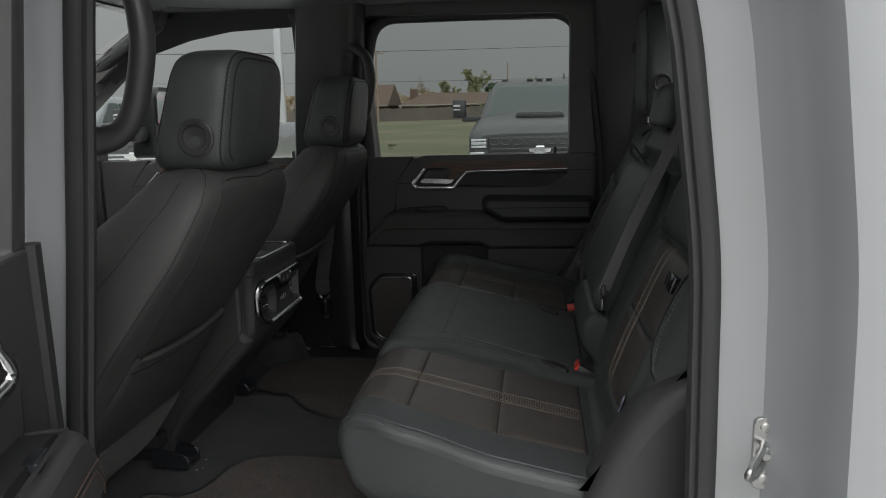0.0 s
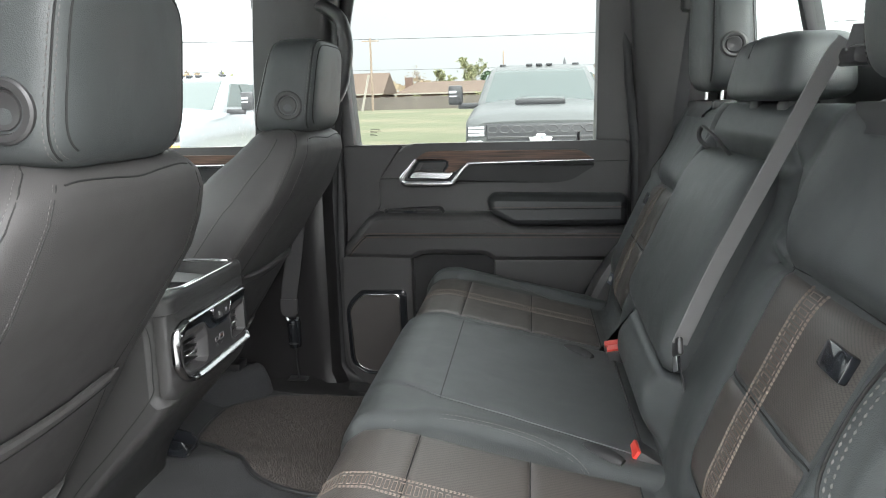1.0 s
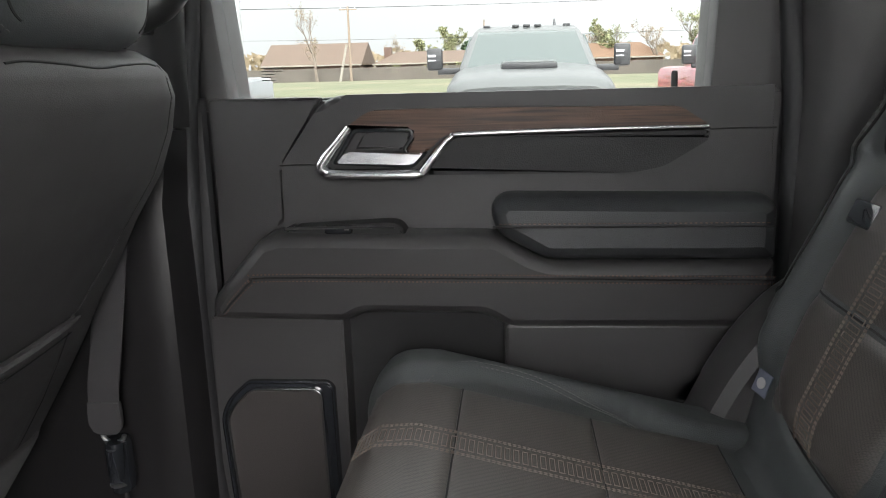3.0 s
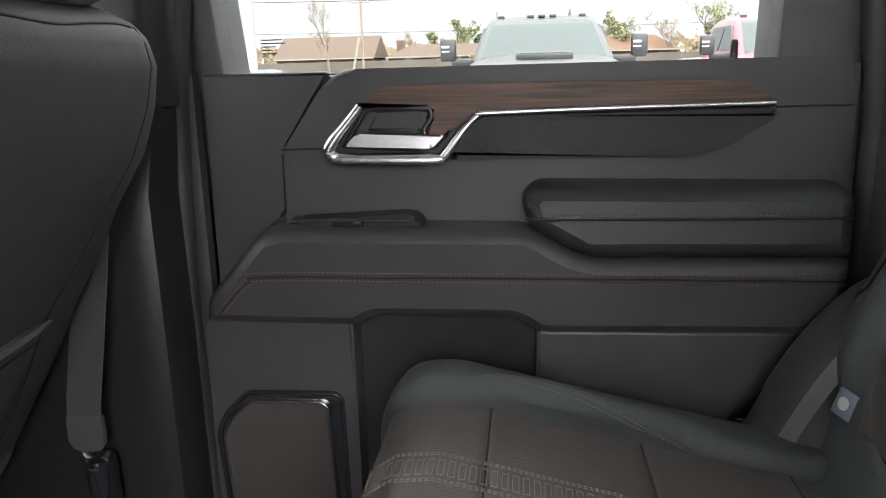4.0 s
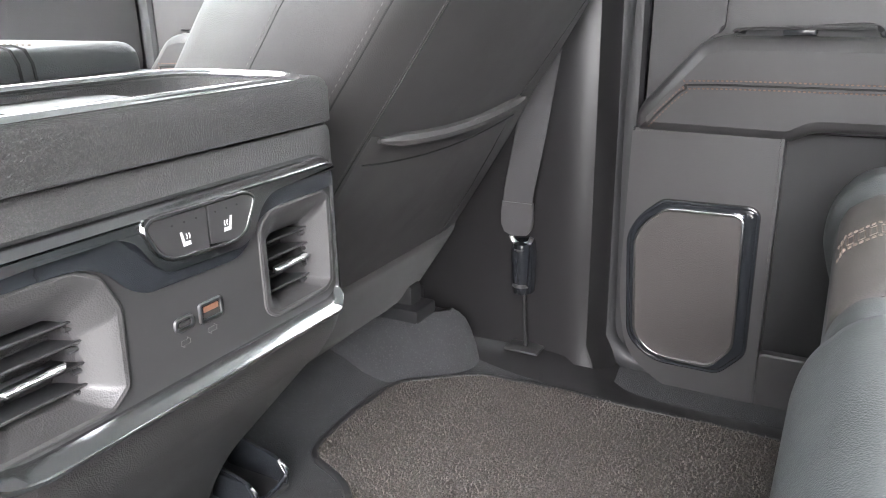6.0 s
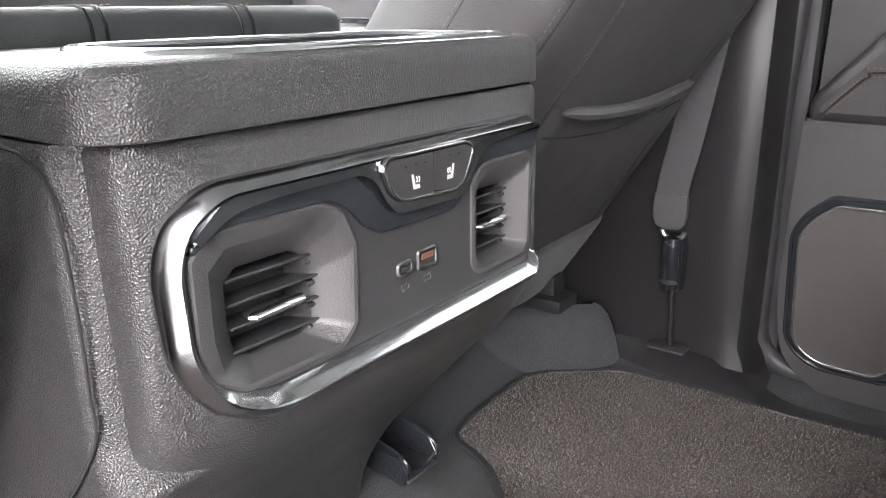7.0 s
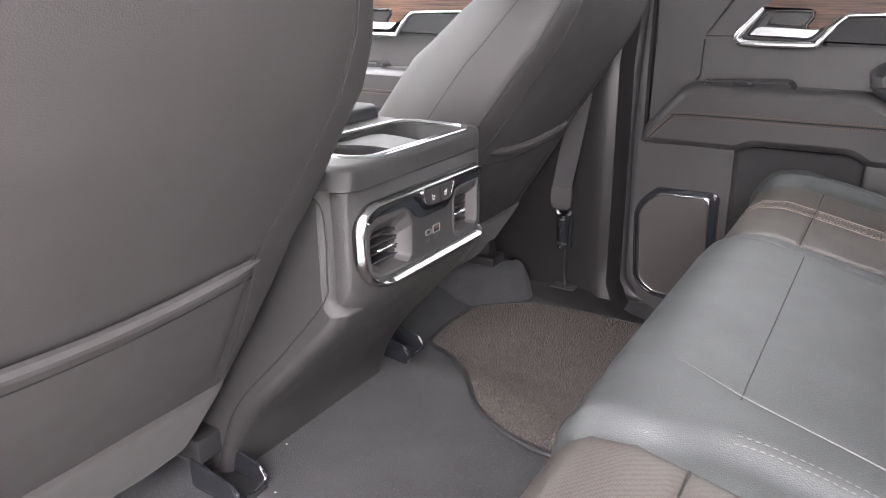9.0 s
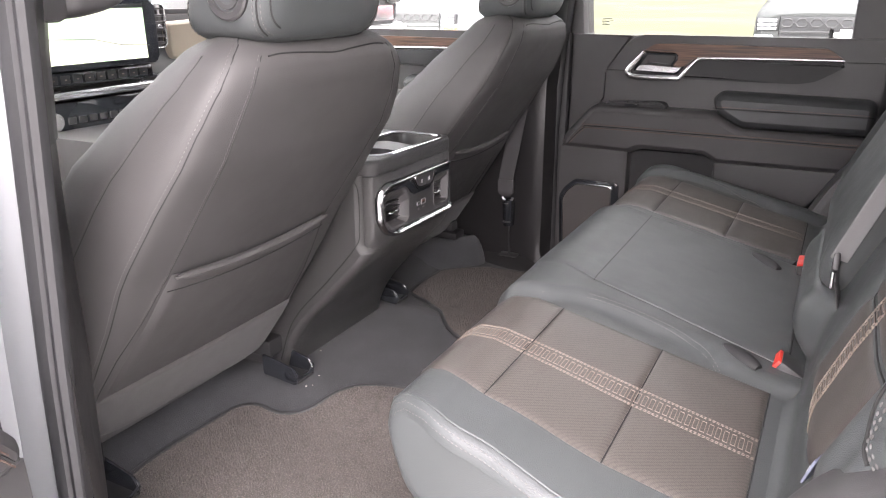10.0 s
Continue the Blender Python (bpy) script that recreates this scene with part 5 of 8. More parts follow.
# headrests
for y, par, w, h, z, x, d, lean in ((-0.470, rb, 0.118, 0.150, 1.008, 0.588, 0.048, 0.10), (0.425, rb2, 0.112, 0.150, 1.008, 0.584, 0.048, 0.10), (-0.040, rb, 0.148, 0.048, 0.888, 0.575, 0.055, -0.2)):
    spec = (x, y, z, w, h, d, lean)
    hr = part("headrest", headrest(*spec), LEATHER, par, smooth=60)
    if h > 0.06:
        headrest_seams(hr, spec)
        part("release_button", lathe([(0.026, 0.006), (0.0255, -0.003), (0.022, -0.005), (0.018, -0.004), (0.016, -0.001), (0.014, -0.003), (0.0, -0.002)], (x, y - w * 1.02, z - 0.06), "y", 24), SATIN, hr, "round black release button")
    else:
        part("seam", tube([headrest_point(spec, q, math.pi * 0.5, 0.0003) + Vector((0, 0.02, 0)) for q in [-0.999 + 0.05 * k for k in range(30)]], 0.0012, 5), SEAM, hr)
    for dy in (-0.07, 0.07):
        part("headrest_post", tube([(x - 0.006, y + dy, 0.80), (x - 0.003, y + dy, z - h * 0.8)], 0.006, 10), CHROME, par, "chrome post")
        part("post_sleeve", block(x - 0.028, x + 0.02, y + dy - 0.024, y + dy + 0.024, 0.822, 0.842, bevel=0.007), SATIN, par, "black plastic post sleeve")
# pull strap loop of the folding middle
arm_out = [(-0.238, 0.462), (-0.238, 0.752), (0.176, 0.756), (0.176, 0.470)]
rings = []
for d, up in ((0.010, -0.004), (0.003, 0.008), (0.0, 0.020), (0.002, 0.030), (0.008, 0.038), (0.020, 0.044), (0.045, 0.048), (0.085, 0.050), (0.12, 0.050)):
    rings.append([back_front(y, z, lambda a, b: 0.0, up) for y, z in inset(arm_out, [0.03, 0.075, 0.085, 0.045], d, 8)])
part("folding_armrest", loft(rings), LEATHER, rb, "padded folding middle armrest")
loop = smooth_line([(0.506, 0.085, 0.752), (0.482, 0.102, 0.778), (0.480, 0.075, 0.800), (0.484, 0.02, 0.789), (0.490, -0.03, 0.772), (0.500, -0.065, 0.752)], 8)
part("pull_loop", tube(loop, 0.0026, 8, flat=1.6), WEBBING, rb, "black pull strap loop")

# ---- centre console ----
con = thing("centre_console", (-0.6, 0.0, 0.06), "black grained centre console with rear vents and cup holders", "console")
CY0, CY1 = -0.152, 0.127


def flare(z):
    return 0.030 * ease(0.42 - z, [(0.0, 0.0), (0.26, 1.0)])


def console_body():
    """The moulded body behind the rear shell, sloping forward to the floor."""
    corners = [(-0.405, 0.5295), (-0.405, 0.392), (-0.386, 0.380), (-0.408, 0.348), (-0.545, 0.200), (-0.585, 0.135), (-0.60, 0.06), (-1.35, 0.06), (-1.35, 0.5295)]
    radii = [0.003, 0.004, 0.006, 0.04, 0.05, 0.05, 0.02, 0.02, 0.003]
    sec = inset(corners, radii, 0.0, 6)
    rings = []
    for y, d in ((CY0 - 0.0225, 0.016), (CY0 - 0.0205, 0.009), (CY0 - 0.014, 0.003), (CY0 - 0.003, 0.0), (-0.05, 0.0), (0.05, 0.0), (CY1 - 0.006, 0.0), (CY1 + 0.003, 0.002), (CY1 + 0.009, 0.006), (CY1 + 0.012, 0.012)):
        ring = []
        for (x, z), (x0, z0) in zip(inset(corners, radii, d, 6), sec):
            ring.append((x, y + math.copysign(flare(z0), y) * min(1, abs(y) / 0.13), z0 if z0 > 0.515 else z))
        rings.append(ring)
    return loft(rings)


part("body", console_body(), PLASTIC, con)
SHELL = [(-0.166, 0.480), (-0.158, 0.500), (-0.136, 0.5125), (0.108, 0.5125), (0.120, 0.505), (0.118, 0.408), (0.108, 0.398), (-0.118, 0.4005), (-0.146, 0.411), (-0.164, 0.436)]
SHELL_R = [0.014, 0.016, 0.014, 0.006, 0.006, 0.006, 0.008, 0.016, 0.020, 0.014]
def bow(bm):
    """The rear face curves away towards the driver's corner."""
    for v in bm.verts:
        t = max(0.0, -0.10 - v.co.y) / 0.066
        v.co.x -= 0.011 * t * t
        v.co.y += 0.009 * t * t
    return bm


levels = [[(-0.3745, y, z) for y, z in fillet(SHELL, SHELL_R, 6)]]
for x, y0, y1, z0, z1, r in ((-0.3745, -0.1672, 0.1200, 0.3985, 0.5262, 0.5), (-0.3745, -0.1690, 0.1215, 0.396, 0.5280, 0.5), (-0.3755, -0.1715, 0.1260, 0.390, 0.5290, 0.6), (-0.3800, -0.1740, 0.1310, 0.382, 0.5293, 0.7), (-0.3880, -0.1755, 0.1355, 0.370, 0.5295, 0.7), (-0.3990, -0.1757, 0.1380, 0.356, 0.5295, 0.7), (-0.4020, -0.1748, 0.1382, 0.352, 0.5295, 0.7), (-0.4030, -0.1700, 0.1340, 0.352, 0.5295, 0.7)):
    o = fillet([(y0, z1 - 0.050), (y0, z1 - 0.004), (y0 + 0.004, z1), (y1 - 0.004, z1), (y1, z1 - 0.004), (y1, z0 + 0.010), (y1 - 0.010, z0), (y0 + 0.045, z0), (y0 + 0.012, z0 + 0.004), (y0, z0 + 0.016)], [r * q for q in SHELL_R], 6)
    levels.append([(x, y, z) for y, z in o])
part("rear_shell", bow(loft(levels, caps=False)), PLASTIC, con, "grained rear shell round the fascia")
# cap with the cup holder well
outer = fillet([(-0.3738, CY0 - 0.0235), (-0.3738, CY1 + 0.0095), (-0.66, CY1 + 0.0095), (-0.66, CY0 - 0.0235)], [0.034, 0.02, 0.01, 0.01], 10)
well = fillet([(-0.390, -0.126), (-0.386, 0.116), (-0.498, 0.118), (-0.510, -0.116)], [0.036, 0.030, 0.036, 0.040], 10)
bm = bmesh.new()
levels = [(shrink(outer, 0.0008), 0.5308), (outer, 0.5314), (outer, 0.5325), (outer, 0.5370), (outer, 0.5480), (outer, 0.5512), (shrink(outer, 0.0003), 0.5530), (shrink(outer, 0.0012), 0.5555), (shrink(outer, 0.0036), 0.5583), (shrink(outer, 0.0075), 0.5598), (shrink(outer, 0.0090), 0.5600), (shrink(well, -0.0050), 0.5602), (shrink(well, -0.004), 0.5602), (shrink(well, 0.002), 0.5572), (shrink(well, 0.004), 0.490)]
loft([[(x, y, z) for x, y in o] for o, z in levels], caps=True, bm=bm)
part("cap", bm, PLASTIC, con, "grained soft cap")
part("cup_floor", slab(shrink(well, -0.002), "z", 0.494, 0.489), SATIN, con)
part("cup_divider", slab(fillet([(-0.394, -0.034), (-0.394, 0.024), (-0.450, 0.040), (-0.496, 0.046), (-0.500, -0.050), (-0.450, -0.030)], 0.012, 4), "z", 0.5530, 0.492, 0.006, 3), SATIN, con, "bridge between the two cups")
part("cup_ring", tube([(x, y, 0.5600) for x, y in shrink(well, -0.004)], 0.0050, 10, closed=True, flat=0.6), CHROME, con, "chrome cup holder ring")
part("top_lid", block(-1.02, -0.548, -0.150, 0.132, 0.545, 0.581, bevel=0.014, seg=4), LEATHER, con, "padded leather lid")
for y in (-0.075, -0.066, 0.030, 0.040):
    part("seam", tube([(-0.5465, y, 0.556), (-0.548, y, 0.571), (-0.554, y, 0.5795), (-0.564, y, 0.5815), (-0.60, y, 0.5815)], 0.0012, 6), SEAM, con)
for y in (-0.06, -0.05, 0.045, 0.055):
    part("stitching", stitches([(x, y, 0.5818) for x in [-1.0 + 0.01 * k for k in range(44)]], 0.004, 0.003, 0.0008), THREAD, con)
# fine joint line down the side
for s, yy in ((1, CY1), (-1, CY0 - 0.0108)):
    line = [(-0.62, 0.527), (-0.46, 0.5262), (-0.428, 0.5225), (-0.413, 0.510), (-0.409, 0.480), (-0.411, 0.428), (-0.418, 0.393), (-0.480, 0.315), (-0.56, 0.22), (-0.60, 0.12)]
    pts = []
    for x, z in line:
        pts.append((x, yy + s * (0.0122 + flare(z) * 1.24), z))
    part("joint_line", tube(smooth_line(pts, 6), 0.0009, 6), SEAM, con)

# rear fascia
FX = -0.3725
BZ = [(-0.166, 0.480), (-0.158, 0.500), (-0.136, 0.5125), (0.108, 0.5125), (0.120, 0.505), (0.118, 0.408), (0.108, 0.398), (-0.118, 0.4005), (-0.146, 0.411), (-0.164, 0.436)]
BZ_R = [0.014, 0.016, 0.014, 0.006, 0.006, 0.006, 0.008, 0.016, 0.020, 0.014]
BZ_IN = [(-0.152, 0.478), (-0.147, 0.492), (-0.130, 0.5040), (0.106, 0.5040), (0.1135, 0.499), (0.1125, 0.418), (0.105, 0.4135), (-0.116, 0.4150), (-0.138, 0.421), (-0.151, 0.440)]
BZ_IN_R = [0.012, 0.013, 0.012, 0.004, 0.005, 0.004, 0.006, 0.014, 0.016, 0.012]
bz_o, bz_i = fillet(BZ, BZ_R, 6), fillet(BZ_IN, BZ_IN_R, 6)


def between(f):
    return [(p[0] + (q[0] - p[0]) * f, p[1] + (q[1] - p[1]) * f) for p, q in zip(bz_o, bz_i)]


def proud(x, y, z):
    """The lower bar of the frame stands out like a sill, and the frame thins towards its far end."""
    if x <= FX:
        return x
    return FX + (x - FX) * (1.0 - 0.5 * ease(y, [(0.104, 0.0), (0.116, 1.0)])) + 0.0050 * ease(0.420 - z, [(0.0, 0.0), (0.008, 1.0)]) * min(1.0, (x - FX) / 0.008)


# a broad frame with an outer facet, a flat crest and a steep inner facet
frame_loops = [(-0.003, 0.0), (0.0012, 0.0), (0.0034, 0.07), (0.0060, 0.26), (0.0084, 0.50), (0.0090, 0.58), (0.0084, 0.65), (0.0050, 0.90), (0.0036, 1.0), (-0.003, 1.0)]
part("chrome_frame", bow(loft([[(proud(FX + d, y, z), y, z) for y, z in between(f)] for d, f in frame_loops], caps=False)), FASCIA_CHROME, con, "broad dark chrome fascia frame", smooth=26)
V1 = fillet([(-0.1495, 0.482), (-0.137, 0.4925), (-0.078, 0.4925), (-0.064, 0.486), (-0.0555, 0.468), (-0.0575, 0.426), (-0.068, 0.4175), (-0.128, 0.4185), (-0.146, 0.428), (-0.150, 0.445)], [0.002, 0.003, 0.003, 0.003, 0.002, 0.003, 0.002, 0.003, 0.003, 0.003], 3)
V2 = fillet([(0.0435, 0.480), (0.054, 0.4890), (0.104, 0.4890), (0.1105, 0.484), (0.1095, 0.426), (0.103, 0.4205), (0.052, 0.4205), (0.0435, 0.427)], [0.005, 0.005, 0.003, 0.003, 0.003, 0.003, 0.005, 0.005], 4)


def fascia():
    """The dark plate, with holes left for both vents."""
    bm = bmesh.new()
    ring = [bm.verts.new((FX + 0.003, y, z)) for y, z in shrink(bz_i, -0.002)]
    holes = [[bm.verts.new((FX + 0.003, y, z)) for y, z in v] for v in (V1, V2)]
    edges = []
    for lp in [ring] + holes:
        edges += [bm.edges.new((lp[i], lp[(i + 1) % len(lp)])) for i in range(len(lp))]
    bmesh.ops.triangle_fill(bm, edges=edges, use_beauty=True)
    geo = bmesh.ops.extrude_face_region(bm, geom=list(bm.faces))["geom"]
    for v in geo:
        if isinstance(v, bmesh.types.BMVert):
            v.co.x -= 0.004
    return bm


part("fascia", bow(fascia()), SATIN, con, "satin black fascia plate", smooth=20)
for V, (ya, yb), (za, zb) in ((V1, (-0.1225, -0.0720), (0.4245, 0.4690)), (V2, (0.0640, 0.1015), (0.4245, 0.4670))):
    bm = bmesh.new()
    y0, y1 = min(p[0] for p in V), max(p[0] for p in V)
    z0, z1 = min(p[1] for p in V), max(p[1] for p in V)

    def window(f):
        """The vent's outline drawn in towards its window, f from 0 to 1."""
        return [(y + (ya + (yb - ya) * (y - y0) / (y1 - y0) - y) * f, z + (za + (zb - za) * (z - z0) / (z1 - z0) - z) * f) for y, z in V]
    loft([[(FX + d, y, z) for y, z in o] for d, o in ((0.0028, shrink(V, -0.0012)), (0.0040, shrink(V, -0.0008)), (0.0046, shrink(V, 0.0006)), (0.0042, shrink(V, 0.0026)), (0.0015, window(0.36)), (-0.0120, window(0.96)), (-0.0135, window(1.0)), (-0.055, window(1.0)))], caps=False, bm=bm)
    vent = part("air_vent", bow(bm), PLASTIC_FINE, con, "recessed rear air vent", smooth=20)
    part("vent_back", block(FX - 0.058, FX - 0.054, ya - 0.004, yb + 0.004, za - 0.004, zb + 0.004), DARK, vent)
    for k in range(4):
        z = za + (zb - za) * (k + 0.35) / 3.9
        bm = block(-0.012, 0.012, ya - 0.0005, yb + 0.0035, -0.0008, 0.0008, bevel=0.0005, seg=1)
        bmesh.ops.transform(bm, matrix=Matrix.Translation((FX - 0.0215, 0, z)) @ Matrix.Rotation(radians(-10), 4, "Y"), verts=bm.verts)
        slat = part("slat", bow(bm), RUBBER, vent)
        part("pivot", tube([(FX - 0.0125, yb - 0.004, z - 0.002), (FX - 0.0125, yb + 0.0035, z - 0.002)], 0.0016, 8), RUBBER, slat)
    for k in range(5):
        y = ya + (yb - ya) * (k + 0.5) / 5
        part("vane", block(FX - 0.046, FX - 0.036, y - 0.0012, y + 0.0012, za, zb, bevel=0.0004, seg=1), PLASTIC_FINE, vent)
    ym, zm = ya + (yb - ya) * 0.50, za + (zb - za) * 0.47
    part("vent_tab", tube([(FX - 0.0095, ym - 0.0155, zm), (FX - 0.0080, ym - 0.0145, zm), (FX - 0.0080, ym + 0.0145, zm + 0.0004), (FX - 0.0095, ym + 0.0155, zm + 0.0004)], [0.0020, 0.0029, 0.0029, 0.0020], 10, flat=0.85), CHROME, vent, "chrome vent tab")
    part("tab_stem", block(FX - 0.020, FX - 0.009, ym - 0.012, ym + 0.012, zm - 0.0035, zm - 0.0008, bevel=0.0008, seg=1), RUBBER, vent)

# heater switches in a chrome-edged pod
pod = fillet([(-0.0405, 0.5030), (-0.0365, 0.5068), (0.0290, 0.5060), (0.0358, 0.5015), (0.0270, 0.4850), (0.0195, 0.4812), (-0.0255, 0.4835), (-0.0340, 0.4885)], [0.003, 0.003, 0.004, 0.004, 0.005, 0.005, 0.005, 0.005], 5)
LOWER = [(0.1130, 0.4905), (0.056, 0.4905), (0.043, 0.4865), (0.0315, 0.4735), (0.022, 0.4685), (-0.040, 0.4695), (-0.050, 0.4745), (-0.0615, 0.4875), (-0.074, 0.4938), (-0.106, 0.4945), (-0.134, 0.4938), (-0.1495, 0.4835)]
part("gloss_band", bow(slab(fillet([(-0.1500, 0.488), (-0.130, 0.5046), (0.1130, 0.5046)] + LOWER, [0.004, 0.008, 0.002, 0.002, 0.010, 0.010, 0.008, 0.006, 0.006, 0.008, 0.010, 0.010, 0.02, 0.010, 0.003], 5), "x", FX + 0.0056, FX, 0.0014)), PIANO, con, "gloss black band round the switches")
UPPER = [(0.1130, 0.5020), (0.070, 0.5020), (0.0520, 0.5005), (0.0425, 0.4940), (0.0345, 0.4795), (0.0250, 0.4752), (-0.0290, 0.4770), (-0.0370, 0.4845), (-0.0450, 0.4975), (-0.0540, 0.5022), (-0.106, 0.5022), (-0.130, 0.4995), (-0.1480, 0.4870)]
part("smoked_band", bow(slab(fillet([(-0.1505, 0.4905), (-0.132, 0.5062), (0.1135, 0.5062)] + UPPER, [0.004, 0.008, 0.002, 0.001, 0.008, 0.010, 0.010, 0.008, 0.006, 0.006, 0.008, 0.010, 0.008, 0.02, 0.014, 0.003], 5), "x", FX + 0.0088, FX, 0.0024, 3)), FASCIA_CHROME, con, "smoked chrome band dipping round the switches")
part("switch_chrome", rim(shrink(pod, -0.0014), shrink(pod, 0.0010), "x", FX + 0.0112, FX, 0.0008), CHROME, con, "thin chrome switch edge")
for ya, yb, dirn in ((-0.0405, -0.0014, 1), (0.0000, 0.0360, -1)):
    key = [(max(ya, min(yb, y)), z) for y, z in shrink(pod, 0.0010)]
    keep = []
    for p in key:
        if not keep or (Vector(p) - Vector(keep[-1])).length > 1e-5:
            keep.append(p)
    sw = part("heater_switch", slab(keep, "x", FX + 0.0106, FX + 0.001), SATIN, con, "seat heater switch", smooth=20)
    ym = -0.0165 if dirn > 0 else 0.0130
    icon = bmesh.new()
    seat_line = [(-0.0036, 0.4962), (-0.0022, 0.4962), (-0.0008, 0.4906), (0.0026, 0.4906), (0.0030, 0.4884), (-0.0022, 0.4884)]
    slab([(ym + dirn * a, b) for a, b in seat_line], "x", FX + 0.0109, FX + 0.010, bm=icon)
    for q in range(2):
        tube([(FX + 0.0109, ym + dirn * (0.0003 + 0.0018 * q), 0.4918), (FX + 0.0109, ym + dirn * (0.0008 + 0.0018 * q), 0.4932), (FX + 0.0109, ym + dirn * (0.0002 + 0.0018 * q), 0.4946)], 0.0004, 4, bm=icon)
    part("seat_icon", icon, WHITE_PRINT, sw)
    dots = bmesh.new()
    for q in range(3):
        lathe([(0.0006, 0.0), (0.0006, 0.0004), (0.0, 0.0004)], (FX + 0.0106, ym - 0.008 + 0.008 * q, 0.5010), "x", 8, bm=dots)
    part("indicator_dots", dots, DARK, sw)
# charging sockets
steel = material("socket_metal", (0.42, 0.42, 0.43), 0.3, 1.0)
tan_core = material("socket_core", (0.16, 0.075, 0.045), 0.5)
for y0, y1, z0, z1, core in ((-0.0262, -0.0128, 0.4405, 0.4485, None), (-0.0088, 0.0085, 0.4392, 0.4510, tan_core)):
    o = [(y0, z0), (y1, z0), (y1, z1), (y0, z1)]
    r = 0.0036 if core is None else 0.0022
    sock = part("usb_socket", rim(inset(o, r, 0.0), inset(o, r, 0.0019), "x", FX + 0.0046, FX - 0.004, 0.0006), steel, con, "small charging socket")
    part("socket_well", slab(inset(o, r, 0.0019), "x", FX + 0.0036, FX + 0.002), SEAM, sock)
    part("socket_tongue", block(FX + 0.002, FX + 0.0044, y0 + 0.0035, y1 - 0.0035, (z0 + z1) / 2 - (0.0007 if core is None else -0.0002), (z0 + z1) / 2 + (0.0007 if core is None else 0.0034)), core or SATIN, sock)
for yc in (-0.0195, 0.0):
    mk = bmesh.new()
    tube([(FX + 0.0032, yc - 0.0030, 0.4335), (FX + 0.0032, yc - 0.0030, 0.4350), (FX + 0.0032, yc + 0.0012, 0.4350), (FX + 0.0032, yc + 0.0012, 0.4362), (FX + 0.0032, yc + 0.0036, 0.4342)], 0.00025, 4, bm=mk)
    tube([(FX + 0.0032, yc + 0.0030, 0.4338), (FX + 0.0032, yc + 0.0030, 0.4322), (FX + 0.0032, yc - 0.0012, 0.4322), (FX + 0.0032, yc - 0.0012, 0.4310), (FX + 0.0032, yc - 0.0036, 0.4330)], 0.00025, 4, bm=mk)
    part("socket_mark", mk, THREAD_GREY, con)

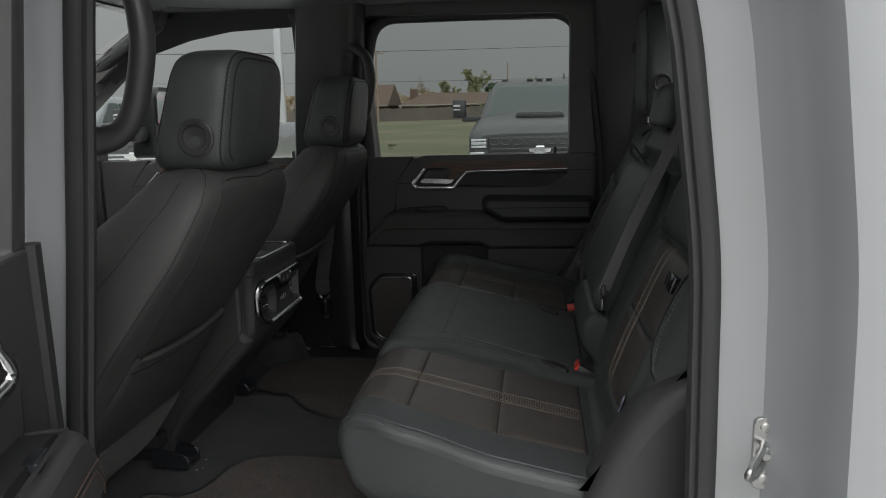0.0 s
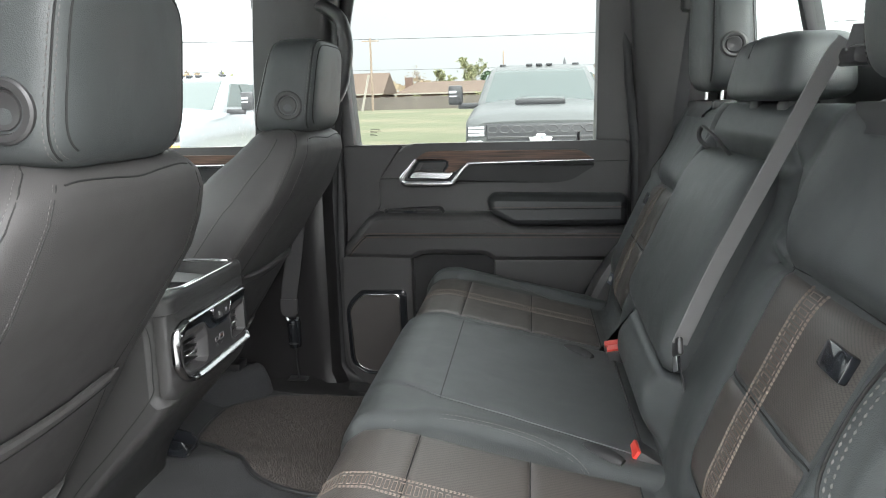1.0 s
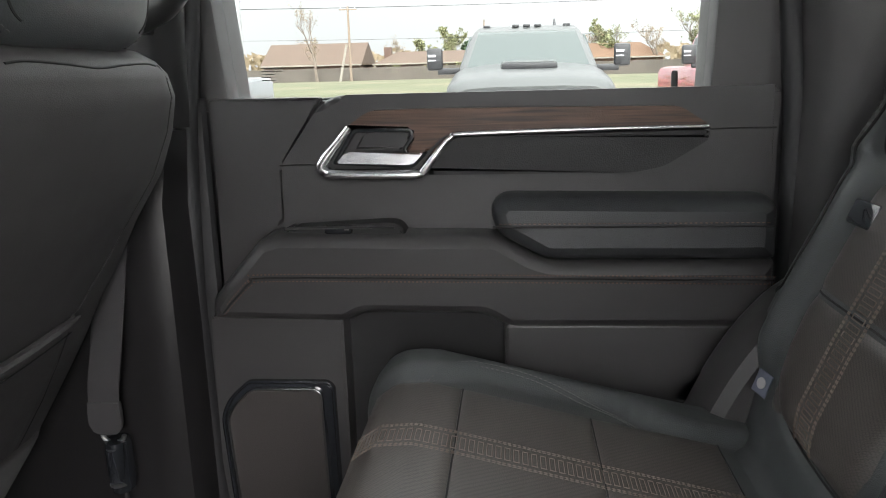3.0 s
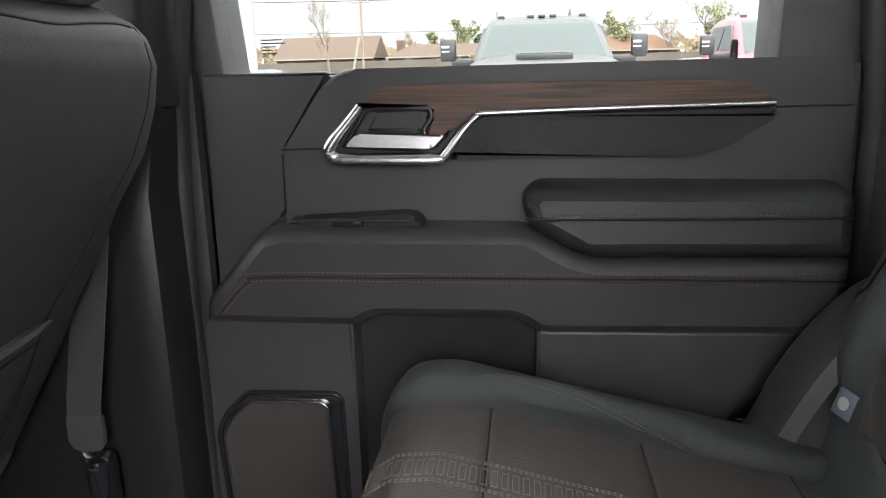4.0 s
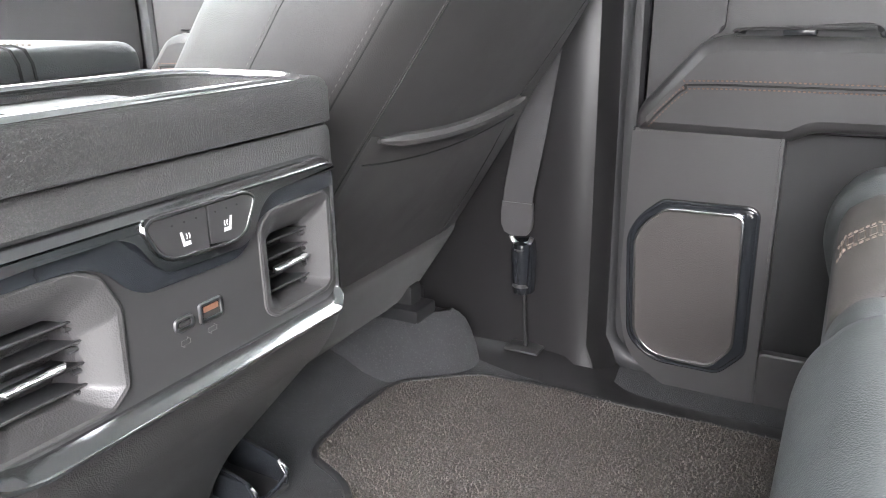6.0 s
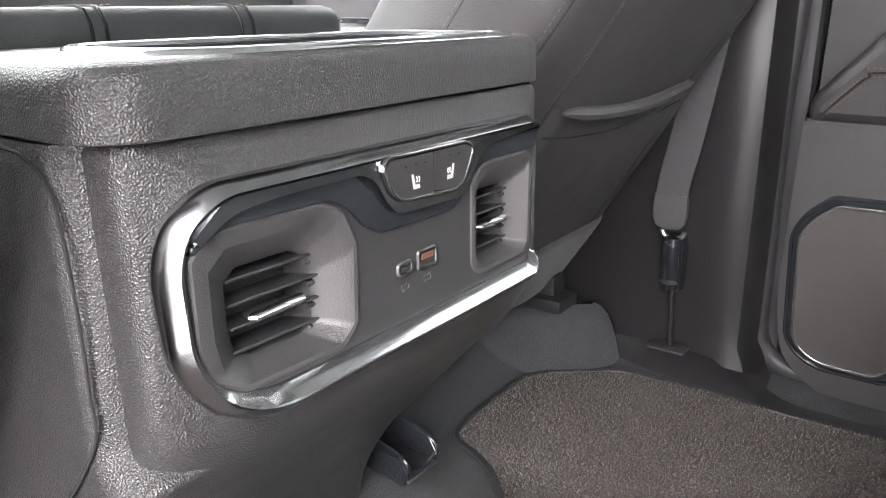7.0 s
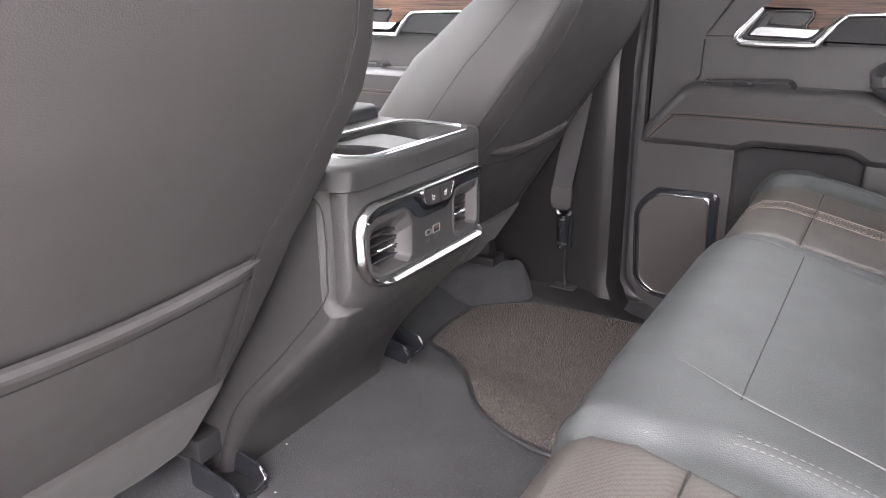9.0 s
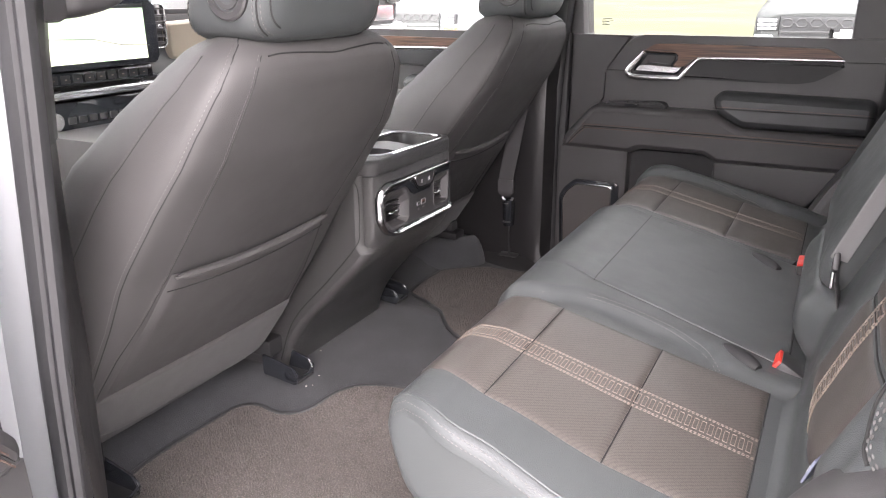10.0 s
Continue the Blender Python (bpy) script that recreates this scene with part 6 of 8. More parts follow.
# ---- floor mats ----
def floor_mat(s):
    out = fillet([(-0.548, 0.335), (-0.622, 0.358), (-0.632, 0.45), (-0.625, 0.570), (-0.570, 0.612), (-0.520, 0.655), (0.02, 0.665), (0.02, 0.10), (-0.30, 0.105), (-0.385, 0.135), (-0.46, 0.235)], [0.04, 0.03, 0.05, 0.03, 0.03, 0.03, 0.02, 0.02, 0.04, 0.05, 0.05], 6)
    if s < 0:
        out = fillet([(-0.478, 0.282), (-0.528, 0.310), (-0.595, 0.300), (-0.632, 0.326), (-0.640, 0.50), (-0.636, 0.600), (-0.59, 0.652), (-0.29, 0.655), (0.02, 0.655), (0.02, 0.12), (-0.29, 0.125), (-0.362, 0.150), (-0.438, 0.205)], [0.05, 0.04, 0.03, 0.03, 0.05, 0.05, 0.05, 0.02, 0.02, 0.02, 0.04, 0.05, 0.05], 6)
    mat_ = thing("floor_mat", (-0.3, s * 0.42, 0.055), "dark brown-grey loop pile floor mat with black bound edge", "floor mat", "floor mats")
    bm = bmesh.new()
    n = 60
    ring = [Vector((x, s * y)) for x, y in out]
    poly = [bm.verts.new((p.x, p.y, 0)) for p in ring]
    bm.faces.new(poly)
    for k in range(1, 34):
        bmesh.ops.bisect_plane(bm, geom=list(bm.verts) + list(bm.edges) + list(bm.faces), plane_co=(-0.70 + 0.0215 * k, 0, 0), plane_no=(1, 0, 0))
    for k in range(1, 28):
        bmesh.ops.bisect_plane(bm, geom=list(bm.verts) + list(bm.edges) + list(bm.faces), plane_co=(0, s * (0.08 + 0.0215 * k), 0), plane_no=(0, 1, 0))
    for v in bm.verts:
        v.co.z = floor_height(v.co.x, v.co.y) + 0.008 + 0.0015 * noise.noise(Vector((v.co.x * 40, v.co.y * 40, 3)))
    geo = bmesh.ops.extrude_face_region(bm, geom=list(bm.faces))["geom"]
    for v in geo:
        if isinstance(v, bmesh.types.BMVert):
            v.co.z -= 0.009
    part("backing", bm, MAT_PILE, mat_)
    rnd = random.Random(5 if s > 0 else 6)
    verts, faces = [], []
    inside = [(p.x, p.y) for p in ring]

    def within(x, y):
        hit = False
        for (xa, ya), (xb, yb) in zip(inside, inside[1:] + inside[:1]):
            if (ya > y) != (yb > y) and x < (xb - xa) * (y - ya) / (yb - ya) + xa:
                hit = not hit
        return hit
    x = -0.68
    while x < -0.02:
        y = 0.09
        while y < 0.66:
            px, py = x + rnd.uniform(-0.0022, 0.0022), s * (y + rnd.uniform(-0.0022, 0.0022))
            if within(px, py):
                b, h, r, a = floor_height(px, py) + 0.006, rnd.uniform(0.0035, 0.0065), rnd.uniform(0.0016, 0.0027), rnd.uniform(0, 2.1)
                n0 = len(verts)
                verts += [(px + r * math.cos(a + q * 2.094), py + r * math.sin(a + q * 2.094), b) for q in range(3)]
                verts.append((px + rnd.uniform(-0.001, 0.001), py + rnd.uniform(-0.001, 0.001), b + h))
                faces += [(n0, n0 + 1, n0 + 3), (n0 + 1, n0 + 2, n0 + 3), (n0 + 2, n0, n0 + 3)]
            y += 0.0045
        x += 0.0045
    o = ORIGIN[mat_]
    me = bpy.data.meshes.new("tufting")
    me.from_pydata([(a - o.x, b - o.y, c - o.z) for a, b, c in verts], [], faces)
    me.materials.append(MAT_PILE)
    tuft = new("tufting", me)
    tuft.parent = mat_
    ORIGIN[tuft] = o
    tagged(tuft, kind="stuff")
    part("bound_edge", tube([(p.x, p.y, floor_height(p.x, p.y) + 0.006) for p in ring], 0.0055, 8, closed=True, flat=0.8), RUBBER, mat_, "black bound edge")


floor_mat(1)
floor_mat(-1)
# far outer floor step under the passenger seat's rear foot
for s in (1,):
    base = [(-0.82, 0.500), (-0.82, 0.715), (-0.552, 0.715), (-0.545, 0.680), (-0.575, 0.625), (-0.650, 0.560)]
    bm = loft([[(x, s * y, z) for x, y in inset(base, 0.035, d, 6)] for z, d in ((0.04, -0.004), (0.075, 0.002), (0.105, 0.010), (0.125, 0.018), (0.138, 0.028), (0.142, 0.040))])
    setting("floor_step", bm, CARPET, "raised carpeted step under the seat foot", "floor")
    part_foot = thing("anchor_bracket", (-0.64, s * 0.63, 0.145), "black seat anchor bracket on the carpet", "bracket")
    part("bracket_base", block(-0.69, -0.60, s * 0.63 - 0.03, s * 0.63 + 0.03, 0.143, 0.165, bevel=0.006), BLACK, part_foot)
    part("bracket_arm", block(-0.665, -0.62, s * 0.63 - 0.012, s * 0.63 + 0.02, 0.16, 0.195, bevel=0.005), DARK, part_foot)

# ---- front belts on the middle pillars ----
def ribbon(points, width, thick, side_dir):
    """A flat strap along points; width lies along side_dir."""
    bm = bmesh.new()
    pts = [Vector(p) for p in points]
    rings = []
    for i, p in enumerate(pts):
        d = (pts[min(i + 1, len(pts) - 1)] - pts[max(i - 1, 0)]).normalized()
        w = Vector(side_dir[i] if isinstance(side_dir, list) else side_dir)
        w = (w - d * w.dot(d)).normalized()
        n = d.cross(w)
        hw = (width[i] if isinstance(width, list) else width) / 2
        rings.append([p + w * hw, p + w * (hw - 0.001) + n * thick, p - w * (hw - 0.001) + n * thick, p - w * hw, p - w * (hw - 0.001) - n * thick, p + w * (hw - 0.001) - n * thick])
    return loft(rings, bm=bm)


for s in (1,):
    belt = thing("front_seat_belt", (-0.484, s * 0.72, 0.07), "grey front seat belt with a sleeved cable anchor", "seat belt")
    up = [(-0.425, s * 0.728, 0.74), (-0.446, s * 0.708, 0.55), (-0.464, s * 0.697, 0.42), (-0.478, s * 0.695, 0.345), (-0.481, s * 0.697, 0.315)]
    part("webbing", ribbon(smooth_line(up, 6), [0.046] * 25, 0.0012, (1, 0, 0)), WEBBING, belt)
    for z in (0.318, 0.313):
        part("stitching", stitches([(-0.503 + 0.0044 * k, s * 0.6930, z) for k in range(10)], 0.003, 0.0014, 0.0006), THREAD_GREY, belt)
    part("webbing_end", ribbon([(-0.481, s * 0.6975, 0.324), (-0.481, s * 0.6965, 0.308), (-0.481, s * 0.6960, 0.292), (-0.480, s * 0.6975, 0.282), (-0.479, s * 0.701, 0.275)], [0.048, 0.0505, 0.0500, 0.044, 0.026], 0.0045, (1, 0, 0)), SLEEVED, belt, "sheathed webbing end")
    part("loop", tube([(-0.477 + 0.0160 * math.cos(a), s * 0.703, 0.270 + 0.012 * math.sin(a)) for a in [math.pi + math.pi * k / 12 for k in range(13)]], 0.0035, 8), STEEL, belt, "dull steel anchor loop")
    part("sleeve", tube([(-0.474, s * 0.706, 0.262), (-0.474, s * 0.706, 0.250), (-0.474, s * 0.707, 0.200), (-0.474, s * 0.708, 0.184)], [0.0200, 0.0225, 0.0215, 0.0195], 14, flat=0.85), PIANO, belt, "black plastic sleeve")
    for z in (0.201, 0.256):
        part("sleeve_band", tube([(-0.474, s * 0.7070, z), (-0.474, s * 0.7072, z - 0.006)], 0.0232, 14, flat=0.7), SATIN, belt)
    part("cable", tube([(-0.474, s * 0.708, 0.188), (-0.474, s * 0.713, 0.13), (-0.473, s * 0.718, 0.080)], 0.0038, 8), DARK, belt, "steel cable")
    part("foot_plate", block(-0.502, -0.446, s * 0.715 - 0.018, s * 0.715 + 0.018, 0.082, 0.0865, bevel=0.002), SATIN, belt)

# grab handles on the middle pillars
for s in (1, -1):
    g = thing("grab_handle", (-0.34, s * 0.74, 0.95), "black padded grab handle on the middle pillar", "handle", "grab handles")
    line = smooth_line([(x + (0.018 if s > 0 else 0.0), s * y, z) for x, y, z in ((-0.385, 0.745, 1.105), (-0.350, 0.712, 1.098), (-0.313, 0.70, 1.065), (-0.302, 0.70, 1.0), (-0.313, 0.702, 0.93), (-0.329, 0.704, 0.885), (-0.353, 0.708, 0.860), (-0.387, 0.722, 0.852), (-0.410, 0.755, 0.850))], 7)
    part("grip", tube(line, [0.0165 + 0.003 * math.sin(math.pi * k / (len(line) - 1)) + 0.007 * ease(k / (len(line) - 1), [(0.7, 0.0), (0.95, 1.0)]) for k in range(len(line))], 14, flat=0.95), SATIN, g)
    part("mount", block(-0.41, -0.370, s * 0.765 - 0.02, s * 0.765 + 0.02, 0.825, 0.88, bevel=0.01), SATIN, g)
    part("mount", block(-0.40, -0.355, s * 0.755 - 0.02, s * 0.755 + 0.02, 1.07, 1.12, bevel=0.01), SATIN, g)

# ---- rear belts and buckles ----
rbelt = thing("rear_seat_belt", (0.55, -0.36, 0.9), "grey rear middle seat belt hanging across the backrest", "seat belt")
run = [(0.554, -0.303, 0.910), (0.536, -0.300, 0.880), (0.478, -0.284, 0.745), (0.431, -0.266, 0.632), (0.400, -0.251, 0.545), (0.392, -0.247, 0.522)]
part("webbing", ribbon(smooth_line(run, 8), 0.023, 0.0012, (0.90, 0.12, 0.05)), WEBBING_LIGHT, rbelt)
part("webbing", ribbon(smooth_line([(0.556, -0.306, 0.912), (0.600, -0.33, 0.908), (0.648, -0.352, 0.89)], 6), 0.047, 0.0012, (0.0, 0.6, 0.5)), WEBBING, rbelt)
part("guide", block(0.548, 0.588, -0.340, -0.272, 0.880, 0.903, bevel=0.010), SATIN, rbelt, "black belt guide on the backrest")
tongue = bmesh.new()
box(tongue, -0.004, 0.004, -0.028, 0.028, -0.012, 0.012, bevel=0.003)
bmesh.ops.transform(tongue, matrix=Matrix.Translation((0.389, -0.244, 0.515)) @ Matrix.Rotation(radians(-25), 4, "X"), verts=tongue.verts)
part("latch_body", tongue, SATIN, rbelt, "dark latch")
tongue = block(-0.0012, 0.0012, -0.013, 0.013, -0.034, -0.008, bevel=0.001, seg=1)
bmesh.ops.transform(tongue, matrix=Matrix.Translation((0.388, -0.234, 0.513)) @ Matrix.Rotation(radians(-25), 4, "X"), verts=tongue.verts)
part("latch_tongue", tongue, STEEL, rbelt, "steel tongue")
part("webbing", ribbon(smooth_line([(0.392, -0.245, 0.505), (0.405, -0.222, 0.44), (0.415, -0.195, 0.36), (0.42, -0.19, 0.33)], 6), 0.046, 0.0012, (0.1, 1, 0)), WEBBING, rbelt)


def buckle(at, lean_x, lean_y, label, turn=0):
    b = thing("belt_buckle", at, label, "belt buckle", "rear buckles")
    m = Matrix.Translation(at) @ Matrix.Rotation(radians(lean_y), 4, "X") @ Matrix.Rotation(radians(lean_x), 4, "Y") @ Matrix.Rotation(radians(turn), 4, "Z")
    bm = block(-0.0135, 0.0135, -0.022, 0.022, -0.060, 0.0, bevel=0.004)
    bmesh.ops.transform(bm, matrix=m, verts=bm.verts)
    part("casing", bm, SATIN, b, "black buckle casing")
    bm = block(-0.0095, 0.0115, -0.0200, 0.0200, -0.012, 0.0040, bevel=0.002)
    bmesh.ops.transform(bm, matrix=m, verts=bm.verts)
    part("release", bm, RED, b, "bright red release button")
    bm = ribbon([m @ Vector((0, 0, -0.05)), m @ Vector((0.01, 0, -0.10))], 0.036, 0.0015, (0, 1, 0))
    part("strap", bm, WEBBING, b)


buckle((0.338, -0.228, 0.352), -58, 0, "belt buckle with red button in the cushion gap")
buckle((0.357, 0.166, 0.374), -10, 8, "upright belt buckle with red button beside the cushion", 90)
buckle((0.357, 0.206, 0.370), -10, 8, "second belt buckle with red button beside the cushion", 90)
for s in (1, -1):
    q = thing("shoulder_belt", (0.60, s * 0.66, 0.8), "grey shoulder belt running down the rear corner", "seat belt", "shoulder belts")
    part("webbing", ribbon(smooth_line([(0.585, s * 0.675, 1.06), (0.575, s * 0.69, 0.95), (0.562, s * 0.708, 0.80), (0.560, s * 0.712, 0.66), (0.555, s * 0.714, 0.56)], 6), 0.046, 0.0012, (0.5, -s * 0.8, 0)), WEBBING, q)
    part("guide", block(0.55, 0.62, s * 0.67 - 0.025, s * 0.67 + 0.025, 1.05, 1.085, bevel=0.01), SATIN, q, "black belt guide")

# striker on the rear jamb of the doorway
st = thing("door_striker", (0.545, -0.852, 0.456), "bright steel door striker on the white jamb", "striker")
part("plate", slab(fillet([(0.517, 0.420), (0.541, 0.420), (0.541, 0.512), (0.517, 0.512)], 0.010, 5), "y", -0.8550, -0.848, 0.001), STEEL, st)
part("loop", tube(smooth_line([(0.530, -0.852, 0.452), (0.518, -0.876, 0.455), (0.502, -0.904, 0.459), (0.495, -0.914, 0.465), (0.497, -0.914, 0.472), (0.506, -0.900, 0.475), (0.520, -0.876, 0.478), (0.530, -0.852, 0.480)], 6), 0.0042, 10), STEEL, st)
part("loop_foot", lathe([(0.0100, 0.0), (0.0100, -0.004), (0.006, -0.008), (0.0045, -0.012)], (0.5295, -0.853, 0.466), "y", 16), STEEL, st)
for z in (0.433, 0.500):
    part("bolt", lathe([(0.0060, 0.0), (0.0060, -0.0022), (0.004, -0.0032), (0.0, -0.0032)], (0.5295, -0.8550, z), "y", 14), STEEL, st)

# dry crumbs on the carpet beside the console
rnd = random.Random(11)
CRUMB = material("pale_crumb", (0.42, 0.40, 0.36), 0.9, mottle=0.2, mottle_size=60)
for k in range(11):
    x, y = (-0.540 + rnd.uniform(-0.035, 0.03), -0.220 + rnd.uniform(-0.03, 0.04)) if k < 7 else (-0.59 + rnd.uniform(-0.02, 0.02), -0.06 + rnd.uniform(-0.06, 0.05))
    r = rnd.uniform(0.0012, 0.0024)
    lump = bmesh.new()
    bmesh.ops.create_icosphere(lump, subdivisions=1, radius=r)
    for v in lump.verts:
        v.co = Vector((v.co.x * rnd.uniform(0.7, 1.8), v.co.y * rnd.uniform(0.7, 1.6), v.co.z * 0.6)) + Vector((x, y, floor_height(x, y) + r * 0.5))
    tagged(solid("crumb", lump, CRUMB, (x, y, floor_height(x, y))), "pale dry crumb lying on the black carpet", "crumb", "carpet crumbs")

# ---- front of the cab ----
bm = slab([(-0.82, 0.0), (0.82, 0.0), (0.82, 0.62), (-0.82, 0.62)], "x", -1.70, -1.80, 0.02)
setting("firewall", bm, CARPET, "dark front bulkhead below the dashboard", "wall")
DASH = material("dash_leatherette", (0.045, 0.044, 0.044), 0.5, grain=0.25, grain_size=700, grain_kind="cells", mottle=0.1)
TAN_TRIM = material("taupe_dash_pad", (0.20, 0.17, 0.13), 0.5, grain=0.2, grain_size=700, grain_kind="cells", mottle=0.1)
dash = thing("dashboard", (-1.5, 0, 0.4), "dark dashboard with taupe pad, chrome lines and centre screen", "dashboard")
sec = fillet([(-1.42, 0.36), (-1.37, 0.50), (-1.37, 0.64), (-1.40, 0.70), (-1.40, 0.80), (-1.46, 0.845), (-1.62, 0.875), (-1.95, 0.86), (-1.95, 0.36)], 0.025, 4)
part("body", loft([[(x, y, z) for x, z in shrink(sec, d)] for y, d in ((-0.83, 0.02), (-0.815, 0.0), (0.815, 0.0), (0.83, 0.02))]), DASH, dash)
part("pad", pad([(0.30, 0.668), (0.30, 0.775), (0.70, 0.792), (0.70, 0.668)], 0.018, "x", ((-1.42, 0.0), (-1.392, 0.0), (-1.384, 0.003), (-1.379, 0.010))), TAN_TRIM, dash, "taupe padded strip")
part("pad", pad([(-0.70, 0.668), (-0.70, 0.79), (-0.62, 0.79), (-0.62, 0.668)], 0.018, "x", ((-1.42, 0.0), (-1.392, 0.0), (-1.384, 0.003), (-1.379, 0.010))), TAN_TRIM, dash, "taupe padded strip")
part("chrome_strip", tube(smooth_line([(-1.372, 0.17, 0.635), (-1.368, 0.40, 0.637), (-1.368, 0.70, 0.650), (-1.385, 0.80, 0.672)], 6), 0.009, 8, flat=0.6), CHROME, dash)
for y0, y1, z0, z1 in ((0.735, 0.825, 0.672, 0.835), (0.231, 0.288, 0.705, 0.828), (-0.262, -0.205, 0.705, 0.828), (-0.815, -0.715, 0.672, 0.835)):
    o = [(y0, z0), (y1, z0), (y1, z1), (y0, z1)]
    v = part("dash_vent", rim(inset(o, 0.022, 0.0), inset(o, 0.022, 0.005), "x", -1.366, -1.378, 0.002), CHROME_SOFT, dash, "chrome-edged air vent")
    part("vent_well", slab(inset(o, 0.022, 0.005), "x", -1.392, -1.41), DARK, v)
    for k in range(6):
        z = z0 + (z1 - z0) * (k + 0.8) / 6.6
        part("slat", block(-1.390, -1.368, y0 + 0.008, y1 - 0.008, z - 0.003, z + 0.003, bevel=0.001, seg=1), SATIN, v)
    part("vent_tab", block(-1.37, -1.36, (y0 + y1) / 2 - 0.008, (y0 + y1) / 2 + 0.008, (z0 + z1) / 2 - 0.006, (z0 + z1) / 2 + 0.003, bevel=0.001, seg=1), CHROME, v)
part("side_strip", block(-1.376, -1.368, 0.275, 0.60, 0.797, 0.812, bevel=0.003), SATIN, dash)
scr = thing("centre_screen", (-1.34, 0.0, 0.76), "wide centre touch screen showing a pale green map", "screen")
part("bezel", slab(inset([(-0.180, 0.676), (0.200, 0.676), (0.200, 0.838), (-0.180, 0.838)], 0.016, 0.0), "x", -1.310, -1.355, 0.006), PIANO, scr)
part("stand", block(-1.40, -1.34, -0.12, 0.12, 0.70, 0.80, bevel=0.01), DASH, scr)
SCREEN = bpy.data.materials.new("lit_map_screen")
SCREEN.use_nodes = True
n, l = SCREEN.node_tree.nodes, SCREEN.node_tree.links
big, ramp, co = n.new("ShaderNodeTexNoise"), n.new("ShaderNodeValToRGB"), n.new("ShaderNodeTexCoord")
big.inputs["Scale"].default_value, big.inputs["Detail"].default_value = 9, 2
ramp.color_ramp.elements[0].position, ramp.color_ramp.elements[0].color = 0.47, (0.66, 0.78, 0.50, 1)
ramp.color_ramp.elements[1].position, ramp.color_ramp.elements[1].color = 0.56, (0.42, 0.66, 0.38, 1)
l.new(co.outputs["Object"], big.inputs["Vector"])
l.new(big.outputs["Fac"], ramp.inputs["Fac"])
l.new(ramp.outputs["Color"], n["Principled BSDF"].inputs["Base Color"])
l.new(ramp.outputs["Color"], n["Principled BSDF"].inputs["Emission Color"])
n["Principled BSDF"].inputs["Emission Strength"].default_value = 0.20
n["Principled BSDF"].inputs["Roughness"].default_value = 0.25
shown = part("display", block(-1.3095, -1.3085, -0.165, 0.160, 0.690, 0.818), SCREEN, scr, "lit map display", smooth=0)
part("status_bar", block(-1.3095, -1.3080, -0.165, 0.160, 0.8185, 0.828), DARK, shown)
part("map_road", tube([(-1.308, -0.15, 0.752), (-1.308, 0.0, 0.745), (-1.308, 0.08, 0.728), (-1.308, 0.168, 0.722)], 0.0009, 4), THREAD_GREY, shown)
part("map_road", tube([(-1.308, 0.04, 0.817), (-1.308, 0.07, 0.77), (-1.308, 0.08, 0.728), (-1.308, 0.07, 0.706)], 0.0007, 4), WHITE_PRINT, shown)
part("key_panel", block(-1.385, -1.325, -0.185, 0.185, 0.636, 0.672, bevel=0.006), PIANO, dash, "row of black keys")
for k in range(10):
    part("key", block(-1.3255, -1.3225, -0.168 + 0.034 * k, -0.142 + 0.034 * k, 0.644, 0.664, bevel=0.001, seg=1), DARK, dash)
    part("key_mark", block(-1.3226, -1.3220, -0.158 + 0.034 * k, -0.152 + 0.034 * k, 0.652, 0.6545), THREAD, dash)
part("chrome_strip", block(-1.38, -1.322, -0.19, 0.19, 0.606, 0.626, bevel=0.005), CHROME_SOFT, dash, "broad satin strip")
for y in (-0.13, 0.13):
    part("dial", lathe([(0.024, 0.0), (0.024, 0.018), (0.021, 0.022), (0.0, 0.022)], (-1.345, y, 0.555), "x", 20), CHROME_SOFT, dash)
part("climate_panel", block(-1.375, -1.340, -0.185, 0.185, 0.51, 0.598, bevel=0.006), PIANO, dash)
for k in range(6):
    part("climate_key", block(-1.341, -1.336, -0.088 + 0.031 * k, -0.064 + 0.031 * k, 0.542, 0.560, bevel=0.002, seg=1), SATIN, dash)
part("lower_stack", block(-1.40, -1.352, -0.17, 0.17, 0.30, 0.505, bevel=0.02), DASH, dash)

for s in (-1, 1):
    setting("kick_panel", slab(fillet([(-1.92, 0.02), (-1.30, 0.02), (-1.325, 0.30), (-1.335, 0.79), (-1.92, 0.84)], 0.015, 3), "y", s * 0.828, s * 0.875, 0.004), PLASTIC_FINE, "dark side trim between the front door and the dashboard", "side trim")

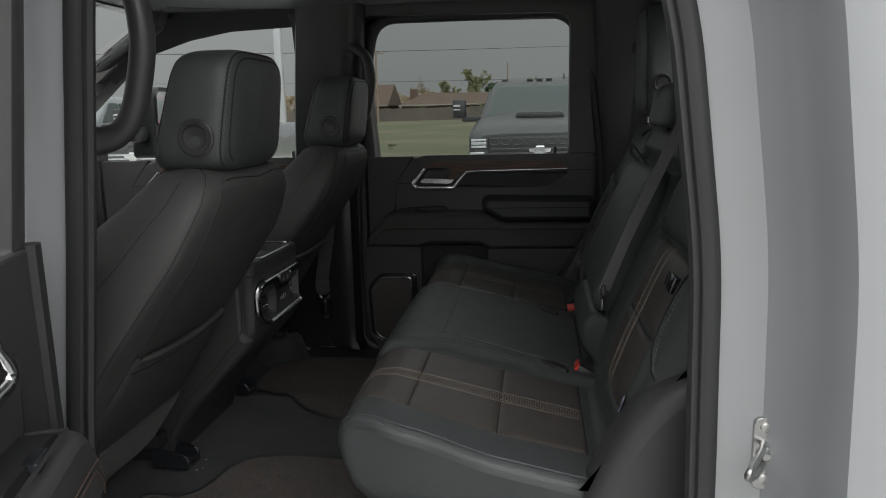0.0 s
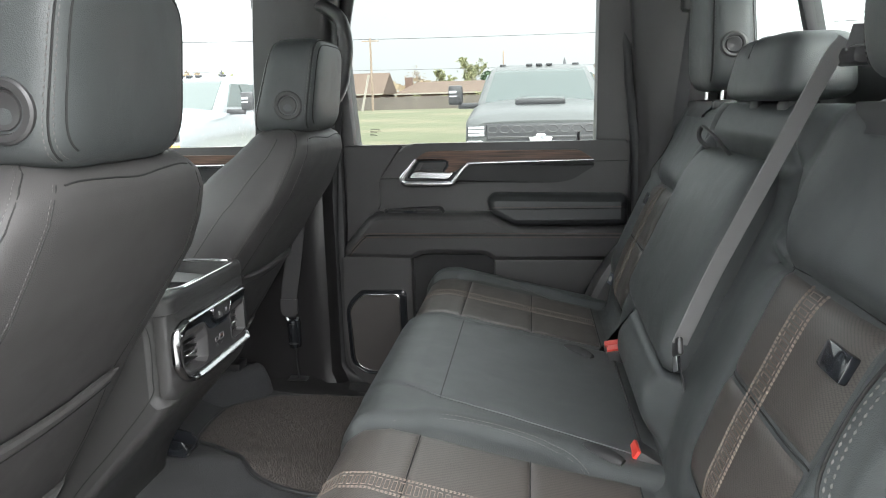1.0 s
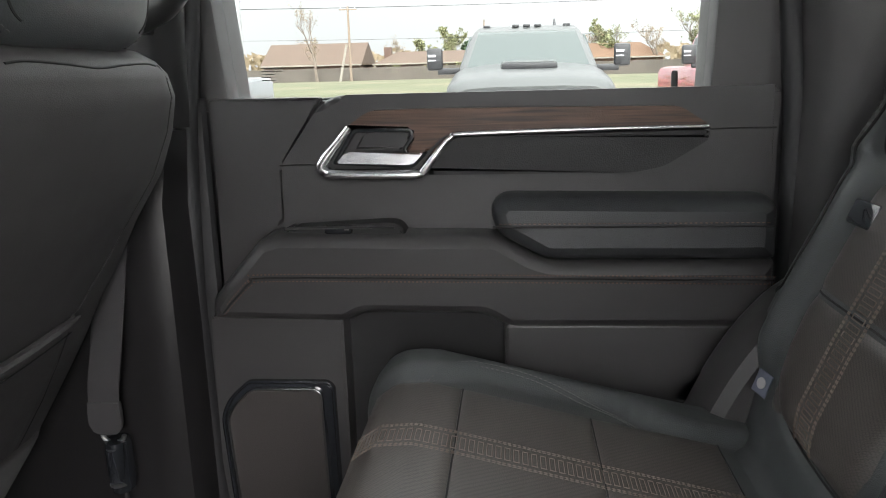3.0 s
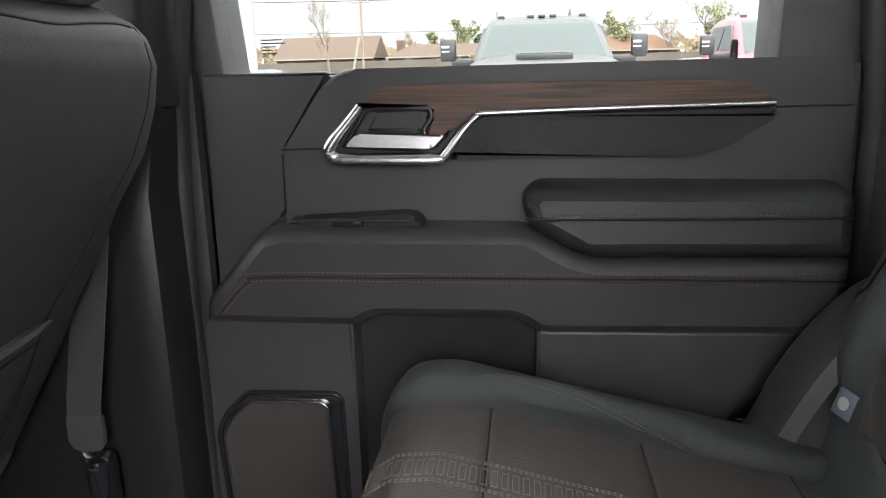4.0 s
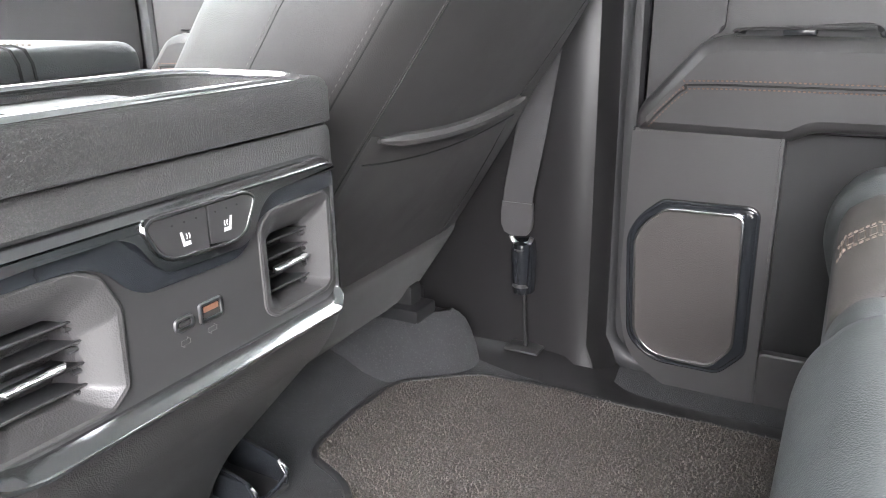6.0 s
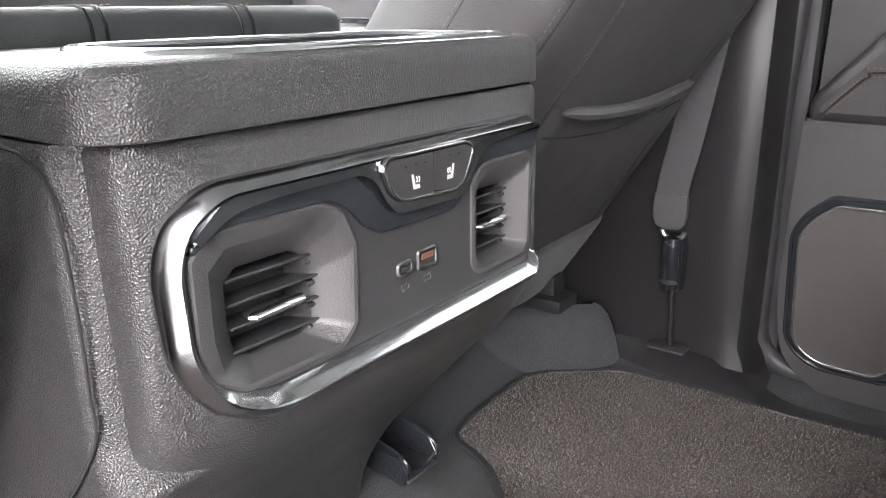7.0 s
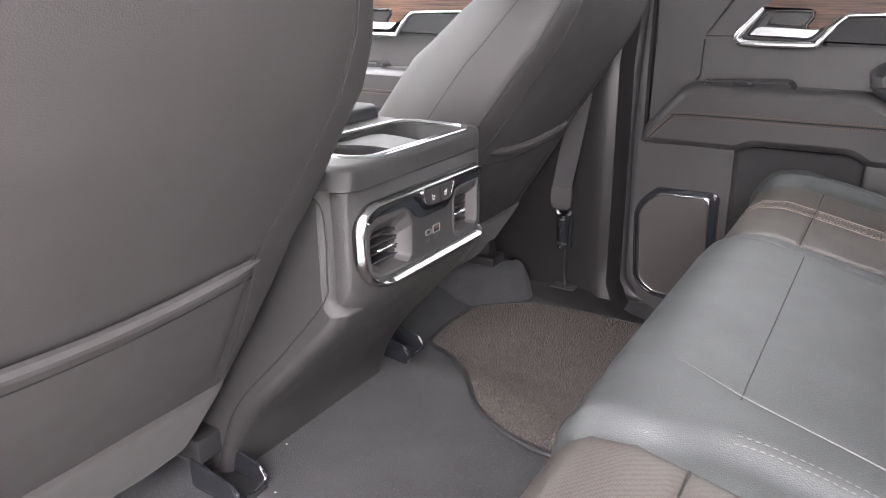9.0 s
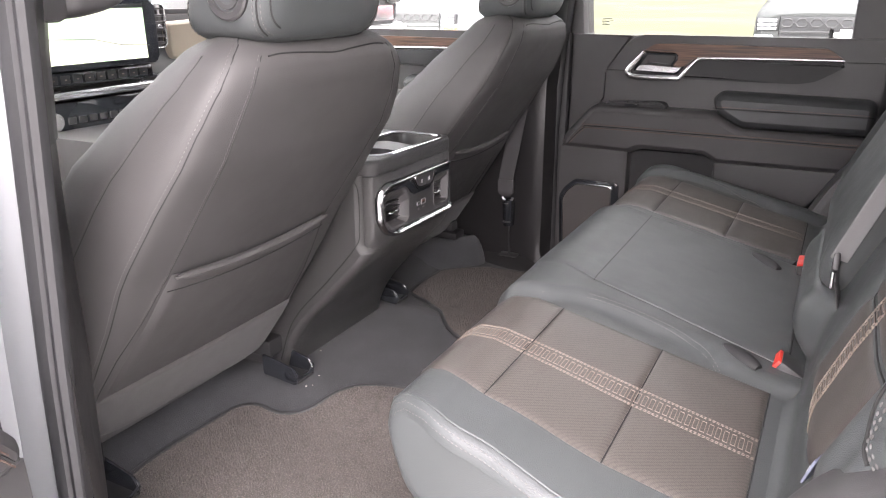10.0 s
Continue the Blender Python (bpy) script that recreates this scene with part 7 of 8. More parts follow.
# windscreen pillars, windscreen, cowl
for s in (-1, 1):
    rings = []
    for x, y, z, hw, hh in ((-1.80, 0.875, 0.80, 0.03, 0.05), (-1.60, 0.85, 0.90, 0.028, 0.045), (-1.45, 0.832, 0.985, 0.026, 0.042), (-1.28, 0.80, 1.072, 0.026, 0.042), (-1.12, 0.765, 1.155, 0.028, 0.045), (-0.98, 0.72, 1.235, 0.03, 0.05)):
        rings.append([(x + a * 0.5 * hh, s * (y + b * hw), z + a * hh) for a, b in ((-1, -0.5), (-0.6, -1), (0.5, -1), (1, -0.4), (1, 0.8), (-1, 0.8))])
    setting("pillar_trim", loft(rings), DARK, "black trim of the windscreen pillar", "pillar trim", smooth=60)
    for (x0, z0), (x1, z1) in (((-1.215, 1.125), (-1.315, 1.045)), ((-1.395, 1.02), (-1.475, 0.965))):
        tw = thing("tweeter", ((x0 + x1) / 2, s * 0.78, (z0 + z1) / 2), "three-cornered speaker grille on the windscreen pillar", "speaker", "pillar speakers")
        o = [(x0, z0 + 0.012), (x1, z1 - 0.008), (x1 + 0.030, z1 - 0.030), (x0 + 0.012, z0 - 0.045)]
        yy = 0.785 if x0 > -1.3 else 0.812
        bm = rim(inset(o, 0.010, -0.003), inset(o, 0.010, 0.002), "y", s * (yy - 0.016), s * (yy + 0.01), 0.001)
        part("edge", bm, SATIN, tw)
        part("grille", slab(inset(o, 0.010, 0.001), "y", s * (yy - 0.013), s * (yy + 0.01), 0.001), GRILLE, tw, "fine metal mesh")
ws = bmesh.new()
ws.faces.new([ws.verts.new(p) for p in ((-1.80, -0.84, 0.84), (-1.80, 0.84, 0.84), (-1.02, 0.72, 1.25), (-1.02, -0.72, 1.25))])
geo = bmesh.ops.extrude_face_region(ws, geom=list(ws.faces))["geom"]
for v in geo:
    if isinstance(v, bmesh.types.BMVert):
        v.co.z += 0.005
pane = setting("window_front", ws, GLASS, "sloping windscreen glass", "window", 0)
pane.visible_shadow = False
hood = [[(x, y, z + 0.14 + 0.04 * math.cos(y * 1.5)) for y, z in ((-0.95, 0.52), (-0.93, 0.62), (-0.6, 0.66), (0, 0.67), (0.6, 0.66), (0.93, 0.62), (0.95, 0.52), (0.95, -0.30), (-0.95, -0.30))] for x in (-3.2, -3.1, -2.5, -1.82)]
setting("hood", loft(hood), PAINT, "white painted engine hood ahead of the windscreen", "hood")
mir = thing("door_mirror", (-1.27, 1.12, 0.75), "black tow mirror on the passenger front door", "mirror")
SILVERED = material("mirror_silver", (0.85, 0.87, 0.87), 0.03, 1.0, mottle=0.01)
housing = fillet([(1.03, 0.737), (1.30, 0.737), (1.312, 0.86), (1.300, 1.012), (1.05, 1.012)], [0.03, 0.025, 0.05, 0.055, 0.04], 6)
part("shell", slab(housing, "x", -1.222, -1.32, 0.016, 3), BLACK, mir)
for z0, z1 in ((0.868, 0.996), (0.752, 0.806)):
    o = fillet([(1.052, z0), (1.284, z0), (1.288 if z0 > 0.8 else 1.284, z1), (1.058, z1)], [0.012, 0.012, 0.035 if z0 > 0.8 else 0.010, 0.03 if z0 > 0.8 else 0.01], 6)
    g = part("mirror_glass", slab(o, "x", -1.2185, -1.2235), SILVERED, mir, "mirror glass", smooth=0)
    part("glass_edge", rim(shrink(o, -0.004), shrink(o, 0.001), "x", -1.2160, -1.2230, 0.0015), BLACK, g)
part("clamp", block(-1.226, -1.206, 1.230, 1.318, 0.814, 0.860, bevel=0.008), BLACK, mir, "ribbed sliding clamp")
for z in (0.824, 0.837, 0.850):
    part("rib", block(-1.209, -1.203, 1.236, 1.312, z - 0.003, z + 0.003, bevel=0.001, seg=1), BLACK, mir)
part("arm", block(-1.30, -1.25, 0.93, 1.10, 0.80, 0.86, bevel=0.02), BLACK, mir)

# ---- outside: ground, vehicles, houses, trees ----
CONCRETE = material("pale_concrete", (0.42, 0.41, 0.39), 0.9, grain=0.5, grain_size=90, mottle=0.15, mottle_size=0.8)
GRASS = material("spring_lawn", (0.076, 0.081, 0.040), 0.95, grain=0.8, grain_size=30, mottle=0.3, mottle_size=0.25, speck=(0.120, 0.108, 0.064), speck_size=0.10, speck_cut=0.46)
GLOSS_GLASS = material("vehicle_glass", (0.053, 0.065, 0.062), 0.10, spec=0.25, mottle=0.05)
WHITE_OUT = material("white_truck_paint", (0.153, 0.163, 0.168), 0.25, coat=0.6, mottle=0.03, mottle_size=2)
SILVER = material("silver_paint", (0.067, 0.070, 0.069), 0.35, 0.15, coat=0.15, spec=0.3, mottle=0.03, mottle_size=2)
RED_PAINT = material("red_paint", (0.280, 0.021, 0.035), 0.25, coat=0.8, mottle=0.05, mottle_size=2)
LENS = material("clear_lens", (0.420, 0.434, 0.448), 0.1, 0.3, coat=1.0)
AMBER = material("amber_lens", (0.7, 0.28, 0.05), 0.2, coat=0.8)
TYRE = material("tyre_rubber", (0.02, 0.02, 0.02), 0.8, grain=0.4, grain_size=120)


def lawn_height(y):
    return GROUND + 0.72 * ease(y, [(24.0, 0.0), (100.0, 1.0)]) if y > 24 else GROUND


bm = bmesh.new()
ys = [-600, -100, -20, 10, 20, 24] + [24 + 4 * k for k in range(1, 21)] + [140, 250, 600]
xs = [-600, -150, -60] + [-50 + 10 * k for k in range(11)] + [60, 150, 600]
grid = [[bm.verts.new((x, y, lawn_height(y))) for x in xs] for y in ys]
for a, b in zip(grid, grid[1:]):
    for j in range(len(xs) - 1):
        bm.faces.new((a[j], a[j + 1], b[j + 1], b[j]))
setting("ground", bm, GRASS, "pale green spring lawn rising to the houses", "ground")
setting("car_park", block(-45, 45, -45, 21.0, GROUND - 0.2, GROUND + 0.03, bevel=0.01), CONCRETE, "pale concrete car park", "car park")


def pickup(x, y, z, paint, label, dark_grille=True):
    """A heavy pickup seen from its front, which faces -y."""
    t = thing("pickup_truck", (x, y, z), label, "pickup truck", "parked trucks")
    o = Vector((x, y, z))

    def at(bm):
        bmesh.ops.translate(bm, verts=bm.verts, vec=o)
        return bm

    def ring(yy, w, low, top, crown):
        half = [(w * 0.97, low), (w, low + 0.12), (w, (low + top) / 2), (w * 0.99, top - 0.10), (w * 0.95, top - 0.035), (w * 0.82, top + crown * 0.4), (w * 0.62, top + crown * 0.75), (w * 0.42, top + crown * 1.0), (w * 0.2, top + crown * 0.95)]
        return [(a, yy, b) for a, b in half] + [(-a, yy, b) for a, b in reversed(half)]
    rings = [ring(0.02, 0.90, 0.62, 1.16, 0.03), ring(0.05, 0.95, 0.58, 1.20, 0.04), ring(0.16, 0.99, 0.55, 1.245, 0.06), ring(0.5, 1.01, 0.55, 1.29, 0.085), ring(1.0, 1.02, 0.55, 1.335, 0.09), ring(1.5, 1.02, 0.55, 1.385, 0.08), ring(1.75, 1.02, 0.5, 1.40, 0.03), ring(3.9, 1.01, 0.5, 1.40, 0.0), ring(4.0, 1.0, 0.5, 1.38, 0.0), ring(6.0, 1.0, 0.5, 1.38, 0.0)]
    part("body", at(loft(rings)), paint, t)
    rings = []
    for zz, y0, y1, hw in ((1.37, 1.52, 3.95, 0.93), (1.44, 1.62, 3.94, 0.925), (1.75, 2.10, 3.88, 0.83), (1.93, 2.40, 3.80, 0.755), (1.99, 2.60, 3.70, 0.70), (2.015, 2.85, 3.5, 0.58)):
        rings.append([(a, b, zz) for a, b in fillet([(-hw, y0), (hw, y0), (hw, y1), (-hw, y1)], [0.16, 0.16, 0.1, 0.1], 5)])
    part("cab", at(loft(rings)), paint, t)
    ws = bmesh.new()
    rows = []
    for i in range(9):
        f = i / 8
        zz, yy, hw = 1.43 + 0.49 * f, 1.590 + 0.79 * f, 0.815 - 0.13 * f
        rows.append([ws.verts.new((hw * g, yy - 0.012 - 0.035 * (1 - g * g), zz)) for g in [k / 6 - 1 for k in range(13)]])
    for a, b in zip(rows, rows[1:]):
        for j in range(12):
            ws.faces.new((a[j], a[j + 1], b[j + 1], b[j]))
    geo = bmesh.ops.extrude_face_region(ws, geom=list(ws.faces))["geom"]
    for v in geo:
        if isinstance(v, bmesh.types.BMVert):
            v.co.y += 0.01
    part("windscreen", at(ws), GLOSS_GLASS, t, "pale reflecting windscreen")
    for s in (-1, 1):
        for y0, y1, y2, y3 in ((1.95, 2.72, 2.72, 2.42), (2.80, 3.62, 3.55, 2.80)):
            pts = [(y0, 1.47), (y1, 1.47), (y2, 1.86), (y3, 1.86)]
            bm = bmesh.new()
            ring_o = [bm.verts.new((s * (0.925 - 0.27 * (c - 1.44) + 0.012), b, c)) for b, c in fillet(pts, 0.04, 4)]
            bm.faces.new(ring_o)
            geo = bmesh.ops.extrude_face_region(bm, geom=list(bm.faces))["geom"]
            for v in geo:
                if isinstance(v, bmesh.types.BMVert):
                    v.co.x -= s * 0.03
            part("side_window", at(bm), GLOSS_GLASS, t)
        m = part("tow_mirror", at(block(s * 1.29 - 0.11, s * 1.29 + 0.11, 1.88, 1.98, 1.40, 1.70, bevel=0.035)), BLACK, t, "large black tow mirror")
        part("mirror_glint", at(block(s * 1.29 - 0.09, s * 1.29 + 0.02, 1.872, 1.885, 1.58, 1.615, bevel=0.004)), LENS, m)
        part("mirror_glint", at(block(s * 1.29 - 0.09, s * 1.29 + 0.02, 1.872, 1.885, 1.525, 1.545, bevel=0.004)), LENS, m)
        part("mirror_arm", at(block(min(s * 0.92, s * 1.25), max(s * 0.92, s * 1.25), 1.90, 1.96, 1.34, 1.43, bevel=0.02)), BLACK, t)
        lamp = part("headlight", at(block(s * 0.83 - 0.13, s * 0.83 + 0.13, 0.005, 0.10, 0.99, 1.14, bevel=0.02)), BLACK, t)
        for k in range(3):
            part("lens", at(block(s * 0.83 - 0.11, s * 0.83 + 0.10, -0.005, 0.02, 1.00 + 0.045 * k, 1.035 + 0.045 * k, bevel=0.006)), LENS, lamp, "bright lamp lens")
        part("turn_signal", at(block(s * 0.86 - 0.10, s * 0.86 + 0.10, 0.0, 0.08, 0.90, 0.945, bevel=0.01)), AMBER if not dark_grille else LENS, t)
        for yy in (1.05, 5.0):
            wheel = part("wheel", at(lathe([(0.0, -0.12), (0.24, -0.12), (0.27, -0.14), (0.40, -0.14), (0.42, -0.10), (0.42, 0.10), (0.40, 0.14), (0.0, 0.14)], (s * 0.90, yy, 0.42), "x", 28)), TYRE, t)
            part("rim", at(lathe([(0.23, 0.0), (0.22, s * 0.02), (0.06, s * 0.03), (0.0, s * 0.03)], (s * 1.04, yy, 0.42), "x", 20)), STEEL, wheel)
    # grille
    gr = part("grille", at(block(-0.70, 0.70, -0.012, 0.06, 0.80, 1.155, bevel=0.02)), BLACK if dark_grille else SILVER, t, "wide black grille")
    hexes = bmesh.new()
    for k in range(9):
        xx = -0.62 + 0.155 * k
        tube([(xx - 0.07, -0.016, 1.08), (xx - 0.035, -0.018, 1.125), (xx + 0.035, -0.018, 1.125), (xx + 0.07, -0.016, 1.08), (xx + 0.035, -0.018, 1.04), (xx - 0.035, -0.018, 1.04)], 0.009, 6, bm=hexes, closed=True)
    part("grille_mesh", at(hexes), SATIN, gr)
    for k in range(3):
        part("grille_bar", at(block(-0.68, 0.68, -0.022, 0.02, 0.845 + 0.06 * k, 0.875 + 0.06 * k, bevel=0.008)), SATIN if dark_grille else LENS, gr)
    mark = slab([(-0.155, 0.985), (-0.06, 0.985), (-0.06, 1.02), (0.06, 1.02), (0.06, 0.985), (0.155, 0.985), (0.135, 0.93), (0.06, 0.93), (0.06, 0.895), (-0.06, 0.895), (-0.06, 0.93), (-0.135, 0.93)], "y", -0.034, -0.015, 0.006)
    part("badge", at(mark), CHROME, gr, "plain chrome badge")
    part("bumper", at(block(-0.98, 0.98, -0.08, 0.25, 0.52, 0.78, bevel=0.06)), CHROME if not dark_grille else paint, t)
    # hood scoop
    part("hood_scoop", at(loft([[(a, 0.72, 1.375 + b) for a, b in fillet([(-0.36, 0.0), (0.36, 0.0), (0.31, 0.095), (-0.31, 0.095)], 0.03, 4)], [(a, 1.05, 1.395 + b) for a, b in fillet([(-0.38, 0.0), (0.38, 0.0), (0.33, 0.10), (-0.33, 0.10)], 0.03, 4)], [(a, 1.45, 1.38 + b) for a, b in fillet([(-0.36, 0.0), (0.36, 0.0), (0.30, 0.07), (-0.30, 0.07)], 0.03, 4)]])), paint, t)
    part("scoop_mouth", at(block(-0.335, 0.335, 0.690, 0.74, 1.385, 1.458, bevel=0.012)), BLACK, t, "black scoop opening")
    for xx in (-0.58, -0.16, 0.0, 0.16, 0.58):
        part("roof_light", at(block(xx - 0.05, xx + 0.05, 2.56 + abs(xx) * 0.1, 2.66 + abs(xx) * 0.1, 1.985, 2.025, bevel=0.012)), BLACK, t)
    part("antenna", at(tube([(0.42, 2.9, 1.99), (0.42, 2.98, 2.06), (0.42, 3.04, 2.12)], [0.03, 0.02, 0.006], 8)), BLACK, t)
    part("wiper", at(tube([(-0.45, 1.585, 1.445), (-0.1, 1.56, 1.425), (0.1, 1.55, 1.43)], 0.012, 6)), BLACK, t)
    return t


pickup(0.30, 8.5, GROUND + 0.03, SILVER, "silver heavy pickup truck parked facing the cab")
pickup(-5.75, 8.8, GROUND + 0.03, WHITE_OUT, "white heavy pickup truck parked in the row", False)
pickup(-9.3, 10.4, GROUND + 0.03, WHITE_OUT, "white pickup truck further along the row", False)
pickup(4.15, 10.2, GROUND + 0.03, RED_PAINT, "red pickup truck parked in the row")

# fence
WOODGREY = material("weathered_fence_wood", (0.107, 0.093, 0.079), 0.9, grain=0.4, grain_size=30, mottle=0.3, mottle_size=0.5)
fence = thing("fence", (-10, 100, 0.1), "weathered grey-brown board fence behind the lawn", "fence")
for k in range(40):
    x = -62 + 2.44 * k
    bm = bmesh.new()
    for q in range(12):
        box(bm, x + 0.203 * q, x + 0.203 * q + 0.19, 100.0 + 0.01 * (q % 2), 100.03 + 0.01 * (q % 2), 0.08, 1.80 + 0.03 * math.sin(q * 7 + k * 3))
    part("board_panel", bm, WOODGREY, fence, smooth=0)
    part("post", block(x - 0.05, x + 0.05, 100.04, 100.14, 0.05, 1.85), WOODGREY, fence)

# houses
BRICK = material("brown_brick", (0.100, 0.063, 0.048), 0.9, grain=0.4, grain_size=20, mottle=0.25, mottle_size=1.0)
SHINGLE = material("brown_shingles", (0.083, 0.057, 0.041), 0.92, grain=0.5, grain_size=12, mottle=0.2, mottle_size=0.8, speck=(0.12, 0.085, 0.065), speck_size=6, speck_cut=0.5)
SHINGLE_ORANGE = material("orange_brown_shingles", (0.119, 0.069, 0.040), 0.92, grain=0.5, grain_size=12, mottle=0.2, mottle_size=0.8)
FASCIA_W = material("cream_fascia", (0.231, 0.210, 0.176), 0.7, mottle=0.1)


def house(x0, x1, y, depth, eave, ridge, roof_mat, label, chimney=None, gable=True):
    h = thing("house", ((x0 + x1) / 2, y + depth / 2, 0.1), label, "house", "houses")
    part("wall", block(x0 + 0.4, x1 - 0.4, y, y + depth, 0.0, eave + 0.05), BRICK, h)
    inset = 0.0 if gable else 3.0
    bm = bmesh.new()
    a = [(x0, y - 0.5, eave), (x1, y - 0.5, eave), (x1, y + depth + 0.5, eave), (x0, y + depth + 0.5, eave)]
    r = [(x0 + inset, y + depth / 2, ridge), (x1 - inset, y + depth / 2, ridge)]
    va, vr = [bm.verts.new(p) for p in a], [bm.verts.new(p) for p in r]
    for f in ((va[0], va[1], vr[1], vr[0]), (va[2], va[3], vr[0], vr[1]), (va[1], va[2], vr[1]), (va[3], va[0], vr[0]), (va[3], va[2], va[1], va[0])):
        bm.faces.new(f)
    part("roof", bm, roof_mat, h, smooth=0)
    part("fascia_board", block(x0, x1, y - 0.56, y - 0.5, eave - 0.12, eave + 0.08), FASCIA_W, h)
    n = max(2, int((x1 - x0) / 4))
    for k in range(n):
        xm = x0 + (k + 0.5) * (x1 - x0) / n
        w = part("window", block(xm - 0.75, xm + 0.75, y - 0.06, y + 0.02, 0.95, 1.95), FASCIA_W, h)
        part("pane", block(xm - 0.66, xm - 0.04, y - 0.075, y - 0.05, 1.03, 1.87), GLOSS_GLASS, w)
        part("pane", block(xm + 0.04, xm + 0.66, y - 0.075, y - 0.05, 1.03, 1.87), GLOSS_GLASS, w)
    if chimney:
        part("chimney", block(chimney - 0.55, chimney + 0.55, y + depth / 2 - 1.2, y + depth / 2 - 0.3, eave, ridge + 0.7, bevel=0.03), BRICK, h)
    return h


house(-36.5, -21.5, 108, 11, 2.35, 5.6, SHINGLE, "low brown brick house with a broad shingle roof")
house(-20.3, -2.0, 110, 9, 2.3, 4.1, SHINGLE, "long low brick house with a brown roof and chimney", chimney=-18.6, gable=False)
house(8.5, 22.0, 112, 9, 2.4, 4.6, SHINGLE_ORANGE, "low house with an orange-brown roof", gable=False)
house(-66, -52, 112, 10, 2.4, 4.8, SHINGLE, "low brown brick house further along")

# poles and wires
POLE = material("grey_pole_wood", (0.22, 0.17, 0.13), 0.9, grain=0.4, grain_size=40, mottle=0.3)
pole = thing("utility_pole", (-20.4, 95, 0.1), "tall grey wooden utility pole with a crossarm", "utility pole")
part("pole", tube([(-20.4, 95, -0.3), (-20.4, 95, 9.2)], [0.17, 0.12], 10), POLE, pole)
part("crossarm", block(-21.5, -19.3, 94.9, 95.0, 8.75, 8.9), POLE, pole)
for xx in (-21.3, -20.4, -19.5):
    part("insulator", lathe([(0.06, 0.0), (0.07, 0.1), (0.03, 0.2), (0.0, 0.2)], (xx, 94.95, 8.9), "z", 10), LENS, pole)
part("guard", tube([(-20.7, 94.6, 4.6), (-21.6, 94.0, 0.1)], 0.16, 8), FASCIA_W, pole, "pale slanted guy guard")
wire = thing("overhead_wire", (0, 95, 9), "thin overhead power lines", "wire")
for xx, zz in ((-21.3, 9.05), (-19.5, 9.05), (-20.4, 5.2)):
    part("wire", tube([(xx + 3.0 * k, 95 + 0.02 * k, zz + 0.0006 * (k - 8) ** 2 * 4 - 0.0006 * 64 * 4) for k in range(-18, 30)], 0.02, 4), BLACK, wire)
pole2 = thing("utility_pole", (-4.3, 118, 0.1), "distant wooden utility pole", "utility pole")
part("pole", tube([(-4.3, 118, -0.3), (-4.3, 118, 8.6)], [0.15, 0.10], 8), POLE, pole2)
lamp = thing("light_pole", (-6.95, 19.0, GROUND), "white painted car park light pole on a concrete base", "light pole")
part("base", lathe([(0.0, 0.9), (0.32, 0.9), (0.34, 0.86), (0.34, 0.0)], (-6.95, 19.0, GROUND + 0.02), "z", 20), CONCRETE, lamp)
part("mast", block(-7.05, -6.85, 18.9, 19.1, GROUND + 0.9, 8.0, bevel=0.02), PAINT, lamp, "square white mast")


# trees
BARK = material("grey_bark", (0.16, 0.13, 0.105), 0.95, grain=0.6, grain_size=30, mottle=0.3)
LEAF_PALE = material("pale_spring_leaves", (0.18, 0.185, 0.09), 0.8, mottle=0.4, mottle_size=3)
LEAF_DARK = material("dark_evergreen_leaves", (0.045, 0.075, 0.035), 0.8, mottle=0.4, mottle_size=3)
LEAF_PINK = material("pink_blossom", (0.55, 0.22, 0.38), 0.8, mottle=0.3, mottle_size=3)
LEAF_BUD = material("brown_buds", (0.22, 0.17, 0.11), 0.85, mottle=0.4, mottle_size=3)


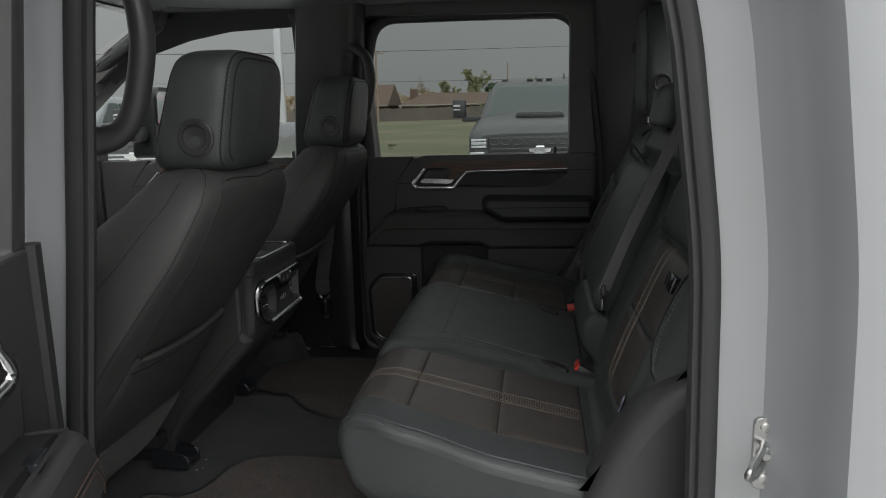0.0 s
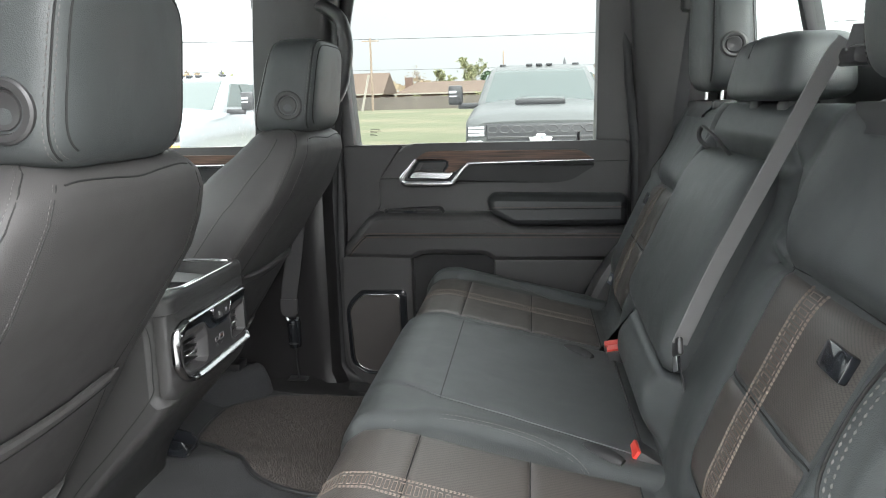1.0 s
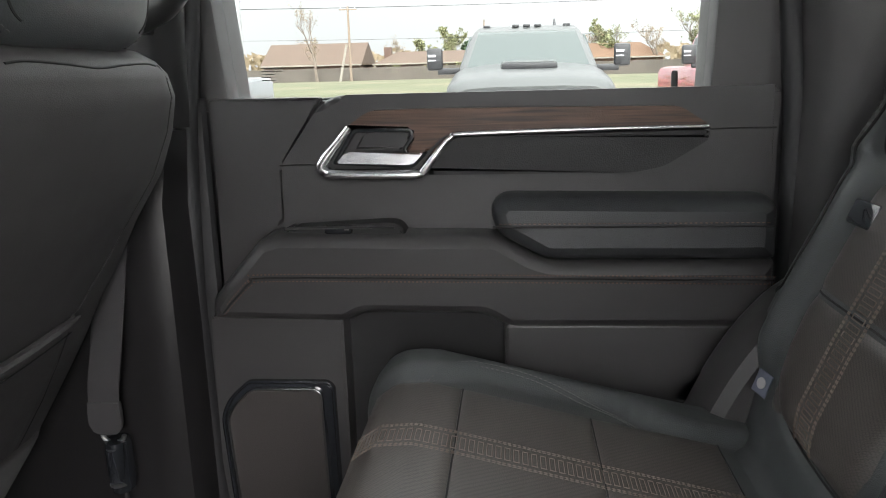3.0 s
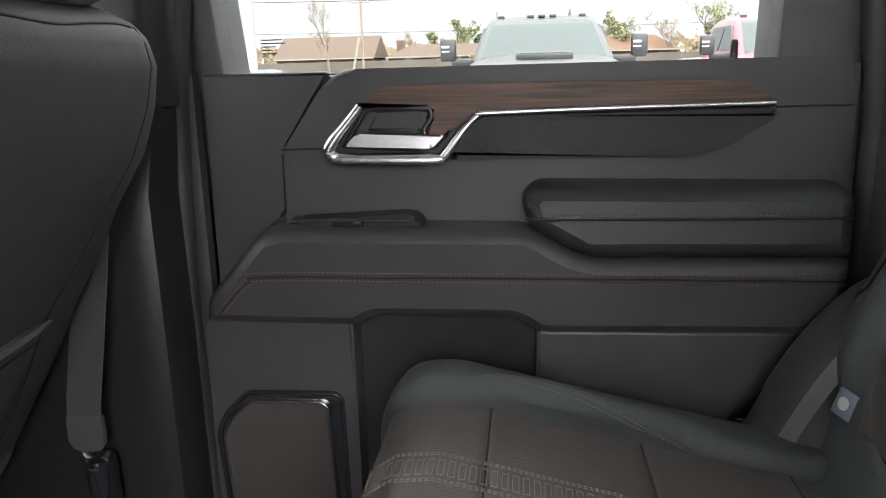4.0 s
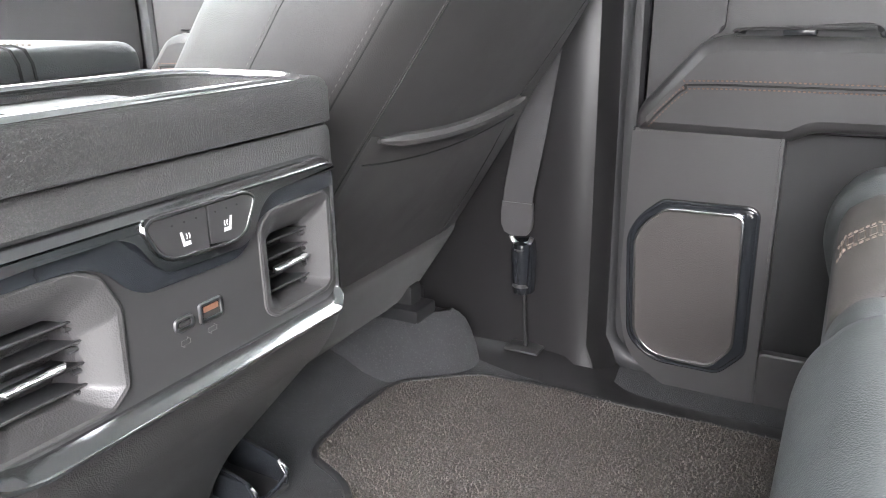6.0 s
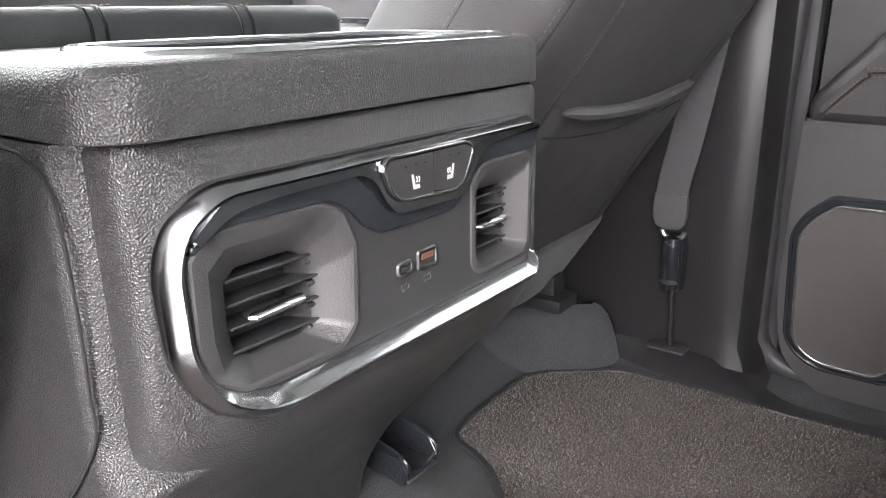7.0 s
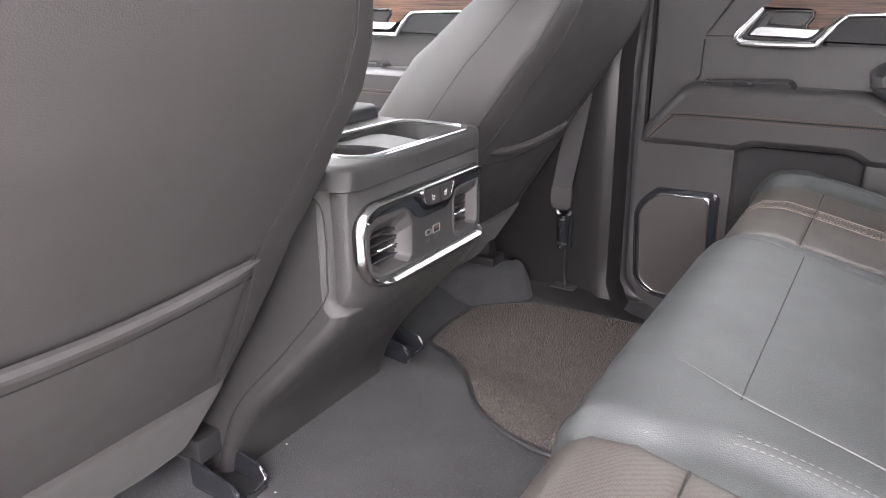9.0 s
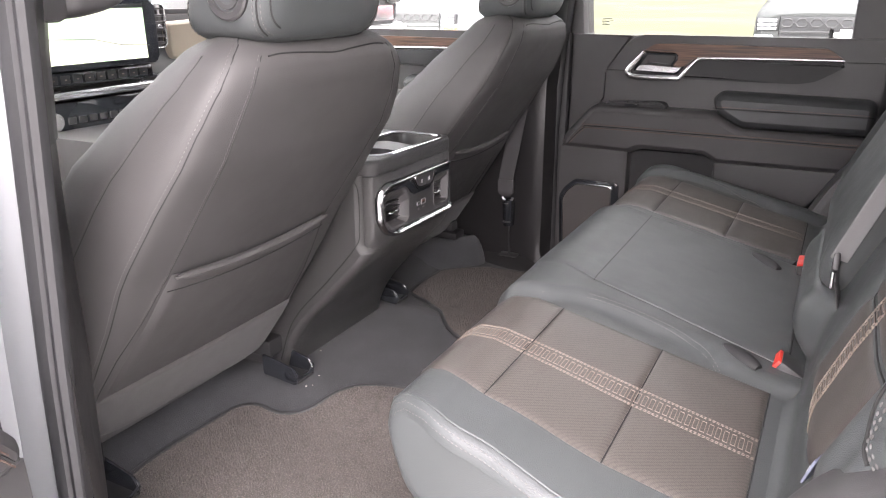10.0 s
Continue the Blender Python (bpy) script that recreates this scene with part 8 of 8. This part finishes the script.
def tree(name, x, y, z, height, spread, leaf, count, size, label, seed, conifer=False):
    rnd = random.Random(seed)
    t = thing(name, (x, y, z), label, "tree", "far trees")
    wood, tips = bmesh.new(), []

    def limb(p, d, length, r, depth):
        pts = [p]
        for k in range(3):
            d = (d + Vector((rnd.uniform(-0.22, 0.22), rnd.uniform(-0.22, 0.22), rnd.uniform(-0.05, 0.16)))).normalized()
            pts.append(pts[-1] + d * length / 3)
        tube(pts, [r, r * 0.85, r * 0.7, r * 0.5], 5 if depth > 2 else 3, bm=wood)
        tips.append((pts[-1], length))
        tips.append((pts[2], length))
        if depth > 0:
            for k in range(3 if depth > 1 else 4):
                nd = (d * 0.8 + Vector((rnd.uniform(-1, 1) * spread, rnd.uniform(-1, 1) * spread, rnd.uniform(0.0, 0.7)))).normalized()
                limb(pts[rnd.choice((1, 2, 3, 3))], nd, length * rnd.uniform(0.55, 0.75), r * 0.5, depth - 1)
    if conifer:
        tube([(x, y, z - 0.2), (x, y, z + height)], [height * 0.025, 0.02], 6, bm=wood)
        for k in range(int(height * 9)):
            zz = z + height * (0.12 + 0.86 * rnd.random())
            rad = height * 0.36 * (1 - (zz - z) / height) ** 0.7 * rnd.uniform(0.4, 1.0)
            an = rnd.uniform(0, 6.28)
            tips.append((Vector((x + rad * math.cos(an), y + rad * math.sin(an), zz)), 1.2))
    else:
        limb(Vector((x, y, z - 0.2)), Vector((0, 0, 1)), height * 0.34, height * 0.020, 5 if name == "bare_tree" else 4)
    part("trunk", wood, BARK, t)
    if count:
        bm = bmesh.new()
        for k in range(count):
            p, ln = rnd.choice(tips)
            c = p + Vector((rnd.gauss(0, 1), rnd.gauss(0, 1), rnd.gauss(0, 0.8))) * ln * 0.25
            u = Vector((rnd.uniform(-1, 1), rnd.uniform(-1, 1), rnd.uniform(-1, 1))).normalized() * size * rnd.uniform(0.5, 1.2)
            w = u.cross(Vector((rnd.uniform(-1, 1), rnd.uniform(-1, 1), rnd.uniform(-1, 1)))).normalized() * size * 0.6
            bm.faces.new([bm.verts.new(c + q) for q in (u, w, -u, -w)])
        tagged(part("crown", bm, leaf, t, smooth=0), kind="stuff")


tree("bare_tree", -25.6, 98, 0.1, 11.5, 0.75, LEAF_BUD, 500, 0.10, "tall nearly bare tree in front of the houses", 3)
tree("bare_tree", 52.0, 108, 0.1, 10.5, 0.8, LEAF_PALE, 2600, 0.22, "tree with fresh pale green leaves behind the cab", 61)
for k, (x, y, h) in enumerate(((-11.0, 126, 8.5), (11.5, 118, 8.0), (16.0, 124, 9.0), (21.0, 112, 9.5), (26.0, 106, 10.0), (-33.0, 122, 8.5), (1.5, 128, 8.0))):
    tree("bare_tree", x, y, 0.1, h, 0.8, LEAF_BUD if k % 2 else LEAF_PALE, 700, 0.12, "thinly leafed spring tree behind the roofs", 70 + k)
tree("bare_tree", -19.0, 121, 0.1, 8.5, 0.7, LEAF_BUD, 300, 0.12, "bare tree behind the roofs", 5)
tree("leafing_tree", -13.5, 128, 0.1, 9.2, 0.7, LEAF_PALE, 1600, 0.22, "tree with fresh pale green leaves", 7)
tree("leafing_tree", -9.8, 130, 0.1, 10.0, 0.7, LEAF_PALE, 1800, 0.22, "tree with fresh pale green leaves", 8)
tree("evergreen_tree", -6.3, 120, 0.1, 7.6, 0.9, LEAF_DARK, 4200, 0.28, "broad dark evergreen tree", 11)
tree("blossom_tree", -4.6, 104, 0.1, 4.3, 0.8, LEAF_PINK, 1500, 0.13, "small pink blossoming tree", 13)
tree("leafing_tree", 13.5, 116, 0.1, 9.5, 0.8, LEAF_PALE, 2200, 0.2, "tree with fresh pale green leaves", 17)
tree("evergreen_tree", 17.0, 121, 0.1, 7.4, 0.8, LEAF_DARK, 2600, 0.25, "dark evergreen tree beyond the fence", 19)
tree("bare_tree", 22.5, 96, 0.1, 13.0, 0.8, LEAF_PALE, 900, 0.14, "tall tree with the first pale leaves", 23)
tree("leafing_tree", -47.0, 112, 0.1, 7.5, 0.8, LEAF_PALE, 2600, 0.22, "tree with fresh pale green leaves", 29)
tree("leafing_tree", -54.0, 118, 0.1, 8.5, 0.8, LEAF_BUD, 1500, 0.2, "budding tree by the houses", 31)
tree("leafing_tree", -72.0, 108, 0.1, 9.0, 0.8, LEAF_PALE, 2200, 0.25, "tree with fresh pale green leaves", 37)
tree("bare_tree", -83.0, 110, 0.1, 9.5, 0.8, LEAF_BUD, 1500, 0.22, "budding tree by the houses", 41)
for k in range(9):
    rnd = random.Random(100 + k)
    x = -15.5 + 2.0 * k + rnd.uniform(-0.6, 0.6)
    tree("shrub", x, 103.5, 0.1, 2.6 + rnd.uniform(-0.4, 0.8), 1.0, LEAF_PALE, 500, 0.13, "round green garden shrub behind the fence", 50 + k)
# far woods as one band
rnd = random.Random(9)
bm = bmesh.new()
for k in range(9000):
    x = rnd.uniform(-190, 120)
    top = 5.0 + 2.2 * noise.noise(Vector((x * 0.06, 0, 0))) + 1.5 * noise.noise(Vector((x * 0.3, 5, 0)))
    c = Vector((x, 165 + rnd.uniform(-3, 3), 0.1 + max(0.4, top) * rnd.random() ** 0.6))
    u = Vector((rnd.uniform(-1, 1), rnd.uniform(-0.4, 0.4), rnd.uniform(-1, 1))).normalized() * rnd.uniform(0.25, 0.8)
    w = u.cross(Vector((0.1, 1, 0.1))).normalized() * 0.4
    bm.faces.new([bm.verts.new(c + q) for q in (u, w, -u, -w)])
tagged(solid("far_woods", bm, LEAF_BUD, (0, 0, 0), 0), "band of distant budding woods", "woods", "", "stuff")
